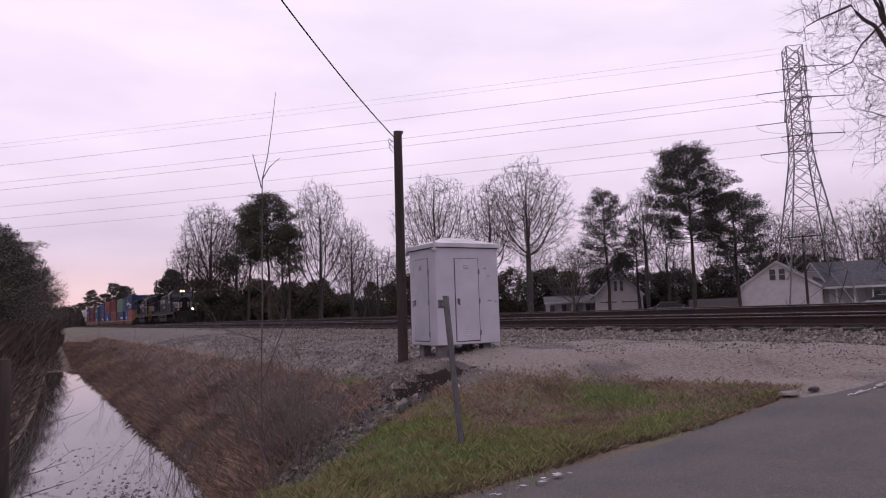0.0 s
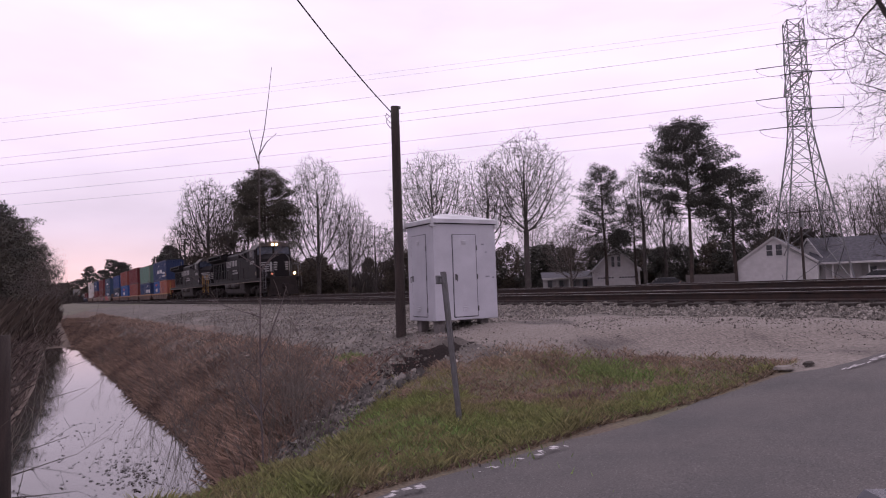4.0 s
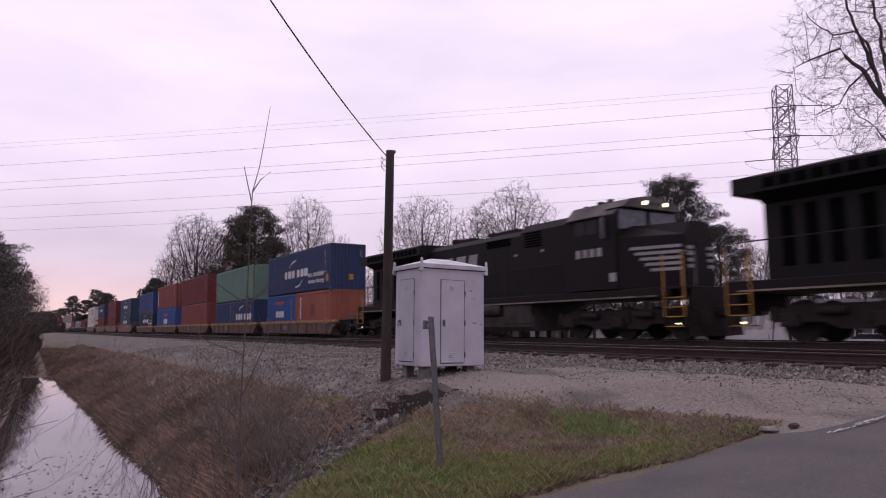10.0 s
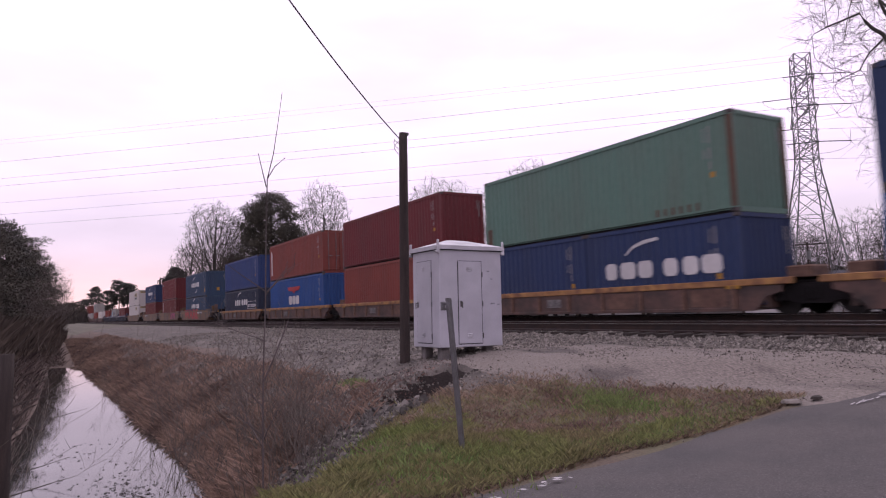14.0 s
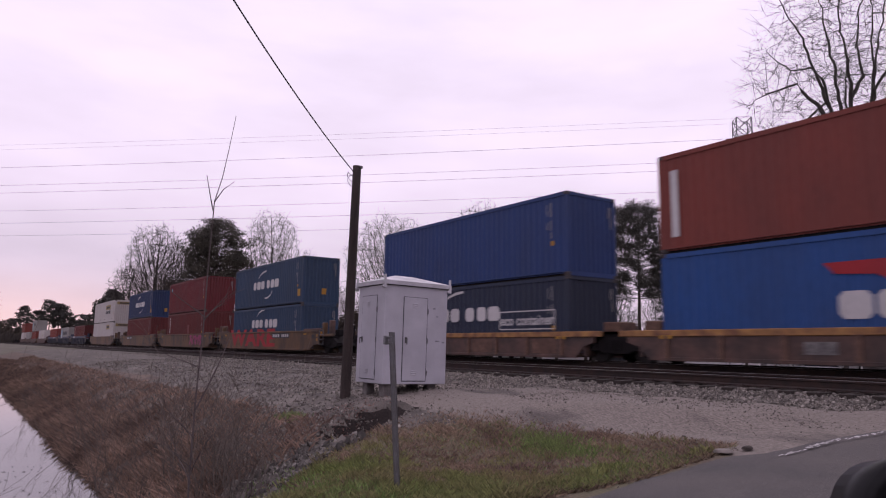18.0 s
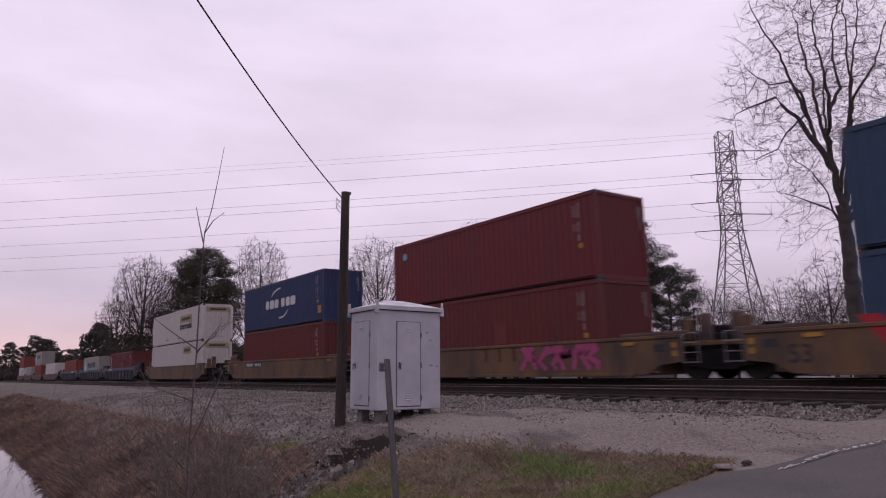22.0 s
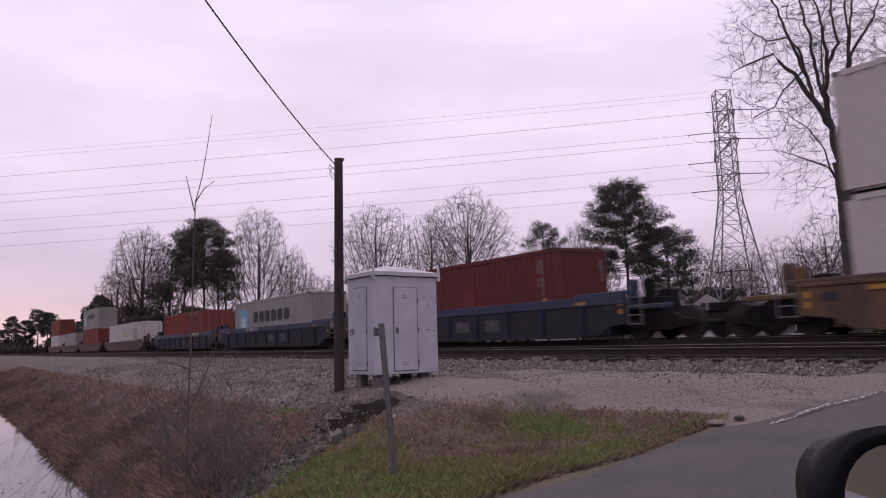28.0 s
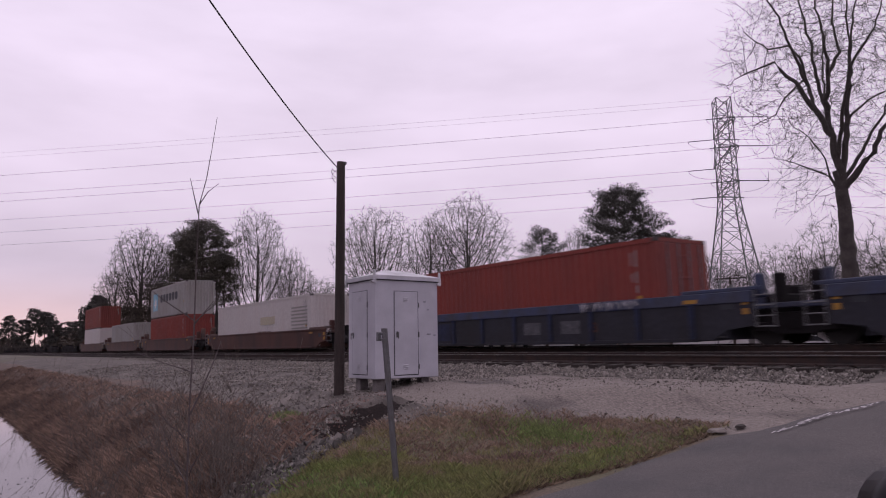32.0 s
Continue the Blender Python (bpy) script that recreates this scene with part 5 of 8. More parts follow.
# ---- locomotives ----
LAMP = mat("headlight_glow", (1, 0.95, 0.85), 0.2, emit=(1.0, 0.55, 0.24, 30.0), bump=0)
LAMP_LOW = mat("dim_ditch_lamp", (0.6, 0.3, 0.2), 0.3, emit=(1.0, 0.25, 0.12, 0.5), bump=0)
LAMP_DIM = mat("marker_glow", (1, 0.9, 0.7), 0.2, emit=(1.0, 0.75, 0.5, 6.0), bump=0)
# windscreen glass: the sky's bluish reflection is put into its base colour
CAB_GLASS = mat("sky_tinted_cab_window", (0.05, 0.06, 0.085), 0.10, var=0.05, bump=0)
SIDE_GLASS = mat("cab_side_window", (0.012, 0.012, 0.014), 0.3, var=0.05, bump=0, spec=0.2)
BROW = paint("pale_brow", (0.10, 0.088, 0.082), (0.03, 0.026, 0.025))
# black that paints the shade inside grilles and hood openings
OPENING_SHADE = mat("opening_shade_black", (0.0022, 0.002, 0.0022), 0.95, var=0.1, bump=0, spec=0.05)
TANK = mat("dusty_tank_steel", (0.048, 0.040, 0.038), 0.8, var=0.2, scale=2.0, second=(0.024, 0.020, 0.019), bump=0.08, spec=0.25)
LMARK = paint("worn_loco_white", (0.30, 0.29, 0.285), (0.15, 0.14, 0.138))
GOLD = paint("frame_stripe", (0.20, 0.165, 0.125), (0.05, 0.042, 0.04))


def axle_truck(loco, x):
    """Six-wheel power bogie."""
    fr = B()
    for sy in (-1, 1):
        y = sy * 1.12
        bm_prism(fr, [(-2.45, 0.55), (-1.2, 0.50), (-0.9, 0.34), (0.9, 0.34), (1.2, 0.50), (2.45, 0.55), (2.45, 0.82), (1.4, 0.95), (-1.4, 0.95), (-2.45, 0.82)], "y", y - 0.08, y + 0.08)
        for k in (-1.95, 0, 1.95):
            bm_box(fr, k, y + sy * 0.1, 0.56, 0.46, 0.2, 0.36, 0.04)
            bm_cyl(fr, (k - 0.34, y + sy * 0.08, 0.5), (k - 0.34, y + sy * 0.08, 0.9), 0.09, n=10)
            bm_cyl(fr, (k + 0.34, y + sy * 0.08, 0.5), (k + 0.34, y + sy * 0.08, 0.9), 0.09, n=10)
        for k in (-1.0, 1.0):
            bm_cyl(fr, (k - 0.3, y + sy * 0.16, 0.78), (k + 0.3, y + sy * 0.16, 0.78), 0.1, n=10)
    t = part("power_bogie", fr, LOCO_GRIME, loco, "grimy six-wheel bogie frame")
    t.matrix_basis = pose(x, 0, 0)
    t.data.transform(Matrix.Diagonal((1.1, 1, 1, 1)))
    if "lwheel" not in MESHES:
        wh = B()
        for sy in (-1, 1):
            bm_cyl(wh, (0, sy * 0.69, 0), (0, sy * 0.83, 0), 0.52, n=28)
            bm_cyl(wh, (0, sy * 0.66, 0), (0, sy * 0.69, 0), 0.55, n=28)
        bm_cyl(wh, (0, -0.9, 0), (0, 0.9, 0), 0.1, n=10)
        MESHES["lwheel"] = to_mesh("wheelset", wh, WHEELM)
    for k in (-1.95, 0, 1.95):
        o = part("wheelset", MESHES["lwheel"], None, t)
        o.matrix_basis = pose(k * 1.12, 0, 0.52)


def locomotive(label, lead):
    """Wide-cab road diesel, nose towards +x; 22.3 m over the couplers."""
    c = thing("locomotive", Matrix(), label, "locomotive", "locomotives of the train")
    deck = 1.62
    bm = B()
    bm_box(bm, -1.1, 0, 1.44, 20.3, 3.0, 0.30, 0.02)
    bm_box(bm, 9.25, 0, 1.44, 0.42, 2.2, 0.298)
    part("underframe", bm, LOCO, c)
    part("frame_stripe", bm_box(B(), -1.2, 0, 1.33, 19.6, 3.012, 0.05), GOLD, c, "pale worn stripe along the frame")
    # long hood, with taller radiator housing at the back
    bm = B()
    bm_prism(bm, [(-0.95, deck), (0.95, deck), (0.95, 4.00), (0.72, 4.22), (-0.72, 4.22), (-0.95, 4.00)], "x", -4.8, 4.2)
    part("long_hood", bm, LOCO, c)
    bm = B()
    bm_prism(bm, [(-0.95, deck), (0.95, deck), (0.95, 3.62), (1.5, 3.88), (1.5, 4.30), (1.3, 4.38), (-1.3, 4.38), (-1.5, 4.30), (-1.5, 3.88), (-0.95, 3.62)], "x", -10.5, -4.75)
    bm_box(bm, -10.75, 0, 4.11, 0.6, 2.96, 0.44)
    bm_box(bm, -7.4, 0, 4.40, 3.2, 1.6, 0.10)
    part("radiator_housing", bm, LOCO, c, "flared black radiator housing")
    for sy in (-1, 1):
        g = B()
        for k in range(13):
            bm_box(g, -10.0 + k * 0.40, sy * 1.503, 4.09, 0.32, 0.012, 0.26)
        part("radiator_grille", g, OPENING_SHADE, c)
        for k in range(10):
            part("hood_door", bm_box(B(), -4.3 + k * 0.84, sy * 0.955, 2.65, 0.78, 0.012, 1.8, 0.004), LOCO, c)
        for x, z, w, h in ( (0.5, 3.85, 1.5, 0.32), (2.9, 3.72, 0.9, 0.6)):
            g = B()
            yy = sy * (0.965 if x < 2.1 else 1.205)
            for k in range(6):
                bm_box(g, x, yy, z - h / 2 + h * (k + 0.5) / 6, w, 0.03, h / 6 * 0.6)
            part("intake_grille", g, OPENING_SHADE, c, "louvred intake with its inner shade painted black")
        # flat plates on the hood side, coloured as shaded openings
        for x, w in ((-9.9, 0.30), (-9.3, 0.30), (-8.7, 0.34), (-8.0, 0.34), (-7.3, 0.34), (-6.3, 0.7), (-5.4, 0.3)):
            part("hood_shade_panel", bm_box(B(), x, sy * 0.958, 2.72, w, 0.02, 1.55), OPENING_SHADE, c, "flat black panel painted as the shade of a hood opening")
    for x, y, z, sx, sy, sz in ((0.4, 0, 4.30, 1.8, 1.2, 0.2), (-2.6, 0, 4.32, 1.1, 0.8, 0.24), (2.4, 0.2, 4.32, 0.7, 0.9, 0.26)):
        part("roof_box", bm_box(B(), x, y, z, sx, sy, sz, 0.03), LOCO_GRIME, c)
    part("exhaust_stack", bm_cyl(B(), (-3.7, 0, 4.2), (-3.7, 0, 4.55), 0.3, n=14), LOCO_GRIME, c)
    part("antenna", bm_cyl(B(), (3.6, 0.4, 4.3), (3.6, 0.4, 4.5), 0.08), LOCO_GRIME, c)
    for k in range(3):
        part("horn", bm_cyl(B(), (-1.2 + 0.1 * k, -0.2 + 0.2 * k, 4.40), (-0.75 + 0.1 * k, -0.2 + 0.2 * k, 4.44), 0.05, 0.09), LOCO_GRIME, c)
    # equipment bay between hood and cab
    bm = B()
    bm_prism(bm, [(-1.2, deck), (1.2, deck), (1.2, 4.05), (0.95, 4.34), (-0.95, 4.34), (-1.2, 4.05)], "x", 2.2, 4.9)
    part("equipment_bay", bm, LOCO, c)
    # cab
    bm = B()
    roof = [(-1.52, deck), (1.52, deck), (1.52, 4.02), (1.1, 4.50), (0.4, 4.62), (-0.4, 4.62), (-1.1, 4.50), (-1.52, 4.02)]
    bm_prism(bm, roof, "x", 4.9, 7.15)
    part("cab", bm, LOCO, c, "black wide cab")
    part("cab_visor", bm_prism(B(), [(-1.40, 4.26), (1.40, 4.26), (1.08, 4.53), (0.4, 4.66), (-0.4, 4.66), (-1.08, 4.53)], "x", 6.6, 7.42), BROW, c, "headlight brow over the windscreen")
    for x, y, w, h in ((5.2, 0.3, 0.3, 0.12), (5.7, -0.5, 0.2, 0.16), (6.1, 0.1, 0.5, 0.10), (6.5, 0.6, 0.14, 0.14), (6.8, -0.2, 0.25, 0.12)):
        part("roof_fitting", bm_box(B(), x, y, 4.58 + h / 2, w, 0.3, h, 0.02), LOCO_GRIME, c)
    fit = random.Random(12)
    for k in range(9):
        x, hh = 5.0 + 0.26 * k, fit.uniform(0.06, 0.17)
        part("roof_fitting", bm_box(B(), x, fit.uniform(-0.8, 0.2), 4.56 + hh / 2, fit.uniform(0.08, 0.2), 0.16, hh, 0.015), BROW if k % 2 else LOCO_GRIME, c)
    # strip along one roof edge, paler than the cab
    part("cab_roof_panel", bm_prism(B(), [(-1.50, 4.06), (-1.44, 4.04), (-1.06, 4.47), (-1.10, 4.53)], "x", 4.95, 7.1), BROW, c, "pale roof edge")
    for sy in (-1, 1):
        for x, w in ((5.62, 0.48), (6.16, 0.48)):
            p = part("side_window", bm_box(B(), x, sy * 1.525, 3.76, w, 0.02, 0.56, 0.005), SIDE_GLASS, c)
        part("window_shade", bm_box(B(), 5.9, sy * 1.60, 4.02, 1.6, 0.2, 0.03), BROW, c)
        part("mirror_frame", bm_box(B(), 6.72, sy * 1.62, 3.62, 0.04, 0.16, 0.7), GALV, c)
        part("windscreen_pane", bm_prism(B(), [(sy * 0.10, 3.62), (sy * 1.40, 3.56), (sy * 1.36, 4.22), (sy * 0.10, 4.24)], "x", 7.16, 7.19), CAB_GLASS, c)
    # nose
    bm = B()
    lo = [(-1.45, deck), (1.45, deck), (1.45, 3.25), (0.85, 3.66), (-0.85, 3.66), (-1.45, 3.25)]
    a = [bm.verts.new((7.15, y, z)) for y, z in lo]
    b = [bm.verts.new((9.05, y * 0.46, deck + (z - deck) * (0.93 if lead else 0.97))) for y, z in lo]
    bm.faces.new(a), bm.faces.new(b)
    for i in range(6):
        bm.faces.new((a[i], a[(i + 1) % 6], b[(i + 1) % 6], b[i]))
    part("nose", bm, LOCO, c, "black safety-cab nose")
    part("nose_door", bm_box(B(), 9.07, 0.0, 2.35, 0.03, 0.5, 1.35, 0.01), LOCO, c)
    # white stripes and blocks of the nose emblem, laid on the tapered nose sides
    for sy in (-1, 1):
        turn = Matrix.Rotation(-sy * math.atan2(0.783, 1.90), 4, "Z")
        for k in range(5):
            x0, x1 = 7.45 + 0.15 * k, 8.62 if lead else 9.0
            xm = (x0 + x1) / 2
            part("nose_stripe", bm_box(B(), xm, sy * (1.452 - (xm - 7.15) * 0.4121), 2.86 - k * 0.175, (x1 - x0), 0.012, 0.095, rot=turn), LMARK, c, "white nose stripe")
        if lead:
            part("logo_block", bm_box(B(), 8.80, sy * (1.453 - 1.65 * 0.4121), 2.48, 0.28, 0.012, 0.80, rot=turn), LMARK, c, "white emblem block on the nose")
        for k in range(4):
            part("nose_stripe", bm_box(B(), 9.062, sy * 0.47, 2.80 - k * 0.19, 0.02, 0.30 - 0.03 * k, 0.10), LMARK, c)
    # side emblem as plain stripes and blocks
    e0, e1 = (-4.85, -2.7) if lead else (-5.75, -2.75)
    for sy in (-1, 1):
        y = sy * 0.968
        for k in range(5):
            part("emblem_stripe", bm_prism(B(), [(e0 + 0.04 * k, 3.56 - 0.125 * k), (e1 - 0.10 * k, 3.56 - 0.125 * k), (e1 - 0.02 - 0.10 * k, 3.48 - 0.125 * k), (e0 + 0.03 + 0.04 * k, 3.48 - 0.125 * k)], "y", y - 0.006, y + 0.006), LMARK, c, "white emblem stripe")
        for x, w in ((-2.15, 0.80), (-1.25, 0.72)):
            part("emblem_block", bm_prism(B(), [(x - w / 2, 3.02), (x + w / 2 - 0.12, 3.02), (x + w / 2, 3.56), (x - w / 2 + 0.12, 3.56)], "y", y - 0.006, y + 0.006), LMARK, c, "white emblem block")
        for z, w in ((2.60, 1.7), (2.34, 2.1)):
            n = 7
            for k in range(n):
                part("name_bar", bm_box(B(), -1.75 - w / 2 + w * (k + 0.5) / n, y, z, w / n * 0.72, 0.012, 0.17), LMARK, c)
        for k in range(4):
            part("number_bar", bm_box(B(), 5.52 + k * 0.31, sy * 1.526, 2.98 if lead else 2.86, 0.20, 0.012, 0.28), LMARK, c, "white cab-side number bar")
        part("access_panel", bm_box(B(), 6.98, sy * 1.526, 2.0, 0.26, 0.012, 0.28), GOLD if lead else LMARK, c)
        for x in (-6.5, -4.2, 1.6, 3.4):
            part("placard", bm_box(B(), x, sy * (0.965 if x < 2 else 1.206), 3.25 if x > 0 else 2.7, 0.14, 0.012, 0.10), LMARK, c)
    # tank, air reservoirs, sills
    bm = B()
    bm_prism(bm, [(-1.2, 0.28), (1.2, 0.28), (1.36, 0.45), (1.36, 0.86), (-1.36, 0.86), (-1.36, 0.45)], "x", -3.6, 3.0)
    bm_box(bm, 2.1, 0, 0.95, 1.6, 2.8, 0.75)
    bm_box(bm, -3.75, 0, 0.95, 0.7, 2.7, 0.7)
    part("fuel_tank", bm, TANK, c, "grimy fuel tank")
    for sy in (-1, 1):
        for x0 in (-3.3, -1.0):
            part("air_reservoir", bm_cyl(B(), (x0, sy * 1.36, 1.10), (x0 + 2.1, sy * 1.36, 1.10), 0.23, n=16), TANK, c, "dusty cylindrical air tank", True)
    axle_truck(c, 6.85)
    axle_truck(c, -7.7)
    # walkway rails
    for sy in (-1, 1):
        bm = B()
        xs = [-10.7, -8.3, -6.4, -4.5, -2.6, -0.7, 1.2, 3.1, 4.7]
        for x in xs:
            bm_cyl(bm, (x, sy * 1.46, deck), (x, sy * 1.46, deck + 1.0), 0.017, n=6)
        bm_cyl(bm, (xs[0], sy * 1.46, deck + 1.0), (xs[-1], sy * 1.46, deck + 1.0), 0.02, n=6)
        part("handrail", bm, LOCO_GRIME, c, "grimy walkway handrail")
        for x, col in ((9.2, MARKY if not lead else GALV), (-11.0, MARKY)):
            s = part("steps", bm_box(B(), x - 0.32, sy * 1.42, 0.98, 0.03, 0.06, 1.3), LOCO_GRIME, c, "end steps")
            part("stringer", bm_box(B(), x + 0.32, sy * 1.42, 0.98, 0.03, 0.06, 1.3), LOCO_GRIME, s)
            for k in range(5):
                part("tread", bm_box(B(), x, sy * 1.33, 0.42 + 0.28 * k, 0.62, 0.3, 0.03), LOCO_GRIME, s)
            for sx in (-0.34, 0.34):
                part("grab_rail", bm_cyl(B(), (x + sx, sy * 1.5, 0.7), (x + sx, sy * 1.5, 2.55), 0.02, n=6), col, s, "upright grab rail")
            for k in range(4):
                part("step_edge", bm_box(B(), x, sy * 1.49, 0.42 + 0.28 * k, 0.56, 0.02, 0.025), col, s)
    for x, sgn in ((9.42, 1), (-11.30, -1)):
        bm = B()
        bm_box(bm, x, 0, 1.2, 0.16, 2.2, 0.8, 0.02)
        bm_box(bm, x + sgn * 0.45, 0, 0.86, 0.8, 0.3, 0.34, 0.04)
        for k in range(4):
            bm_cyl(bm, (x + sgn * 0.1, -0.9 + 0.6 * k, 0.9), (x + sgn * 0.28, -0.9 + 0.6 * k, 0.3), 0.03, n=6)
        part("pilot", bm, LOCO_GRIME, c, "end pilot with coupler and hoses")
    bm = B()
    for sy in (-1, 1):
        lo = [bm.verts.new(q) for q in ((9.80, 0, 0.12), (9.52, sy * 1.25, 0.14), (9.45, sy * 1.22, 0.9), (9.56, 0, 1.0))]
        bk = [bm.verts.new(q) for q in ((9.5, 0, 0.12), (9.42, sy * 1.25, 0.14), (9.40, sy * 1.22, 0.9), (9.42, 0, 1.0))]
        bm.faces.new(lo), bm.faces.new(bk)
        for i in range(4):
            j = (i + 1) % 4
            bm.faces.new((lo[i], lo[j], bk[j], bk[i]))
    part("plow", bm, LOCO_GRIME, c, "snow plough blade")
    if lead:
        for y in (-0.16, 0.16):
            part("headlight", bm_cyl(B(), (7.5, y, 4.42), (7.53, y, 4.42), 0.085, n=14), LAMP, c, "lit headlight")
        for y in (-0.95, 0.95):
            part("ditch_light", bm_cyl(B(), (9.50, y, 1.86), (9.55, y, 1.86), 0.085, n=14), LAMP if y > 0 else LAMP_LOW, c, "lit ditch light" if y > 0 else "dimmed ditch light")
            part("ditch_light_bracket", bm_box(B(), 9.43, y, 1.76, 0.12, 0.2, 0.36, 0.02), LOCO_GRIME, c)
    else:
        for k in range(4):
            part("class_light", bm_box(B(), 7.52, -0.5 + k * 0.33, 4.42, 0.04, 0.14, 0.1), LAMP_DIM if k in (0, 3) else GAP, c)
    for x in (9.2, -11.0):
        part("step_light", bm_box(B(), x, -1.35, 0.5, 0.10, 0.02, 0.035), LAMP_DIM, c, "small lit step lamp")
    # front railing
    bm = B()
    for y in (-1.35, -0.75, 0.75, 1.35):
        bm_cyl(bm, (9.40, y, deck), (9.40, y, deck + 1.0), 0.02, n=6)
    for a, b in ((-1.35, -0.75), (0.75, 1.35)):
        bm_cyl(bm, (9.40, a, deck + 1.0), (9.40, b, deck + 1.0), 0.02, n=6)
    part("front_railing", bm, GALV, c, "grey end railing")
    # stretch to the full length over the coupler faces
    k = Matrix.Diagonal((1.05, 1, 1, 1))
    for o in c.children_recursive:
        if o.data.users == 1:
            o.data.transform(k)
        if o.parent == c:
            o.location.x *= 1.05
    return c


def build_locomotives():
    rolling(locomotive("black wide-cab diesel locomotive with lit headlights", True), -108.4)
    rolling(locomotive("black wide-cab diesel locomotive trailing the leader", False), -131.7)


# ---- trees ----
def colonise(seed, roots, goals, step, reach, kill, rise=0.0, rounds=140):
    """Grows branches from the root nodes towards free points of a crown; returns places and parents."""
    rng = np.random.default_rng(seed)
    pos, par = np.array([r[0] for r in roots], float), [r[1] for r in roots]
    goals = goals.astype(np.float32)
    best, near = np.full(len(goals), 1e9, np.float32), np.zeros(len(goals), int)

    def update(first):
        fresh_pos = pos[first:].astype(np.float32)
        sq = (goals ** 2).sum(1)[:, None]
        for a in range(0, len(fresh_pos), 600):
            c = fresh_pos[a:a + 600]
            d = np.sqrt(np.maximum(sq - 2 * goals @ c.T + (c ** 2).sum(1)[None], 0))
            k = d.argmin(1)
            m = d[np.arange(len(goals)), k]
            closer = m < best
            best[closer], near[closer] = m[closer], k[closer] + first + a
    update(0)
    seen = set()
    for _ in range(rounds):
        keep = best > kill
        goals, best, near = goals[keep], best[keep], near[keep]
        live = best < reach
        if not live.any():
            break
        ids = near[live]
        pull = goals[live] - pos[ids]
        pull /= np.linalg.norm(pull, axis=1)[:, None]
        total = np.zeros((len(pos), 3))
        np.add.at(total, ids, pull)
        tips = np.unique(ids)
        d = total[tips] + rng.normal(0, 0.07, (len(tips), 3))
        d[:, 2] += rise
        d /= np.linalg.norm(d, axis=1)[:, None] + 1e-9
        fresh, born = [], []
        for i, q in zip(tips, pos[tips] + d * step):
            key = (int(i), *np.round(q, 1))
            if key not in seen:
                seen.add(key)
                fresh.append(q)
                born.append(int(i))
        if not fresh:
            break
        first = len(pos)
        pos = np.vstack([pos, fresh])
        par += born
        update(first)
    return pos, par


def branch_mesh(seed, pos, par, tip, power=2.35, floor=None, twigs=2, reach=0.6, trunk_nodes=0):
    """Tapered limbs from places and parents (thick where many twigs join), with fine twigs on the ends. Returns the trunk's and the crown's lists."""
    rnd = random.Random(seed)
    n = len(pos)
    kids = [[] for _ in range(n)]
    for i, q in enumerate(par):
        if q >= 0:
            kids[q].append(i)
    area = [0.0] * n
    for i in range(n - 1, -1, -1):
        area[i] += tip ** power if not kids[i] else 0.0
        if par[i] >= 0:
            area[par[i]] += area[i]
    rad = [max(a ** (1 / power), floor[i] if floor is not None and i < len(floor) else 0.0) for i, a in enumerate(area)]
    P = [Vector(q) for q in pos]
    V, F, TV, TF = [], [], [], []
    stack = [(i, None) for i in range(n) if par[i] < 0]
    while stack:
        i, start = stack.pop()
        line, r = ([start] if start is not None else []) + [i], []
        while kids[line[-1]]:
            c = sorted(kids[line[-1]], key=lambda k: -rad[k])
            stack += [(k, line[-1]) for k in c[1:]]
            line.append(c[0])
        r = [rad[k] for k in line]
        if start is not None:
            r[0] = min(r[0], r[1] * 1.25)
        sides = 10 if r[0] > 0.15 else 6 if r[0] > 0.06 else 4 if r[0] > 0.025 else 3
        if line[0] < trunk_nodes and start is None:
            cut = next((k for k, q in enumerate(line) if q >= trunk_nodes), len(line) - 1)
            tubes(TV, TF, [P[k] for k in line[:cut + 1]], r[:cut + 1], sides)
            line, r = line[cut:], r[cut:]
        if len(line) > 1:
            tubes(V, F, [P[k] for k in line], r, sides)
    for i in range(n):
        thin = rad[i] < tip * 2.2 and par[i] >= 0
        many = twigs if not kids[i] else 1 if thin and rnd.random() < 0.7 else 0
        for _ in range(many if i >= trunk_nodes else 0):
            d = (P[i] - P[par[i]]).normalized() + Vector((rnd.gauss(0, 0.5), rnd.gauss(0, 0.5), rnd.gauss(0.1, 0.4)))
            ln = reach * rnd.uniform(0.5, 1.2)
            tubes(V, F, [P[i], P[i] + d * ln], [tip * 0.8, tip * 0.4], 3)
    return TV, TF, V, F


def crown_points(seed, n, centre, radii, gap=-0.3, hollow=0.5, taper=0.0):
    """Random points in a lumpy ellipsoid, denser towards its skin."""
    rnd = random.Random(seed)
    out = []
    while len(out) < n:
        d = Vector((rnd.gauss(0, 1), rnd.gauss(0, 1), rnd.gauss(0, 1))).normalized()
        k = (1 + 0.20 * noise.noise(d * 1.7 + Vector((seed, 0, 0)))) * rnd.random() ** hollow
        narrow = 1 - taper * max(0.0, d.z * k)
        p = Vector((centre[0] + d.x * k * radii[0] * narrow, centre[1] + d.y * k * radii[1] * narrow, centre[2] + d.z * k * radii[2]))
        if noise.noise(p * 0.55 + Vector((seed * 3.1, 0, 0))) > gap:
            out.append(p)
    return np.array(out)


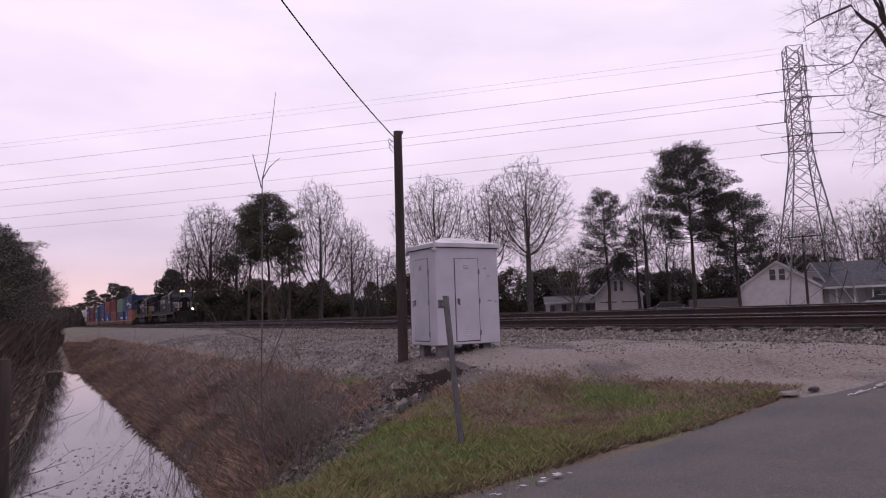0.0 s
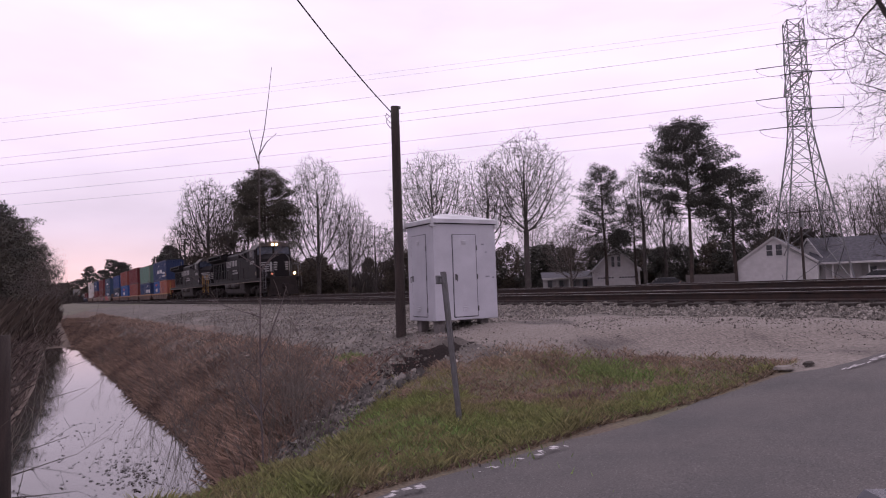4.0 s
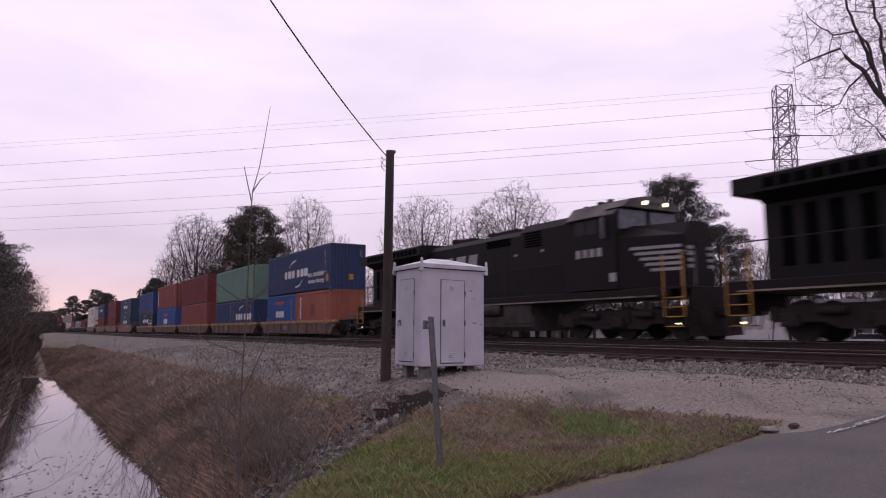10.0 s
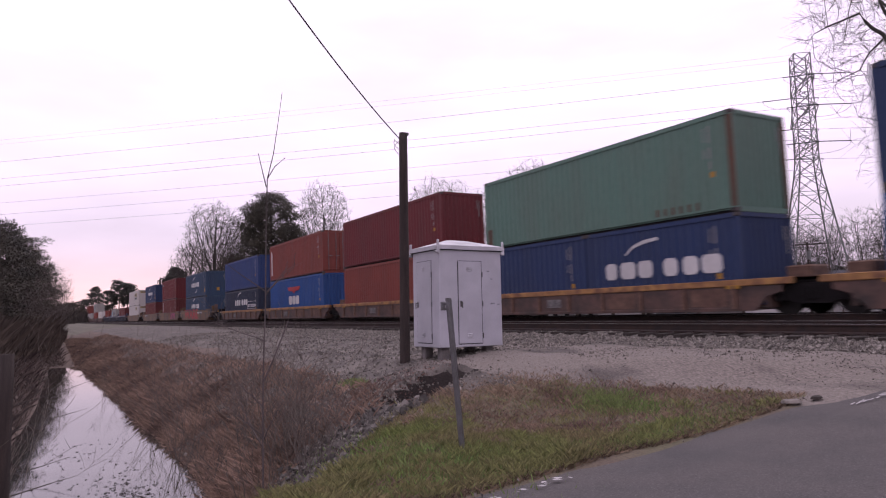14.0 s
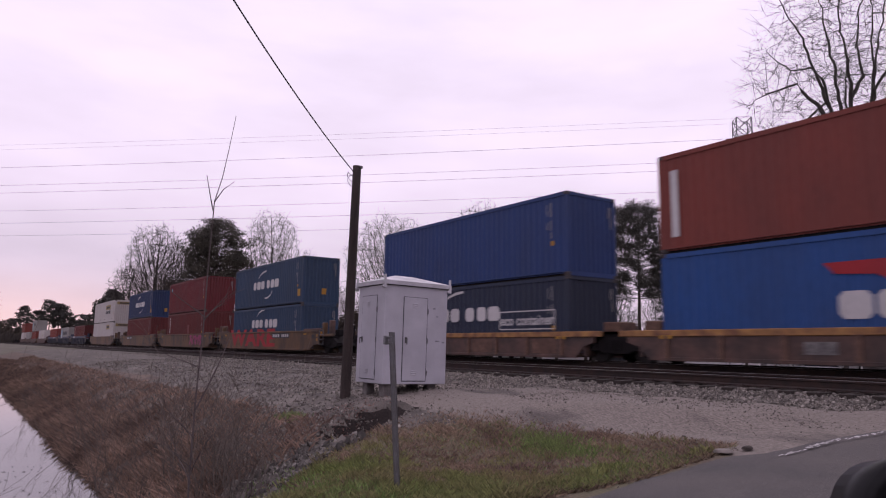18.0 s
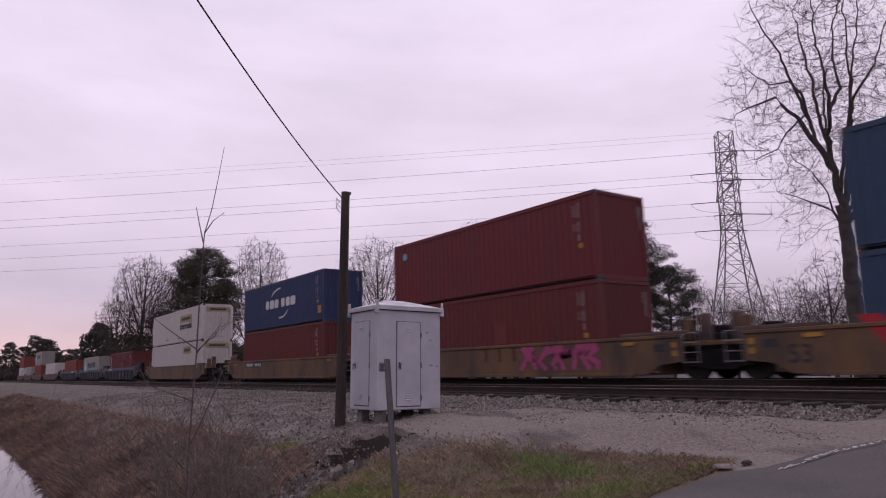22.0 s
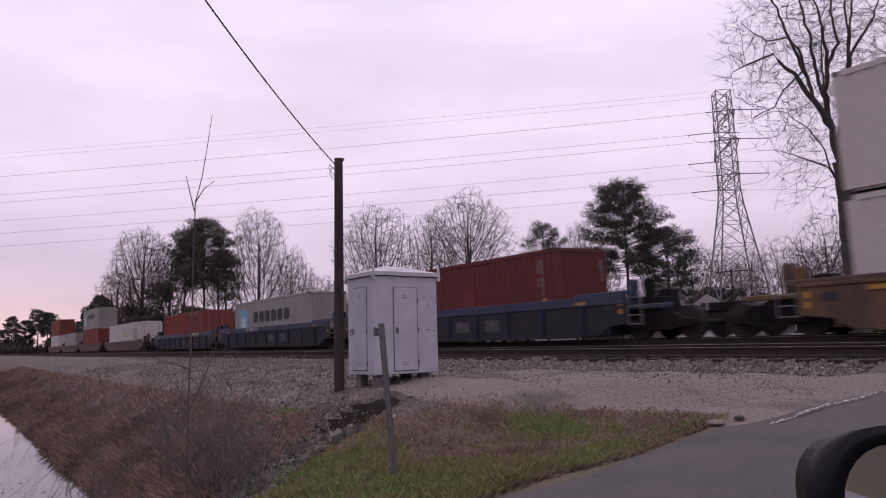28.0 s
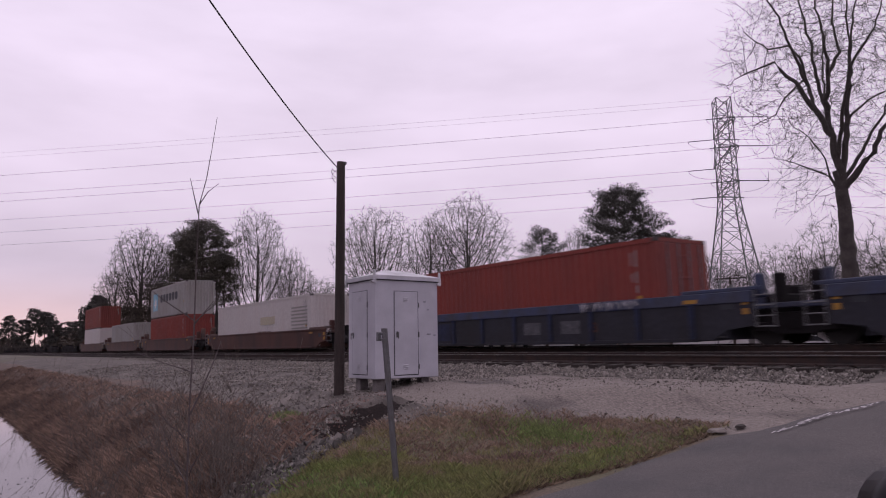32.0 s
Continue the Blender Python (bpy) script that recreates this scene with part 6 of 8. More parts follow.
def bare_tree(name, seed, height, m, label, low=0.35, wide=5.5, r=0.3, fork=0.25, n=1000, material=None, rise=0.15, lean=(0, 0), taper=0.0, tip=0.0125):
    """A leafless broadleaf: trunk, forking limbs, and a haze of twigs filling a rounded crown."""
    rnd = random.Random(seed)
    t = thing(name, m, label, "tree", "bare trees beyond the tracks")
    base, half = height * low, height * (1 - low) / 2
    goals = crown_points(seed, n, (lean[0] * height, lean[1] * height, base + half), (wide, wide, half), taper=taper)
    h0 = height * fork
    k = max(4, int((h0 + 0.4) / 0.6))
    roots, floor = [], []
    for i in range(k + 1):
        u = i / k
        roots.append(((lean[0] * h0 * u + rnd.gauss(0, 0.03), lean[1] * h0 * u + rnd.gauss(0, 0.03), -0.4 + (h0 + 0.4) * u), i - 1))
        floor.append(r * (1.15 - 0.3 * u) * (1.3 if i == 0 else 1))
    step = (wide * wide * half / n) ** (1 / 3) * 0.66
    pos, par = colonise(seed, roots, goals, step, height, step * 1.5, rise)
    TV, TF, V, F = branch_mesh(seed, pos, par, tip, 2.1, floor, 6, step * 2.6, len(roots))
    raw("trunk", TV, TF, material or BARK, t, True)
    raw("branch_crown", V, F, material or BARK, t, True)
    return t


def clump(rnd, V, F, c, size, n, leaf, flat=0.7):
    for _ in range(n):
        d = Vector((rnd.gauss(0, 1), rnd.gauss(0, 1), rnd.gauss(0, 1))).normalized() * (size * 0.62 * rnd.random() ** 0.45)
        d.z *= flat
        p = c + d
        a = Vector((rnd.gauss(0, 1), rnd.gauss(0, 1), rnd.gauss(0, 0.7))).normalized()
        b = a.orthogonal().normalized()
        b = Matrix.Rotation(rnd.uniform(0, 6.28), 3, a) @ b
        s = leaf * rnd.uniform(0.6, 1.3)
        q = len(V)
        V += [p - a * s - b * s * 0.35, p + a * s, p - a * s * 0.6 + b * s * 0.5]
        F.append((q, q + 1, q + 2))


def pine(name, seed, height, m, label, bare=0.42, wide=5.0, leaf=0.10, limbs=85, density=34, shape="round", r=0.24, material=None, needle_m=1.45):
    """A pine: straight trunk, limbs spiralling up it, and dense needle tufts in layered plates along the limbs."""
    rnd = random.Random(seed)
    t = thing(name, m, label, "tree", "evergreen trees")
    V, F = [], []
    lean = (rnd.gauss(0, 0.012), rnd.gauss(0, 0.012))
    pts = [Vector((lean[0] * height * u + rnd.gauss(0, 0.04), lean[1] * height * u + rnd.gauss(0, 0.04), -0.4 + (height + 0.2) * u)) for u in np.linspace(0, 1, 10)]
    tubes(V, F, pts, [r * (1.1 - 0.95 * u) for u in np.linspace(0, 1, 10)], 8)
    raw("trunk", V, F, BARK_PINE, t, True)
    V, F, LV, LF = [], [], [], []
    turn = rnd.uniform(0, 6)
    for w in range(limbs):
        u = ((w + rnd.random()) / limbs) ** 0.92
        z = height * (bare + (0.985 - bare) * u)
        env = math.sin(math.pi * (0.20 + 0.76 * u)) ** 0.75 if shape == "round" else (1.05 - u) ** 0.8
        turn += 2.4 + rnd.gauss(0, 0.25)
        env *= 0.86 + 0.34 * noise.noise((math.cos(turn) * 1.2 + seed, math.sin(turn) * 1.2, u * 4.0))
        ln = max(0.5, wide * env * rnd.uniform(0.78, 1.1))
        d = Vector((math.cos(turn), math.sin(turn), rnd.uniform(-0.12, 0.18) + 0.45 * u))
        p0 = Vector((lean[0] * z, lean[1] * z, z))
        ps = [p0 + d * (ln * q) + Vector((0, 0, 0.10 * ln * q * q)) for q in (0, 0.5, 1)]
        tubes(V, F, ps, [0.065 * (1.15 - u), 0.035, 0.012], 4)
        for k in range(max(2, int(ln * 1.35))):
            q = 1.0 - 0.66 * (k + rnd.random() * 0.5) / max(2, ln * 1.35)
            side = d.cross(Vector((0, 0, 1))) * rnd.gauss(0, 0.16 * ln * q)
            c = p0 + d * (ln * q) + side + Vector((0, 0, 0.10 * ln * q * q + rnd.uniform(-0.1, 0.25)))
            clump(rnd, LV, LF, c, needle_m * rnd.uniform(0.75, 1.3), density, leaf * rnd.uniform(0.8, 1.2), 0.55)
    raw("limb_whorl", V, F, BARK_PINE, t, True)
    raw("crown", LV, LF, material or NEEDLE, t)
    return t


def broad_evergreen(name, seed, height, width, m, label, n=90, leaf=0.22, material=None, base=0.15, dense=40):
    """A dense evergreen or shrub mass: several stems and many leaf clumps with gaps."""
    rnd = random.Random(seed)
    t = thing(name, m, label, "tree", "evergreen trees")
    V, F, LV, LF = [], [], [], []
    for k in range(4):
        a = rnd.uniform(0, 6.28)
        ps = [Vector((0.1 * k * q, 0.1 * q, -0.3)) + Vector((math.cos(a) * width * 0.25 * q, math.sin(a) * width * 0.25 * q, height * 0.75 * q)) for q in (0, 0.35, 0.7, 1)]
        tubes(V, F, ps, [0.16, 0.12, 0.07, 0.02], 6)
    for k in range(n):
        u = rnd.random() ** 0.8
        z = height * (base + (1 - base) * u)
        rr = width * 0.5 * math.sin(math.pi * (0.22 + 0.70 * u)) * math.sqrt(rnd.random()) * rnd.uniform(0.75, 1.15)
        a = rnd.uniform(0, 6.28)
        clump(rnd, LV, LF, Vector((rr * math.cos(a), rr * math.sin(a), z)), rnd.uniform(0.8, 1.7) * width / 6, dense, leaf, 0.8)
    raw("trunk", V, F, BARK, t, True)
    raw("crown", LV, LF, material or LEAF_DARK, t)
    return t


def on_ground(x, y, rz=0, s=1.0):
    return pose(x, y, ground_z(x, y) - 0.1, 0, 0, rz) @ Matrix.Diagonal((s, s, s, 1))


def sight(az, dist):
    """A place at a bearing (degrees to the right of the look along the tracks) and distance from the road."""
    a = radians(180 - az)
    return dist * math.cos(a), dist * math.sin(a)


BIG_TRUNK = [(-0.35, -0.3), (-0.4, 3.13), (-0.46, 5.53), (-0.42, 7.07), (-0.46, 8.32)]
BIG_LEFT = [
    ([(-0.5, 7.8), (-0.6, 9.8), (-1.1, 11.0), (-1.6, 12.1), (-2.1, 12.7), (-2.5, 13.4), (-3.3, 13.2), (-4.2, 12.9)], 0.17, -1),
    ([(-1.1, 11.0), (-1.3, 12.3), (-1.6, 13.8), (-2.0, 14.5), (-2.8, 14.6), (-3.9, 15.9)], 0.1, 0.8),
    ([(-1.3, 12.3), (-1.7, 13.5), (-2.2, 15.5), (-2.8, 16.8), (-3.2, 18.1)], 0.09, -1.2),
    ([(-0.6, 9.8), (-0.7, 10.9), (-0.9, 12.2), (-1.1, 14.7), (-1.4, 16.9), (-1.6, 18.4)], 0.14, 1.4),
    ([(-0.7, 10.8), (-0.5, 12.4), (-0.5, 13.7), (-0.7, 15.6), (-0.7, 18.1)], 0.12, -1.5),
]
BIG_MIDDLE = [
    ([(-0.4, 12.4), (-0.0, 13.6), (-0.16, 15.2), (-0.07, 16.8), (0.4, 18.2)], 0.09, 1),
    ([(-0.4, 7.8), (0.06, 10.5), (0.15, 12.0), (0.5, 13.2), (1.4, 14.5), (2.0, 16.4)], 0.15, 0.6),
    ([(0.19, 11.7), (0.5, 14.2), (1.1, 17.2)], 0.08, -1),
    ([(0.06, 10.5), (0.8, 11.1), (2.0, 11.5)], 0.06, -0.5),
    ([(-0.4, 7.4), (0.8, 8.8), (1.4, 9.9), (1.9, 12.3), (2.4, 15.2)], 0.16, -1.2),
    ([(1.4, 9.9), (2.7, 12.1), (4.0, 13.9)], 0.08, 1.2),
]
BIG_LOW = [
    ([(-0.5, 7.0), (-0.8, 8.1), (-1.4, 8.5), (-2.2, 9.0)], 0.09, 0.4),
    ([(-0.8, 8.1), (-1.0, 9.2), (-1.6, 10.0)], 0.04, -0.6),
    ([(-1.9, 12.5), (-2.3, 11.9), (-2.7, 11.3), (-3.3, 11.1)], 0.045, 0.3),
    ([(-0.6, 8.8), (-0.8, 12.5), (-0.6, 16.1)], 0.1, 3.4),
    ([(-0.5, 8.6), (0.3, 12.2), (0.5, 16.3)], 0.1, -3.2),
    ([(-0.4, 7.8), (1.4, 10.9), (2.5, 13.6)], 0.09, 3),
]


def big_tree(m):
    """The large bare tree by the crossing: leaning trunk, rising limbs, and fine twigs along them."""
    rnd = random.Random(31)
    t = thing("bare_tree", m, "big bare tree with rising limbs beside the crossing", "tree", "bare trees beyond the tracks")
    a = radians(180 - 67.9)
    rt, dep = Vector((math.sin(a), -math.cos(a), 0)), Vector((math.cos(a), math.sin(a), 0))

    def guide(pts, depth):
        n = len(pts) - 1
        return [rt * p[0] + dep * (depth * (i / n)) + Vector((0, 0, p[1])) for i, p in enumerate(pts)]
    roots, floor = [], []

    def lay(line, radii, parent):
        for a, b, ra, rb in zip(line, line[1:], radii, radii[1:]):
            k = max(1, round((b - a).length / 0.35))
            for i in range(1, k + 1):
                roots.append((tuple(a.lerp(b, i / k) + Vector((rnd.gauss(0, 0.035), rnd.gauss(0, 0.035), 0))), parent))
                floor.append(ra + (rb - ra) * i / k)
                parent = len(roots) - 1
    ps = guide(BIG_TRUNK, 0.0)
    roots.append((tuple(ps[0]), -1))
    floor.append(0.5)
    lay(ps, [0.46, 0.34, 0.29, 0.26, 0.22], 0)
    stem = len(roots)
    for pts, r0, depth in BIG_LEFT + BIG_MIDDLE + BIG_LOW:
        ps = guide(pts, depth)
        k = min(range(len(roots)), key=lambda i: (Vector(roots[i][0]) - ps[0]).length)
        ps[0] = Vector(roots[k][0])
        n = len(ps)
        lay(ps, [r0 + (0.016 - r0) * (i / (n - 1)) ** 0.8 for i in range(n)], k)
    goals = np.vstack([crown_points(5, 5500, tuple(rt * -0.35 + Vector((0, 0, 13.6))), (4.35, 4.5, 6.2), -0.35, 0.6), crown_points(6, 140, tuple(rt * -0.4 + Vector((0, 0, 8.0))), (2.9, 2.9, 2.2), -0.2, 0.6)])
    pos, par = colonise(31, roots, goals, 0.27, 3.0, 0.40, 0.05, 60)
    TV, TF, V, F = branch_mesh(31, pos, par, 0.0068, 2.2, floor, 6, 0.6, stem)
    raw("trunk", TV, TF, BARK, t, True)
    raw("branch_crown", V, F, BARK, t, True)
    return t


# ---- houses, tower, woods ----
def house(name, m, w, l, eave, ridge, label, windows=(), garage=False, roof=None):
    """A gabled house: the gable end faces local -y, the ridge runs along y."""
    h = thing(name, m, label, "house", "houses beyond the tracks")
    t = 0.2
    bm = B()
    bm_prism(bm, [(-w / 2, -0.6), (w / 2, -0.6), (w / 2, eave), (0, ridge), (-w / 2, eave)], "y", -t, 0)
    bm_prism(bm, [(-w / 2, -0.6), (w / 2, -0.6), (w / 2, eave), (0, ridge), (-w / 2, eave)], "y", l, l + t)
    g = part("gable_wall", bm, WHITE_PAINT, h, "white lapboard gable wall")
    sid = B()
    k = 0
    while k * 0.2 < ridge:
        z = k * 0.2
        half = w / 2 if z < eave else w / 2 * (ridge - z) / (ridge - eave)
        if half > 0.2:
            bm_box(sid, 0, -t - 0.008, z + 0.1, 2 * half - 0.08, 0.014, 0.17)
        k += 1
    part("siding", sid, WHITE_PAINT, g)
    for sx in (-1, 1):
        part("side_wall", bm_box(B(), sx * (w / 2 - t / 2), l / 2, eave / 2 - 0.3, t, l, eave + 0.6), WHITE_PAINT, h)
        d = Vector((sx * w / 2, 0, eave - ridge))
        ang = math.atan2(eave - ridge, sx * w / 2)
        bm = B()
        n = d.length + 0.35
        bm_box(bm, 0, 0, 0, n, l + 0.9, 0.14)
        c = Vector((0, l / 2, ridge + 0.09)) + d.normalized() * (n / 2 - 0.02)
        bmesh.ops.transform(bm, matrix=Matrix.Translation(c) @ Matrix.Rotation(math.atan2(-d.z, d.x) if sx > 0 else -math.atan2(d.z, d.x), 4, "Y"), verts=bm.verts)
        r = part("roof", bm, roof or ROOF, h, "grey shingle roof slope")
        bm = B()
        bm_box(bm, 0, 0, 0, n, 0.06, 0.2)
        bmesh.ops.transform(bm, matrix=Matrix.Translation((c.x, -0.46, c.z - 0.03)) @ Matrix.Rotation(math.atan2(-d.z, d.x) if sx > 0 else -math.atan2(d.z, d.x), 4, "Y"), verts=bm.verts)
        part("barge_board", bm, WHITE_PAINT, r, "white barge board")
    for x, z, ww, hh in windows:
        wn = part("window", bm_box(B(), x, -t - 0.03, z, ww + 0.16, 0.05, hh + 0.16, 0.01), WHITE_PAINT, h, "white window frame")
        part("pane", bm_box(B(), x, -t - 0.06, z + hh / 4, ww, 0.02, hh / 2 - 0.05), GLASS_DARK, wn)
        part("pane", bm_box(B(), x, -t - 0.06, z - hh / 4, ww, 0.02, hh / 2 - 0.05), GLASS_DARK, wn)
    if garage:
        for sx in (-1, 1):
            d = part("garage_door", bm_box(B(), sx * w * 0.23, -t - 0.03, 1.0, w * 0.38, 0.05, 2.1, 0.01), WHITE_PAINT, h, "white panelled garage door")
            lights = B()
            for k in range(6):
                bm_box(lights, sx * w * 0.23 + (k - 2.5) * w * 0.06, -t - 0.06, 1.86, w * 0.042, 0.02, 0.18)
            part("door_lights", lights, GLASS_DARK, d, "row of small panes")
    return h


def porch(name, m, w, d, height, label, posts=5, roof_rise=1.4):
    p = thing(name, m, label, "porch")
    part("deck", bm_box(B(), 0, d / 2, 0.0, w, d, 0.9), CONCRETE, p)
    part("back_wall", bm_box(B(), 0, d, height / 2, w, 0.15, height + 0.9), WHITE_PAINT, p)
    for k in range(posts):
        x = -w / 2 + 0.15 + (w - 0.3) * k / (posts - 1)
        part("post", bm_box(B(), x, 0.12, height / 2 + 0.4, 0.16, 0.16, height - 0.7), WHITE_PAINT, p, "white porch post")
    for k in range(posts - 1):
        x = -w / 2 + 0.15 + (w - 0.3) * (k + 0.5) / (posts - 1)
        part("porch_window", bm_box(B(), x, d - 0.1, height * 0.55, w / posts * 0.45, 0.05, 1.3), GLASS_DARK, p)
    bm = B()
    bm_prism(bm, [(-0.35, height), (d + 0.1, height + roof_rise), (d + 0.1, height + roof_rise + 0.12), (-0.35, height + 0.14)], "x", -w / 2 - 0.3, w / 2 + 0.3)
    part("roof", bm, ROOF, p, "grey shingle porch roof")
    part("fascia", bm_box(B(), 0, -0.37, height + 0.03, w + 0.6, 0.04, 0.22), WHITE_PAINT, p)
    return p


def facing(x, y, extra=0.0, z=0.3):
    """A pose whose -y side looks towards the road."""
    return pose(x, y, z, 0, 0, math.degrees(math.atan2(y, x)) - 90 + extra)


def build_houses():
    x, y = sight(45.4, 101)
    house("garage_house", facing(x, y, 4), 6.6, 9, 2.9, 6.1, "white gabled garage with two narrow upper windows", ((-0.42, 4.15, 0.42, 1.5), (0.42, 4.15, 0.42, 1.5)), True)
    x, y = sight(41.6, 103)
    porch("side_porch", facing(x, y, 4), 7.5, 4.5, 2.0, "low white-posted open porch beside the garage", 5, 1.0)
    x, y = sight(57.2, 88)
    house("gabled_house", facing(x, y, -6), 8.4, 9, 2.8, 5.7, "white gabled house with a paired upper window", ((-0.5, 4.25, 0.62, 1.3), (0.5, 4.25, 0.62, 1.3)))
    x, y = sight(59.6, 94)
    house("house_wing", facing(x, y, -40), 4.2, 7, 2.9, 5.6, "white wing with a small gable joined to the gabled house")
    x, y = sight(63.8, 92)
    porch("long_porch_house", facing(x, y, 6), 13, 5.5, 2.5, "long low house with a grey roof and white porch posts", 8, 3.2)


def build_far_house():
    """The low house among the trees far behind the tracks."""
    x, y = sight(24.9, 150)
    h = thing("far_house", facing(x, y, 0, -0.9), "low weathered house with a small white gable and a chimney", "house", "houses beyond the tracks")
    wall = mat("dull_siding", (0.17, 0.155, 0.15), 0.9, var=0.15, scale=1.0)
    part("wall", bm_box(B(), 0, 3, 1.0, 12.4, 6, 2.6), wall, h)
    for sy in (-1, 1):
        part("roof", bm_prism(B(), [(3 + sy * 3.4, 2.2), (3, 4.3), (3, 4.45), (3 + sy * 3.5, 2.3)], "x", -6.5, 6.5), ROOF, h, "dark shingle roof slope")
    part("gable", bm_prism(B(), [(-1.6, 1.4), (2.4, 1.4), (0.4, 3.5)], "y", -1.6, -1.4), wall, h)
    for sx in (-1, 1):
        a = 0.4 + sx * 2.3
        part("gable_trim", bm_prism(B(), [(0.4, 3.5), (a, 1.3), (a + sx * 0.12, 1.45), (0.4, 3.8)], "y", -1.75, 0.4), WHITE_PAINT, h, "white gable edge")
        part("post", bm_box(B(), 0.4 + sx * 1.8, -1.5, 0.4, 0.16, 0.16, 2.2), WHITE_PAINT, h)
    part("chimney", bm_box(B(), -0.6, 2.0, 4.0, 0.8, 0.8, 1.8, 0.03), WHITE_PAINT, h, "pale chimney")
    for xx in (3.6, 5.0):
        w = part("window", bm_box(B(), xx, -0.03, 1.1, 1.0, 0.06, 1.2), WHITE_PAINT, h)
        part("pane", bm_box(B(), xx, -0.08, 1.1, 0.8, 0.03, 1.0), GLASS_DARK, w)
    part("door", bm_box(B(), 0.4, -0.03, 0.7, 1.0, 0.06, 2.0), GLASS_DARK, h)


def build_tower():
    base, H = Vector((-45.8, 77.6, 0.2)), 31.6
    t = thing("transmission_tower", pose(*base, 0, 0, -42.7), "grey lattice steel transmission tower with six crossarms", "pylon")
    V, F = [], []

    def bar(a, b, r):
        tubes(V, F, [Vector(a), Vector(b)], [r, r], 4)
    def half(z):
        return 3.6 + (1.05 - 3.6) * min(1, z / 18.0) if z < 18 else 1.05 - 0.15 * (z - 18) / 13.6
    zs = [0, 4.6, 8.6, 12, 14.8, 17, 18.8, 20.4, 22, 23.6, 25.2, 26.8, 28.4, 30, 31.6]
    for sx in (-1, 1):
        for sy in (-1, 1):
            V, F = [], []
            tubes(V, F, [Vector((sx * half(a), sy * half(a), a)) for a in zs], [0.10 if a < 18 else 0.07 for a in zs], 4)
            raw("leg", V, F, GALV, t)
    V, F = [], []
    for a, b in zip(zs, zs[1:]):
        p, q = half(a), half(b)
        for (x0, y0), (x1, y1) in (((-1, -1), (1, -1)), ((1, -1), (1, 1)), ((1, 1), (-1, 1)), ((-1, 1), (-1, -1))):
            bar((x0 * p, y0 * p, a), (x1 * q, y1 * q, b), 0.045)
            bar((x1 * p, y1 * p, a), (x0 * q, y0 * q, b), 0.045)
            bar((x0 * q, y0 * q, b), (x1 * q, y1 * q, b), 0.04)
    raw("lattice", V, F, GALV, t)
    arms = []
    for z, ln in ((19.6, 4.6), (23.6, 5.4), (27.4, 4.6)):
        for s in (-1, 1):
            tip = Vector((s * ln, 0, z + 0.3))
            for sy in (-1, 1):
                for a, b, rr in (((s * 0.9, sy * 0.9, z), tip, 0.06), ((s * 0.9, sy * 0.9, z + 1.9), tip, 0.06), ((s * (0.9 + (ln - 0.9) * 0.5), sy * 0.45, z + 0.15), (s * 0.9, sy * 0.9, z + 1.9), 0.045)):
                    V, F = [], []
                    bar(a, b, rr)
                    raw("crossarm_bar", V, F, GALV, t)
            arms.append(tip)
    # conductors to both sides, with string insulators at the arm tips
    m = t.matrix_basis
    along = Vector((76.2, 82.6, 0)).normalized()
    inv = m.inverted()
    for tip in arms + [Vector((-1.0, 0, 31.4)), Vector((1.0, 0, 31.4))]:
        w = m @ tip
        top = tip.z > 31
        for sgn in (-1, 1):
            a = w + along * (sgn * (0.2 if top else 3.3)) - Vector((0, 0, 0.0 if top else 0.15))
            if not top:
                part("insulator", bm_cyl(B(), inv @ w, inv @ a, 0.055, n=8), GAP, t, "dark insulator string")
            far = w + along * (sgn * 330) + Vector((0, 0, -1.0))
            pts = []
            for u in np.linspace(0, 1, 40):
                p = a.lerp(far, u)
                pts.append(p - Vector((0, 0, (3.0 if not top else 2.2) * 4 * u * (1 - u))))
            V, F = [], []
            tubes(V, F, pts, [0.022 if not top else 0.012] * 40, 4)
            tagged(raw("power_line", V, F, WIRE_FAR), "sagging high-voltage conductor on the lattice tower", "cable", "conductors of the tower")
        if not top:
            V, F = [], []
            pts = [w + along * (3.3 * math.cos(a)) - Vector((0, 0, 1.3 * math.sin(a) + 0.1)) for a in np.linspace(0, math.pi, 11)]
            tubes(V, F, pts, [0.025] * 11, 4)
            tagged(raw("jumper_cable", V, F, WIRE_FAR), "slack jumper loop below a crossarm", "cable", "conductors of the tower")


def far_car(m, label, paint_m, ln=4.5):
    """A parked car seen far off."""
    c = thing("parked_car", m, label, "car", "cars parked beyond the tracks")
    bm = B()
    bm_prism(bm, [(-ln / 2, 0.35), (ln / 2, 0.35), (ln / 2, 0.75), (ln * 0.28, 0.92), (-ln * 0.42, 0.95), (-ln / 2, 0.85)], "y", -0.88, 0.88)
    part("body", bm, paint_m, c)
    bm = B()
    bm_prism(bm, [(-ln * 0.40, 0.94), (ln * 0.26, 0.92), (ln * 0.10, 1.38), (-ln * 0.26, 1.42)], "y", -0.78, 0.78)
    part("window_band", bm, GLASS_DARK, c, "dark car windows")
    part("roof", bm_box(B(), -ln * 0.08, 0, 1.42, ln * 0.36, 1.5, 0.05, 0.02), paint_m, c)
    for sx in (-0.31, 0.31):
        for sy in (-0.8, 0.8):
            part("wheel", bm_cyl(B(), (sx * ln, sy - 0.1, 0.32), (sx * ln, sy + 0.1, 0.32), 0.32, n=14), GAP, c)


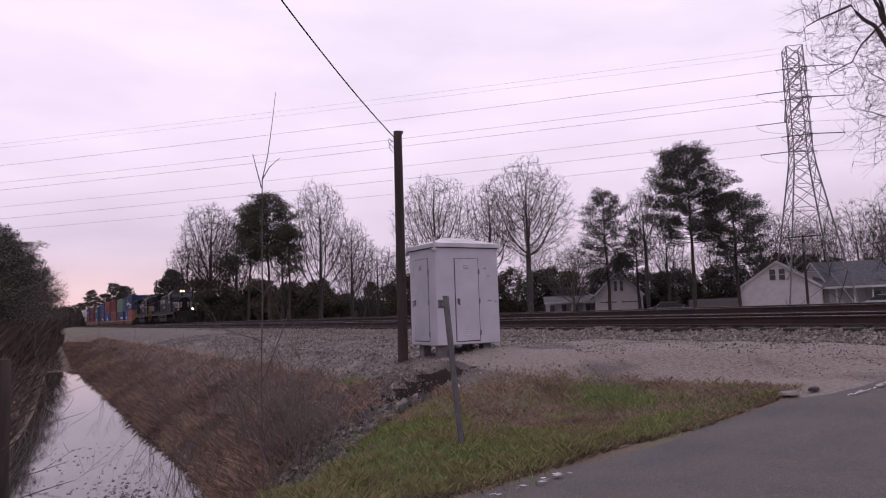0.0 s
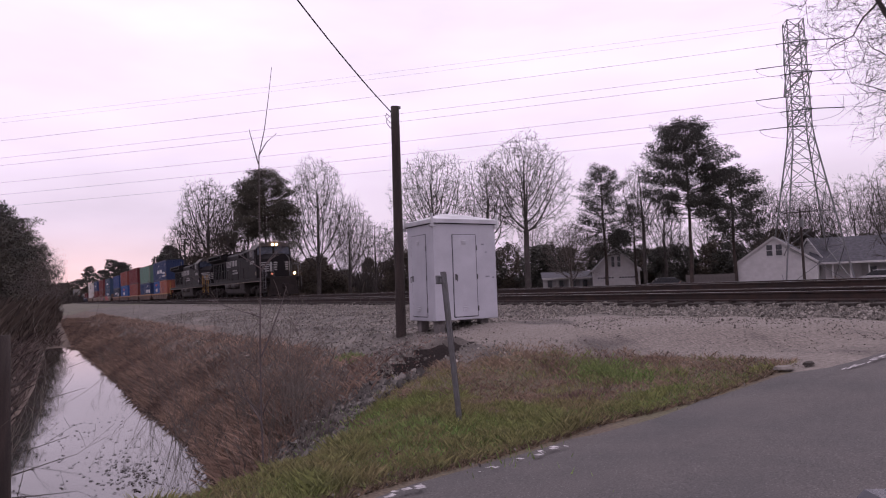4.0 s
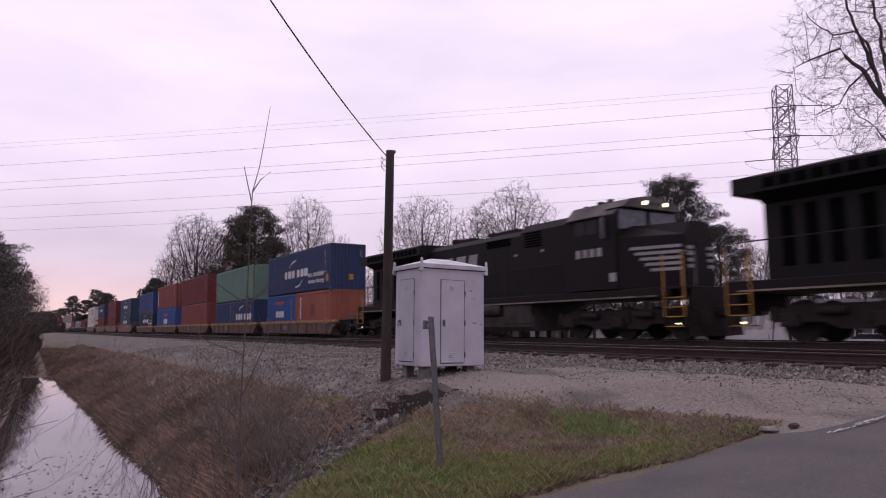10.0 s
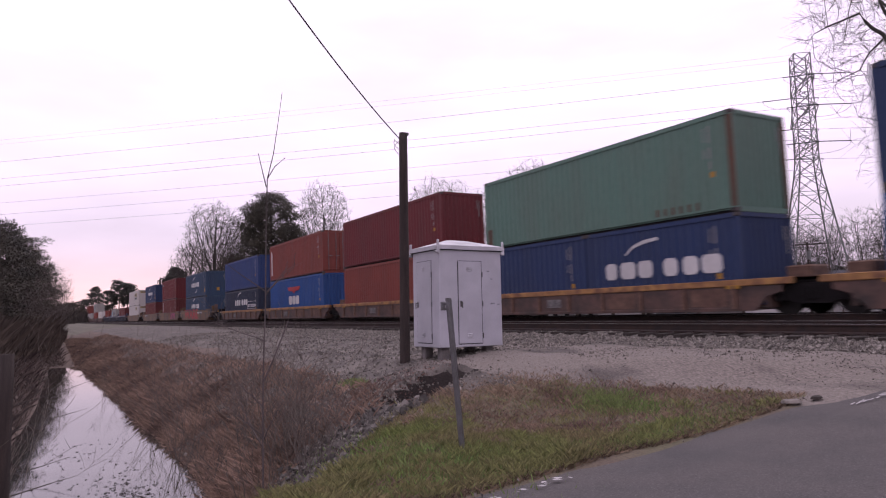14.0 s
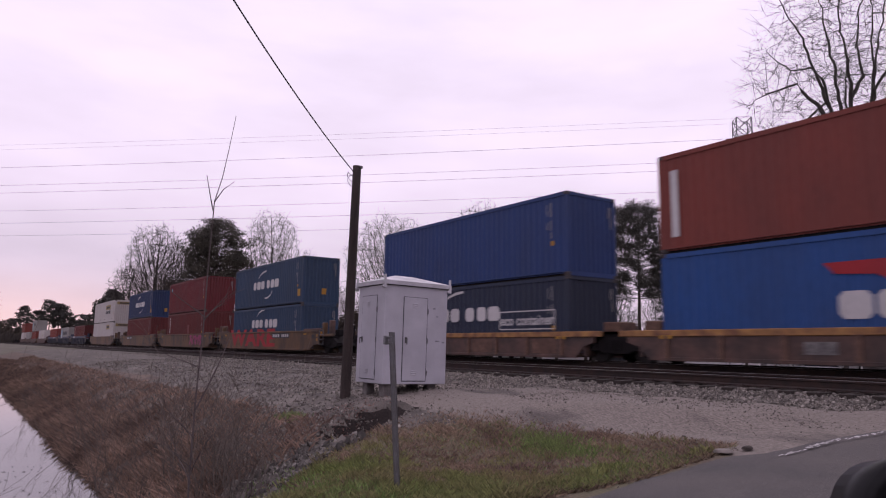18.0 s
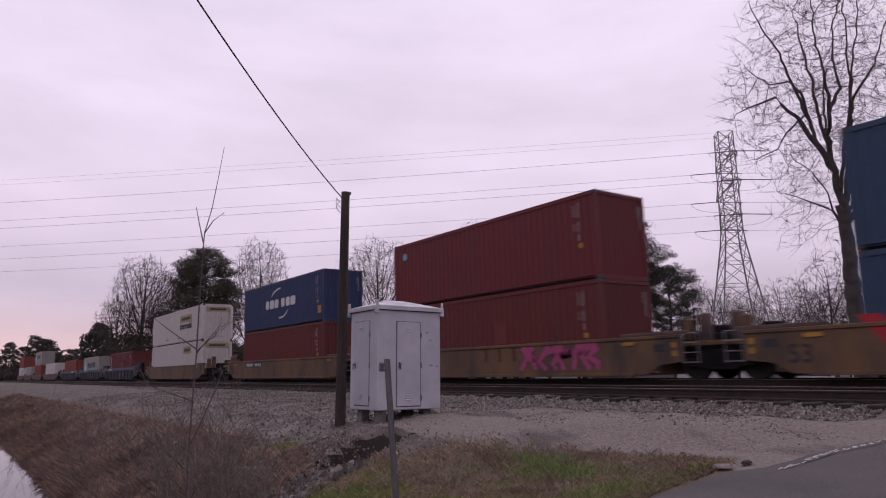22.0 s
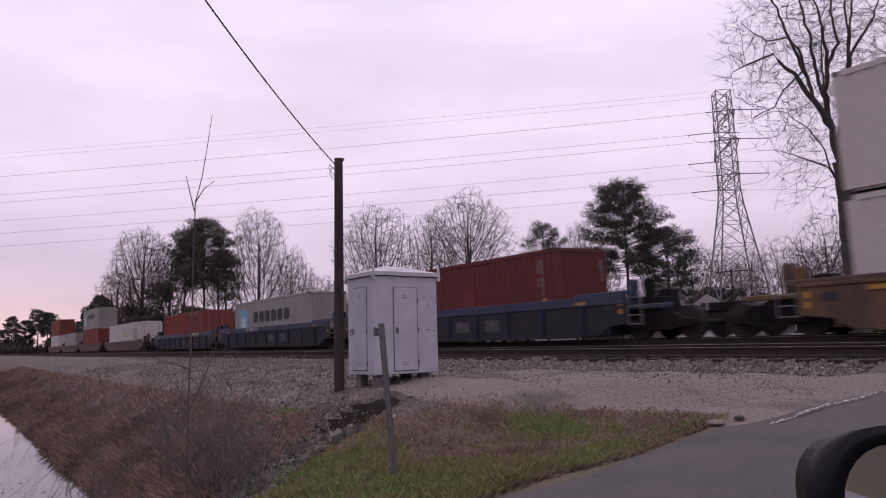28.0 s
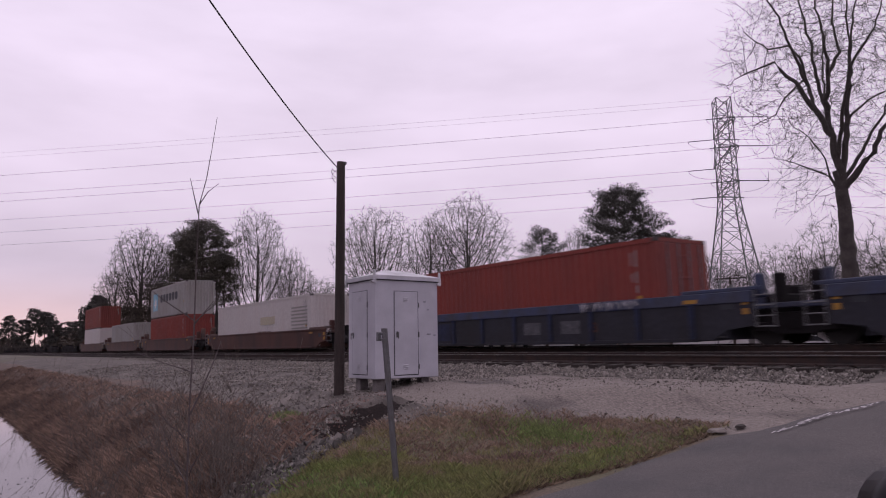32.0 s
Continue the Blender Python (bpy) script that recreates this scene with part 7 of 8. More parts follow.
def build_yard():
    far_car(pose(-46.6, 54.6, 0.32, 0, 0, 48), "dark parked car beyond the railway", mat("dark_car_paint", (0.05, 0.05, 0.055), 0.3, var=0.05))
    far_car(pose(-32.2, 67.0, 0.32, 0, 0, 26), "white parked car beside the long porch", mat("white_car_paint", (0.5, 0.49, 0.5), 0.35, var=0.05))
    # wooden service pole with crossarm and transformer
    p = thing("utility_pole", pose(-43.1, 72.0, 0.2), "tall wooden utility pole with a crossarm and transformer", "pole")
    part("shaft", bm_cyl(B(), (0, 0, -0.3), (0, 0, 8.5), 0.16, 0.11, 10), POLE_WOOD, p)
    d = Vector((0.86, 0.51, 0))
    part("crossarm", bm_cyl(B(), Vector((0, 0, 8.25)) - d * 1.7, Vector((0, 0, 8.25)) + d * 1.7, 0.06, None, 6), POLE_WOOD, p)
    part("transformer", bm_cyl(B(), (0.25, -0.3, 6.6), (0.25, -0.3, 7.5), 0.24, None, 14), GALV, p, "grey transformer can")
    for k in (-1.5, -0.6, 0.6, 1.5):
        part("insulator", bm_cyl(B(), Vector((0, 0, 8.3)) + d * k, Vector((0, 0, 8.5)) + d * k, 0.05, None, 8), WIRE_FAR, p)
    # timber fence beside the gabled house
    f = thing("timber_fence", pose(-50.1, 69.8, 0.3, 0, 0, 37), "weathered grey timber fence beside the gabled house", "fence")
    wood = mat("weathered_boards", (0.13, 0.115, 0.11), 0.95, var=0.3, scale=2, bump=0.2, stretch=(6, 6, 0.6))
    me = to_mesh("board", bm_box(B(), 0, 0, 0.85, 0.14, 0.02, 1.7), wood)
    for k in range(36):
        o = part("board", me, None, f)
        o.matrix_basis = pose(-5.3 + k * 0.15, 0, 0.02 * (k % 3), 0, 0, 0)
    for k in range(5):
        part("fence_post", bm_box(B(), -5.3 + k * 1.3, 0.07, 0.85, 0.1, 0.1, 1.8), wood, f)


def build_woods():
    T = bare_tree
    def at(az, d, rz=0):
        x, y = sight(az, d)
        return pose(x, y, 0.25, 0, 0, rz)
    T("bare_tree", 11, 19.0, at(38.2, 80), "tall bare broadleaf with a rounded crown", 0.36, 5.7, 0.34, 0.36, 3000, None, 0.05)
    T("bare_tree", 12, 18.0, at(30.4, 82), "bare spreading broadleaf tree", 0.30, 5.0, 0.28, 0.24, 3000)
    T("bare_tree", 13, 17.4, at(35.0, 86), "bare spreading broadleaf tree", 0.32, 3.9, 0.26, 0.28, 2000)
    T("bare_tree", 14, 20.8, at(20.7, 98), "bare upright broadleaf with fine twigs", 0.20, 5.4, 0.28, 0.14, 3600, None, 0.5, (0, 0), 0.25)
    T("bare_tree", 15, 15.8, at(23.3, 104), "bare upright broadleaf with fine twigs", 0.20, 3.8, 0.24, 0.14, 2400, None, 0.5, (0, 0), 0.25)
    T("bare_tree", 16, 22.3, at(12.0, 126), "bare broadleaf behind the railway", 0.26, 5.8, 0.36, 0.26, 3600, None, 0.05, (0, 0), 0.0, 0.017)
    T("bare_tree", 17, 15.5, at(10.3, 132), "bare broadleaf behind the railway", 0.25, 3.8, 0.26, 0.25, 2200, None, 0.1, (0, 0), 0.0, 0.016)
    T("bare_tree", 24, 18.5, at(14.0, 120), "bare broadleaf behind the railway", 0.25, 4.4, 0.28, 0.25, 2600, None, 0.1, (0, 0), 0.0, 0.016)
    T("bare_tree", 28, 15.5, at(17.6, 100), "bare broadleaf among the evergreens", 0.25, 4.0, 0.22, 0.25, 1800)
    T("bare_tree", 25, 13.0, at(25.4, 112), "bare broadleaf behind the railway", 0.25, 4.0, 0.2, 0.25, 1600)
    T("bare_tree", 18, 17.0, at(47.7, 92), "slim bare tree between the pines", 0.40, 2.8, 0.24, 0.45, 1400, None, 0.3)
    T("bare_tree", 27, 13.0, at(49.3, 95), "slim bare tree between the pines", 0.30, 3.0, 0.2, 0.3, 1300, None, 0.3)
    for k, (az, d, h, w) in enumerate(((56.2, 112, 15.5, 4.8), (58.3, 120, 16.0, 4.6), (60.4, 116, 14.2, 5.0), (62.6, 112, 15.0, 5.0), (64.8, 118, 14.5, 5.2), (66.9, 110, 14.0, 5.0), (69.0, 114, 14.5, 5.0))):
        T("bare_tree", 200 + k, h, at(az, d), "bare tree behind the house roofs", 0.22, w, 0.24, 0.22, 1700)
    T("bare_tree", 22, 10.5, at(65.6, 62), "small bare tree beyond the tracks", 0.2, 3.0, 0.14, 0.2, 900)
    T("bare_tree", 23, 9.5, at(70.0, 60), "small bare tree beyond the tracks", 0.2, 3.0, 0.14, 0.2, 900)
    big_tree(at(67.9, 33))
    T("bush_tree", 26, 10.5, at(41.8, 96), "low many-stemmed bare tree with pale twigs", 0.12, 4.2, 0.12, 0.06, 1500, PALE_BARK, 0.6)
    # evergreens
    pine("pine_tree", 3, 20.0, at(51.2, 86), "tall pine with a dense dark crown", 0.42, 5.6, 0.10, 120, 125)
    pine("pine_tree", 4, 14.2, at(54.4, 88), "lower pine with a broad crown", 0.38, 4.3, 0.10, 80, 115)
    pine("pine_tree", 5, 17.3, at(44.7, 97), "slender pine with layered limbs", 0.28, 4.4, 0.10, 80, 100)
    pine("pine_tree", 9, 12.0, at(47.0, 100), "slender pine with layered limbs", 0.40, 2.4, 0.10, 45, 80)
    pine("evergreen_tree", 6, 16.8, at(16.6, 90), "dense dark evergreen tree behind the railway", 0.50, 4.6, 0.10, 95, 130, "round", 0.22, OLIVE)
    pine("evergreen_tree", 8, 15.0, at(14.9, 93), "dense dark evergreen tree behind the railway", 0.55, 2.8, 0.10, 60, 110, "round", 0.2, OLIVE)
    pine("evergreen_tree", 10, 13.5, at(18.2, 92), "dense dark evergreen tree behind the railway", 0.5, 2.4, 0.10, 45, 110, "round", 0.2, OLIVE)
    for k, (az, d, h, w) in enumerate(((13.3, 121, 11.5, 9.5), (11.4, 124, 8.0, 9.0), (15.6, 118, 7.5, 8.0), (18.4, 112, 6.5, 8.0), (20.4, 116, 6.0, 8.0), (22.0, 118, 4.6, 7.0))):
        broad_evergreen("brush_mound", 150 + k, h, w, at(az, d), "brown leafless brush under the trees beyond the railway", 110, 0.20, BRUSH_LEAF, 0.0, 80)
    broad_evergreen("evergreen_tree", 7, 12.5, 8.0, at(9.1, 165), "rounded dark evergreen far along the line", 110, 0.36, None, 0.2, 60)
    for k, (az, d, h) in enumerate(((5.2, 330, 18.5), (4.4, 340, 14), (3.6, 400, 19), (6.4, 320, 13), (7.6, 300, 12), (2.9, 420, 13), (5.8, 325, 17))):
        pine("far_tree", 40 + k, h, at(az, d), "dark pine far down the line", 0.45 if k in (0, 2, 6) else 0.2, 5.0 if k != 2 else 4.0, 0.4, 34, 30, "round", 0.3, None, 1.7)
    for k, (az, d, h) in enumerate(((2.0, 380, 10), (1.2, 400, 9), (4.0, 420, 9), (7.0, 330, 9), (8.2, 300, 9))):
        broad_evergreen("far_tree", 47 + k, h, 16, at(az, d), "dark wood far down the line", 60, 0.7, BRUSH_LEAF, 0.1, 45)
    # trees along the near bank of the ditch
    for k, (x, y, h, w) in enumerate(((-31, -5.0, 5.2, 2.6), (-38, -4.2, 6.4, 2.8), (-44, -3.0, 6.6, 2.8), (-50, -2.6, 7.4, 3.0), (-57, -2.0, 7.6, 3.0), (-66, -1.8, 7.6, 3.2), (-78, -1.4, 8.0, 3.4), (-92, -1.4, 8.4, 3.6))):
        pine("bank_evergreen", 60 + k, h, on_ground(x, y), "dark evergreen on the ditch bank", 0.06, w, 0.075, 80, 95, "round", 0.14, OLIVE if k % 3 else LEAF_DARK, 0.95)
    for k, (x, y, h, w) in enumerate(((-60, 0.2, 6.2, 1.9), (-72, -0.4, 7.4, 2.6), (-54, -0.6, 5.0, 1.9), (-85, 0.4, 7.2, 2.6), (-47, -1.2, 4.4, 1.8), (-98, 1.2, 6.5, 2.6), (-66, 1.3, 3.6, 1.4))):
        T("bank_tree", 70 + k, h, on_ground(x, y), "small bare tree leaning over the ditch", 0.2, w, 0.09, 0.15, 800, PALE_BARK, 0.3, (0, 0), 0.0, 0.007)
    # dark screen of cedars and brush behind the houses and along the railway
    rnd = random.Random(5)
    for k in range(26):
        az = 21 + k * 1.75 + rnd.uniform(-0.5, 0.5)
        far = rnd.uniform(112, 124) + (50 if k < 4 else 0)
        broad_evergreen("cedar_hedge_tree", 90 + k, rnd.uniform(6.5, 9.5), rnd.uniform(6.5, 8.5), at(az, far), "dark cedar in the screen behind the houses", 90, 0.22, BRUSH_LEAF if k < 8 or k % 3 == 0 else None, 0.0, 75)
    for k in range(9):
        az = 8.5 + k * 1.5
        d = max(130, 27 / math.sin(radians(az)))
        broad_evergreen("brush_tree", 140 + k, rnd.uniform(5, 8.5), 8, at(az, d), "dark brush behind the railway embankment", 60, 0.45, BRUSH_LEAF, 0.0, 42)
    for k in range(12):
        az = 23 + k * 3.7
        T("wood_tree", 120 + k, rnd.uniform(11, 15.5), at(az + rnd.uniform(-1, 1), rnd.uniform(126, 150)), "thin bare tree in the wood behind the houses", 0.25, 4.2, 0.18, 0.25, 1400)


# ---- grass, brush, small growth ----
def blades(name, label, n, place, height, width, material, seed, lean=0.35):
    """Many thin grass blades as one growth."""
    rnd = random.Random(seed)
    V, F = [], []
    made = 0
    while made < n:
        p = place(rnd)
        if p is None:
            continue
        made += 1
        x, y, k = p
        z = ground_z(x, y) - 0.02
        h = height(rnd) * k
        a = rnd.uniform(0, 6.28)
        dx, dy = math.cos(a), math.sin(a)
        w = width * rnd.uniform(0.6, 1.4)
        lx, ly = rnd.gauss(0, lean) * h, rnd.gauss(0, lean) * h
        q = len(V)
        V += [(x - dx * w, y - dy * w, z), (x + dx * w, y + dy * w, z), (x + lx * 0.4 + dx * w * 0.7, y + ly * 0.4 + dy * w * 0.7, z + h * 0.6), (x + lx, y + ly, z + h)]
        F += [(q, q + 1, q + 2), (q, q + 2, q + 3)]
    return tagged(raw(name, V, F, material), label, "grass", kind="stuff")


def build_grass():
    def bank(r):
        x = -6.5 - r.random() ** 1.6 * 60
        lo = (lin(x, [-30, -17.7, -11.8, -9.8, -8.6], [1.7, 1.95, 2.1, 1.6, 1.3]))
        y = r.uniform(lo, 5.0)
        if x > verge_side(y) - 0.1 or (y > 1.9 and x > rubble_side(y) + r.gauss(0, 0.15)) or (x > -6.7 and y > 1.9):
            return None
        if y > min(3.5, (lin(x, [-13.5, -11.2, -9.2], [3.5, 3.0, 2.9]))) + 0.9 * noise.noise((x * 0.5, y * 0.5, 3)) and r.random() < 0.88:
            return None
        bare = noise.noise((x * 0.8, y * 1.1, 41)) + 0.6 * noise.noise((x * 2.2, y * 2.2, 43))
        if bare > 0.12 and r.random() < 0.8 * smooth01(0.12, 0.4, bare) * smooth01(2.0, 2.6, y):
            return None
        return x, y, 0.55 + 0.6 * abs(noise.noise((x * 0.45, y * 0.6, 8))) + 0.25 * r.random() - 0.45 * max(0, 1 - (y - lo) / 0.5)
    blades("dead_bank_grass", "tangled brown dead grass on the ditch bank", 130000, bank, lambda r: r.uniform(0.06, 0.24), 0.0036, DEAD, 21, 0.7)

    def near_bank(r):
        x = -9.5 - r.random() ** 1.3 * 70
        y = r.uniform(-6, 1.2)
        return (x, y, 0.6 + r.random()) if ground_z(x, y) > WATER_Z + 0.03 else None
    blades("near_bank_grass", "dark dead grass on the near ditch bank", 34000, near_bank, lambda r: r.uniform(0.1, 0.33), 0.008, mat("dark_dead_blades", (0.10, 0.074, 0.064), 1.0, var=0.3, scale=0.9, second=(0.05, 0.037, 0.033), island=0.5, bump=0), 22, 0.7)

    def thicket(r):
        x = -20 - r.random() * 62
        lo, hi = (lin(x, [-82, -50, -36, -20], [-2.5, -3.0, -3.4, -3.0])), (lin(x, [-82, -62, -46, -34, -20], [2.2, 1.8, 0.6, -0.8, -1.9]))
        y = r.uniform(lo, hi)
        return x, y, (0.35 + 0.65 * smooth01(hi, hi - 1.4, y)) * (0.75 + 0.6 * abs(noise.noise((x * 0.3, y * 0.5, 8))))
    blades("bank_thicket", "tangle of brown leafless brush on the ditch bank", 42000, thicket, lambda r: r.uniform(0.4, 2.3), 0.010, mat("brown_brush", (0.085, 0.064, 0.050), 1.0, var=0.3, scale=0.4, second=(0.05, 0.038, 0.030), island=0.35, bump=0), 29, 0.28)

    def patch(x, y):
        """Above 0 where the verge is green, below where it is straw."""
        return noise.noise((x * 0.85, y * 1.1, 12)) + 0.6 * noise.noise((x * 2.4, y * 2.4, 14)) + 0.36 - 0.75 * smooth01(4.4, 6.4, y - 0.3 * (x + 6.2)) + 0.5 * math.exp(-((x + 6.9) / 0.7) ** 2 - ((y - 6.6) / 0.35) ** 2) + 0.35 * smooth01(1.2, 0.2, -5.05 + 0.19 * max(0, 4.6 - y) - x)

    def verge(r):
        x, y = r.uniform(-9.8, -4.2), r.uniform(-0.6, 8.2)
        if x > -5.05 + 0.19 * max(0, 4.6 - y):
            return None
        w = 0.5 * noise.noise((x * 0.8, y * 0.8, 2))
        if x < verge_side(y) + 0.5 * w + r.gauss(0, 0.22) - (0.25 if y < 1.8 else 0):
            return None
        if y > 5.2 + 0.5 * (x + 6.2) + 1.2 * w and r.random() < 0.55:
            return None
        k = patch(x, y)
        if k < 0 and r.random() < 0.75:
            return None
        return x, y, 0.55 + 1.3 * max(0, noise.noise((x * 2.6, y * 2.6, 4))) + 0.5 * max(0, k)
    blades("verge_grass", "short mixed green and straw grass on the road verge", 70000, verge, lambda r: r.uniform(0.03, 0.11), 0.0045, BLADE, 23, 0.45)

    def straw(r):
        x, y = r.uniform(-9.8, -4.2), r.uniform(-0.6, 8.2)
        if x > -5.1 + 0.19 * max(0, 4.6 - y) or x < verge_side(y) + 0.4 * noise.noise((x * 0.8, y * 0.8, 2)) - 0.2 + r.gauss(0, 0.28) or patch(x, y) > 0.12 + r.gauss(0, 0.12):
            return None
        return x, y, 0.6 + 0.9 * abs(noise.noise((x * 1.8, y * 1.8, 4)))
    blades("straw_grass", "dry straw grass mixed into the verge", 26000, straw, lambda r: r.uniform(0.03, 0.10), 0.0045, mat("straw", (0.25, 0.182, 0.128), 1.0, var=0.3, scale=1, second=(0.15, 0.10, 0.08), island=0.5, bump=0), 24, 0.6)

    def fresh(r):
        k = r.random()
        if r.random() < 0.45:
            y = r.uniform(0.2, 7.4)
            return -5.05 + 0.19 * max(0, 4.6 - y) - abs(r.gauss(0.35, 0.3)), y, 0.7
        if k < 0.42:
            cx, cy, sx, sy = -6.9, 6.7, 0.35, 0.22
        elif k < 0.8:
            cx, cy, sx, sy = -6.3, 3.2, 0.8, 0.35
        elif k < 0.9:
            cx, cy, sx, sy = -8.0, 3.3, 0.5, 0.3
        else:
            cx, cy, sx, sy = -11.6, 4.9, 0.16, 0.1
        return r.gauss(cx, sx), r.gauss(cy, sy), 1.0
    blades("fresh_grass", "tufts of fresh bright green grass", 16000, fresh, lambda r: r.uniform(0.04, 0.12), 0.005, BLADE_BRIGHT, 25, 0.35)

    def edge(r):
        y = r.uniform(-0.6, 7.9)
        x = -5.0 - abs(r.gauss(0, 0.16)) + 0.19 * max(0, 4.6 - y)
        return x, y, 0.8
    blades("road_edge_grass", "matted brown grass along the asphalt edge", 9000, edge, lambda r: r.uniform(0.03, 0.10), 0.007, mat("matted_straw", (0.19, 0.14, 0.09), 1.0, var=0.3, scale=1, second=(0.10, 0.072, 0.05), island=0.5, bump=0), 26, 0.8)

    def leaf(r):
        x = r.uniform(-11.5, -6)
        y = 4.1 + 0.5 * (-x - 9) + r.gauss(0, 0.7)
        u, v = hollow_axes(x, y)
        return (x, y, 1.0) if 1.9 < y < 6.8 and not (-0.1 < u < 1.1 and -0.4 < v < 0.15) and x < verge_side(y) + 0.6 else None
    blades("leaf_litter", "curled red-brown dead leaves on the bank", 8000, leaf, lambda r: r.uniform(0.015, 0.045), 0.013, mat("dead_leaf", (0.22, 0.125, 0.098), 1.0, var=0.3, scale=1, second=(0.12, 0.072, 0.062), island=0.6, bump=0), 27, 1.2)

    def undergrowth(r):
        az = r.uniform(1.0, 76) if r.random() > 0.12 else r.uniform(1.0, 9)
        x, y = sight(az, r.uniform(124, 150) if az > 21 else r.uniform(118, 150) if az > 9 else r.uniform(290, 380))
        return x, y, 0.6 + 0.9 * abs(noise.noise((x * 0.12, y * 0.12, 3)))
    blades("wood_undergrowth", "dark brown undergrowth in the wood beyond the houses", 34000, undergrowth, lambda r: r.uniform(1.2, 5.5), 0.10, mat("dark_undergrowth", (0.05, 0.041, 0.034), 1.0, var=0.3, scale=0.2, second=(0.03, 0.026, 0.022), island=0.3, bump=0), 30, 0.22)

    def far_weeds(r):
        x = r.uniform(-120, -6)
        y = r.uniform(20.6, 34)
        return x, y, 0.6 + r.random()
    blades("far_side_weeds", "dead weeds on the far side of the tracks", 14000, far_weeds, lambda r: r.uniform(0.1, 0.5), 0.02, DEAD, 28, 0.5)


def twig(V, F, rnd, p, d, length, r, depth):
    pts, rad = [p], [r]
    n = 5
    for i in range(n):
        d = (d + Vector((rnd.gauss(0, 0.10), rnd.gauss(0, 0.10), rnd.gauss(0, 0.06) + 0.03))).normalized()
        p = p + d * (length / n)
        pts.append(p)
        rad.append(max(0.0025, r * (1 - 0.8 * (i + 1) / n)))
    tubes(V, F, pts, rad, 4)
    if depth:
        for k in range(rnd.choice((2, 3, 4))):
            i = rnd.randint(1, n)
            s = Vector((rnd.gauss(0, 1), rnd.gauss(0, 1), rnd.uniform(0.2, 1.0))).normalized()
            twig(V, F, rnd, pts[i], (d * 0.6 + s * 0.8).normalized(), length * rnd.uniform(0.3, 0.6), rad[i] * 0.7, depth - 1)


def build_saplings():
    rt = Vector((0.52, 0.855, 0))
    STEM = mat("sapling_bark", (0.12, 0.098, 0.096), 1.0, var=0.3, bump=0.1)

    def tube_at(t, name, pts, r0, r1):
        V, F = [], []
        ps = [rt * a + Vector((0, 0, b)) for a, b in pts]
        n = len(ps)
        tubes(V, F, ps, [r0 + (r1 - r0) * i / (n - 1) for i in range(n)], 6)
        raw(name, V, F, STEM, t, True)
    x, y = -7.85, 2.2
    t = thing("sapling", pose(x, y, ground_z(x, y) - 0.1, 0, 0, 0), "tall bare whip of a sapling on the ditch bank", "sapling")
    tube_at(t, "stem", [(0, 0), (-0.02, 1.0), (-0.02, 1.8), (0.0, 2.6), (0.0, 3.4), (0.01, 4.05), (0.08, 4.35), (0.13, 4.7), (0.18, 5.1)], 0.013, 0.003)
    tube_at(t, "twig", [(0.0, 3.95), (-0.05, 4.15), (-0.10, 4.36)], 0.008, 0.004)
    tube_at(t, "twig", [(0.01, 4.05), (0.1, 4.2), (0.22, 4.3)], 0.008, 0.004)
    tube_at(t, "twig", [(-0.01, 1.7), (0.1, 1.95), (0.22, 2.25), (0.30, 2.5)], 0.012, 0.004)
    rnd = random.Random(77)
    for k in range(8):
        V, F = [], []
        z = rnd.uniform(0.7, 3.2)
        s = rt * rnd.choice((-1, 1)) + Vector((rnd.gauss(0, 0.4), rnd.gauss(0, 0.4), rnd.uniform(0.5, 1.3)))
        twig(V, F, rnd, Vector((0, 0, z)), s.normalized(), rnd.uniform(0.35, 0.8), 0.008, 1)
        raw("twig", V, F, STEM, t)
    # bare shrubs along the bank
    for k in range(34):
        x = -7.6 - abs(rnd.gauss(0, 1)) * (2.2 if k < 12 else 14 if k < 26 else 6)
        y = rnd.uniform(1.9, 3.6) if k < 20 or k > 25 else rnd.uniform(-2.2, -0.6)
        if k < 8:
            y = 2.0 + 0.3 * (-x - 7.6) + rnd.uniform(0, 0.9)
        stems = []
        for j in range(rnd.randint(4, 8)):
            V, F = [], []
            stems.append((V, F))
            twig(V, F, rnd, Vector((rnd.gauss(0, 0.1), rnd.gauss(0, 0.1), -0.05)), Vector((rnd.gauss(0, 0.35), rnd.gauss(0, 0.35), 1)).normalized(), rnd.uniform(0.6, 1.7) * (1.3 if 19 < k < 26 else 1), 0.007, 2)
        s = thing("bare_shrub", pose(x, y, ground_z(x, y) - 0.05, 0, 0, 0), "thin leafless shrub among the dead grass", "shrub", "bare shrubs on the ditch bank")
        for V, F in stems:
            raw("stem", V, F, TWIG, s)
    # fallen limbs over the water from the near bank
    for k, (x, y, dx, dy, ln) in enumerate(((-13.5, -1.4, 0.2, 1.0, 2.2), (-16.5, -1.6, 0.4, 1.0, 2.6), (-11.5, -1.2, -0.1, 1.0, 1.7), (-10.6, -0.9, -0.5, 0.9, 1.5))):
        V, F = [], []
        twig(V, F, rnd, Vector((0, 0, 0)), Vector((dx, dy, 0.15)).normalized(), ln, 0.018, 2)
        s = thing("fallen_branch", pose(x, y, ground_z(x, y), 0, 0, 0), "bare branch hanging over the ditch water", "branch", "branches over the ditch")
        raw("limb", V, F, BARK, s)
    x, y = -8.45, -0.33
    st = thing("wooden_stake", pose(x, y, ground_z(x, y) - 0.2, 0, 0, 0), "dark weathered timber post on the ditch edge", "post")
    V, F = [], []
    tubes(V, F, [Vector((-0.01 * q, 0.0, 2.5 * q)) for q in np.linspace(0, 1, 6)], [0.085, 0.08, 0.078, 0.075, 0.072, 0.07], 10)
    F.append(tuple(range(len(V) - 10, len(V))))
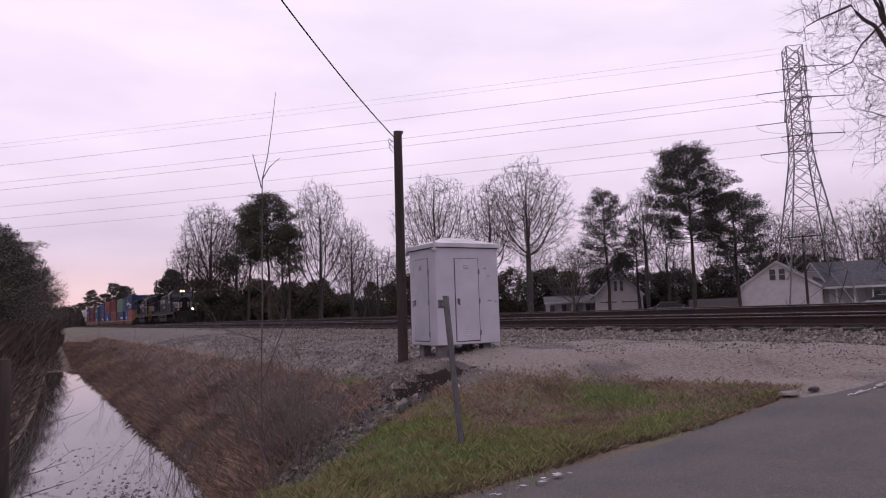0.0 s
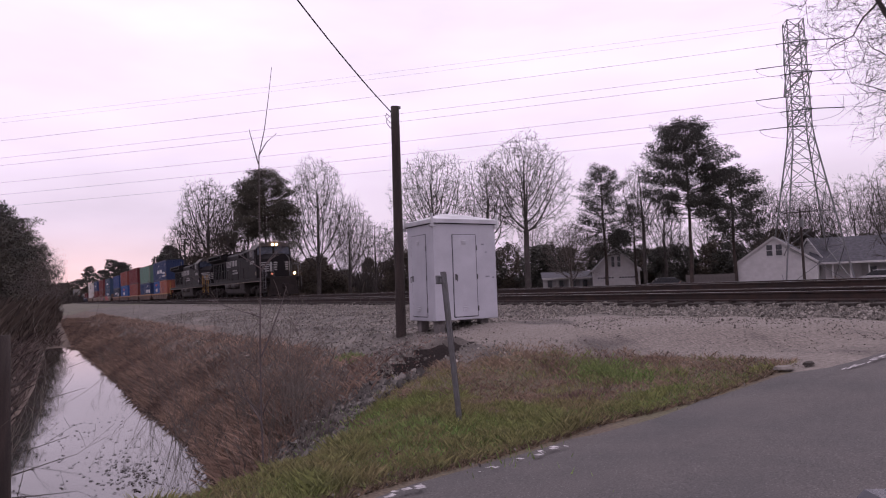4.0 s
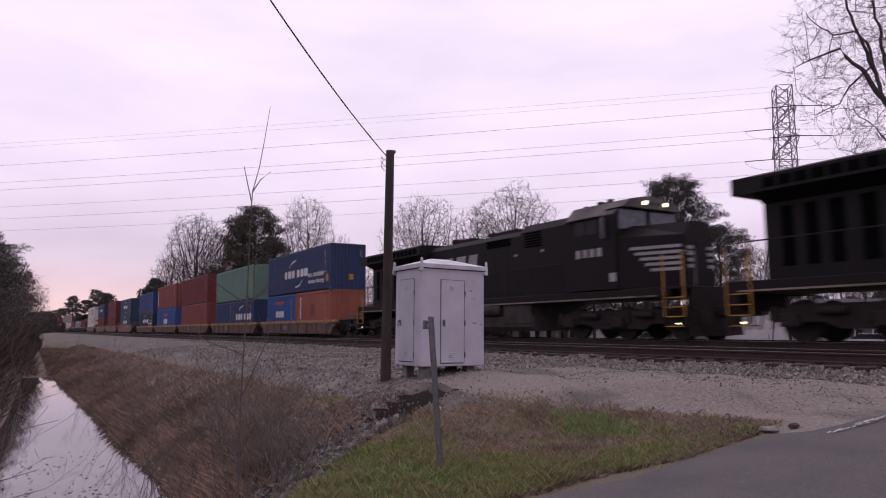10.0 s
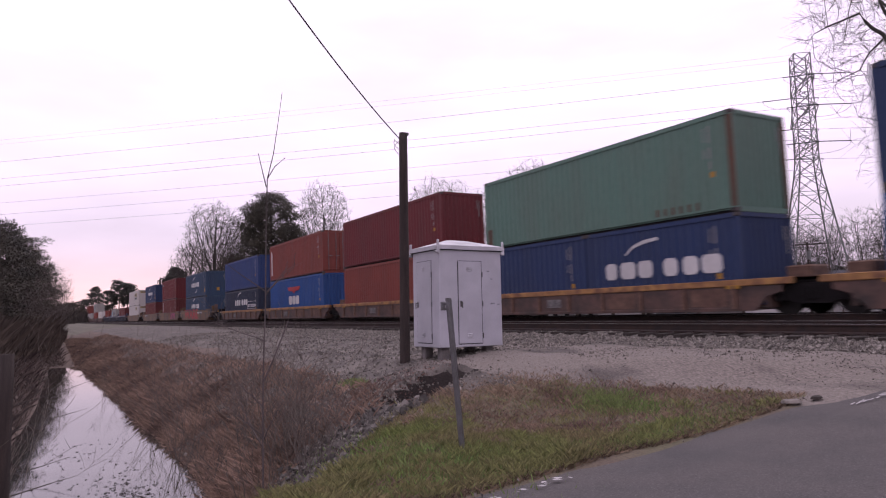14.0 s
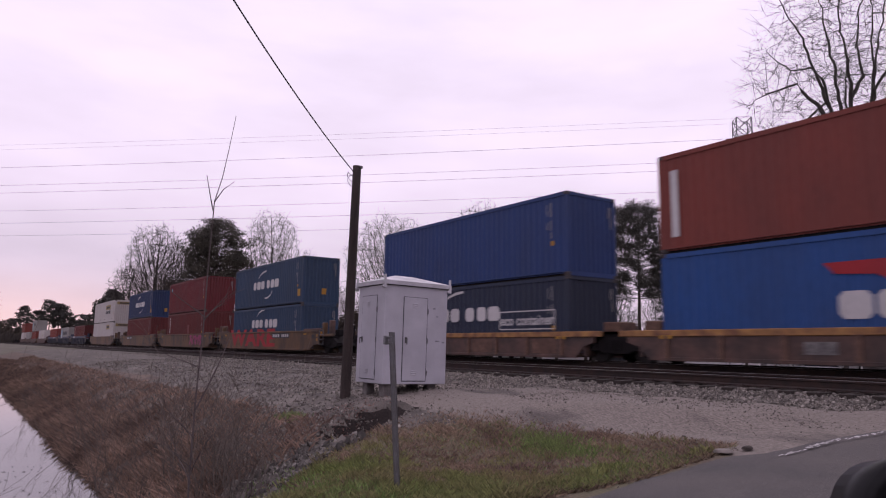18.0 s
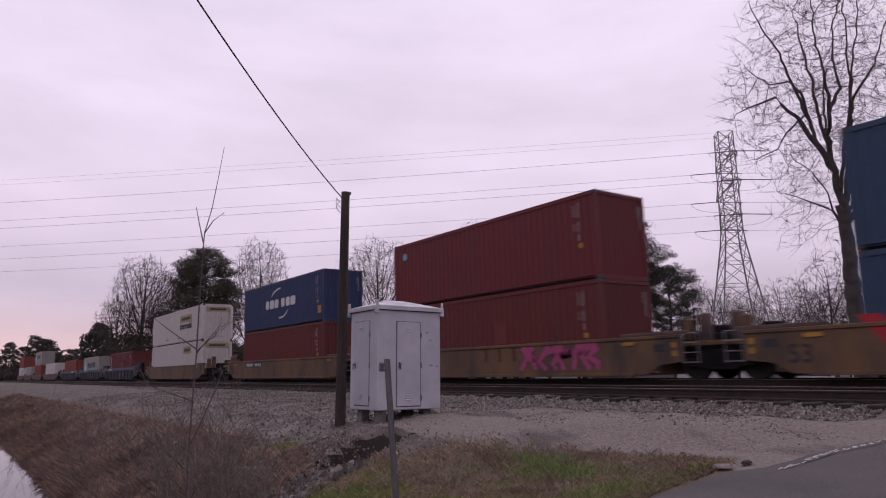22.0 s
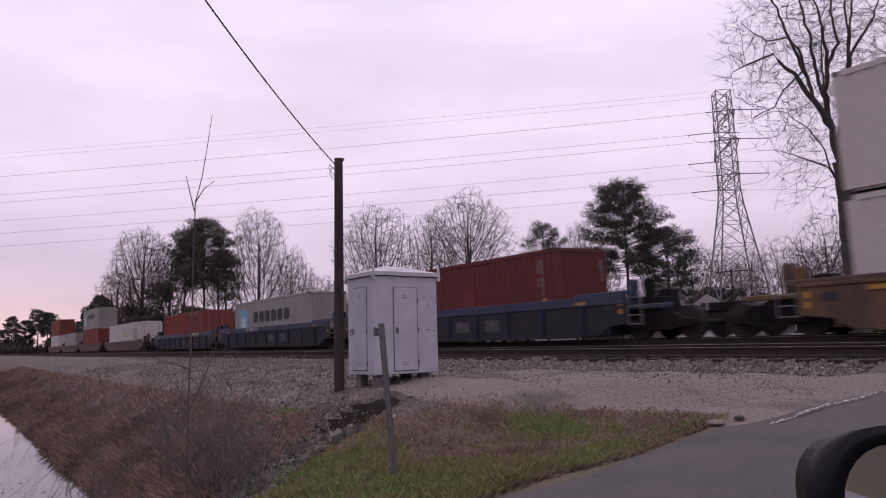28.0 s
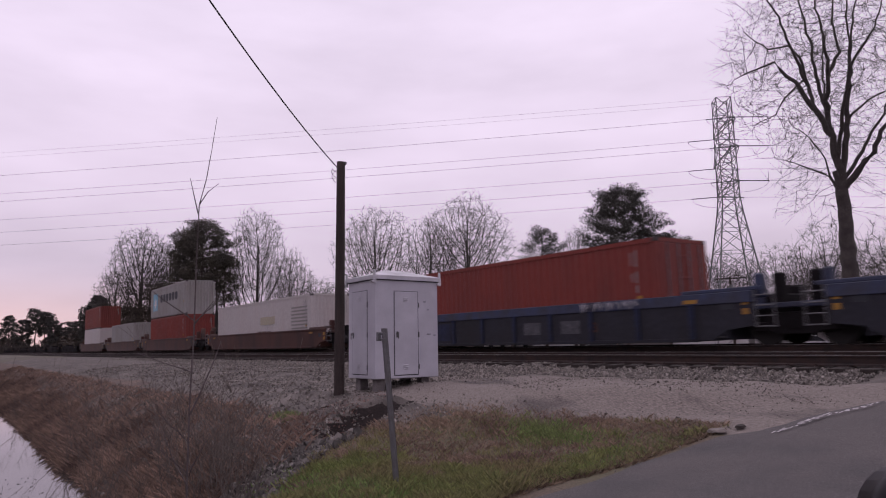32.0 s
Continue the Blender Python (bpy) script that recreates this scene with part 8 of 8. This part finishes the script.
    raw("shaft", V, F, POLE_WOOD, st, True)
    # floating weeds
    V, F = [], []
    for k in range(420):
        if rnd.random() < 0.6:
            x, y = rnd.gauss(-10.6, 0.7), rnd.gauss(1.15, 0.22)
        else:
            x, y = rnd.uniform(-16, -8.5), rnd.uniform(-0.3, 1.6)
        a, s = rnd.uniform(0, 6.28), rnd.uniform(0.01, 0.045)
        q = len(V)
        V += [(x + math.cos(a) * s, y + math.sin(a) * s, WATER_Z + 0.004), (x - math.sin(a) * s * 0.5, y + math.cos(a) * s * 0.5, WATER_Z + 0.012), (x - math.cos(a) * s, y - math.sin(a) * s, WATER_Z + 0.004), (x + math.sin(a) * s * 0.4, y - math.cos(a) * s * 0.4, WATER_Z + 0.008)]
        F.append((q, q + 1, q + 2, q + 3))
    tagged(raw("floating_weeds", V, F, MUD_AND_SHADE), "dark rotting leaves floating on the ditch water", "weeds", kind="stuff")


# ---- the car from which the view is taken: its door mirror ----
def build_car():
    black = mat("black_moulded_plastic", (0.005, 0.005, 0.006), 0.45, spec=0.2, var=0.08, scale=20, bump=0.02)
    navy = mat("dark_blue_car_paint", (0.020, 0.021, 0.035), 0.25, var=0.04, bump=0)
    glass = mat("mirror_glass", (0.75, 0.75, 0.76), 0.03, 1.0, var=0.01, bump=0)
    car = thing("parked_car", pose(MIRROR[0], MIRROR[1], MIRROR[2], 0, 0, MIRROR_TURN), "dark car door with a black wing mirror beside the road", "car")
    W, H, D = 0.20, 0.15, 0.07
    R0 = 0.05
    def outline(w, h, r, n=6):
        pts = []
        for cx, cz, a0 in ((r, -r, 180), (w - r, -r, 90), (w - r, -h + r, 0), (r, -h + r, -90)):
            for k in range(n + 1):
                a = radians(a0 - 90 * k / n)
                pts.append((cx + r * math.cos(a), cz + r * math.sin(a)))
        return pts
    o, i = outline(W, H, R0), [(x + 0.019, z - 0.014) for x, z in outline(W - 0.038, H - 0.030, 0.04)]
    bm = B()
    fo, fi = [bm.verts.new((x, 0, z)) for x, z in o], [bm.verts.new((x, 0.004, z)) for x, z in i]
    gi = [bm.verts.new((x, 0.02, z)) for x, z in i]
    bk = [bm.verts.new((W / 2 + (x - W / 2) * 0.8, D, -H / 2 + (z + H / 2) * 0.8)) for x, z in o]
    n = len(o)
    for k in range(n):
        j = (k + 1) % n
        bm.faces.new((fo[k], fo[j], fi[j], fi[k])), bm.faces.new((fi[k], fi[j], gi[j], gi[k])), bm.faces.new((fo[j], fo[k], bk[k], bk[j]))
    bm.faces.new(bk)
    mh = part("mirror_housing", bm, black, car, "black moulded mirror housing", True)
    bm = B()
    bm.faces.new([bm.verts.new((x, 0.015, z)) for x, z in i])
    part("mirror_glass", bm, glass, mh, "mirror glass")
    part("mirror_arm", bm_box(B(), W * 0.62, 0.04, -H - 0.03, 0.07, 0.04, 0.09, 0.01), black, car)
    part("door_skin", bm_box(B(), W * 0.62 + 0.10, -0.10, -0.62, 0.28, 0.9, 0.92, 0.03), navy, car, "dark blue door skin")


MIRROR, MIRROR_TURN = (-0.2548, 0.5185, 1.330), 57.0


# ---- build ----
build_ground()
build_road()
build_water()
build_track(RAIL_Y, RAIL_Z, "rusty main track carrying the train")
build_track(NEAR_Y, NEAR_Z, "rusty empty near track")
build_cabinet()
build_pole()
build_post()
build_locomotives()
consist()
build_houses()
build_far_house()
build_tower()
build_yard()
build_woods()
build_stones()
build_grass()
build_saplings()
build_car()


def motions():
    for ob, s0, m in MOVING:
        walk(ob, [(t, pose(s0 + travelled(t), RAIL_Y, RAIL_Z, BANK, 0, 0) @ m) for t in (0, 4, 8, 12, 16, 20, 24, 28, 32)])


motions()
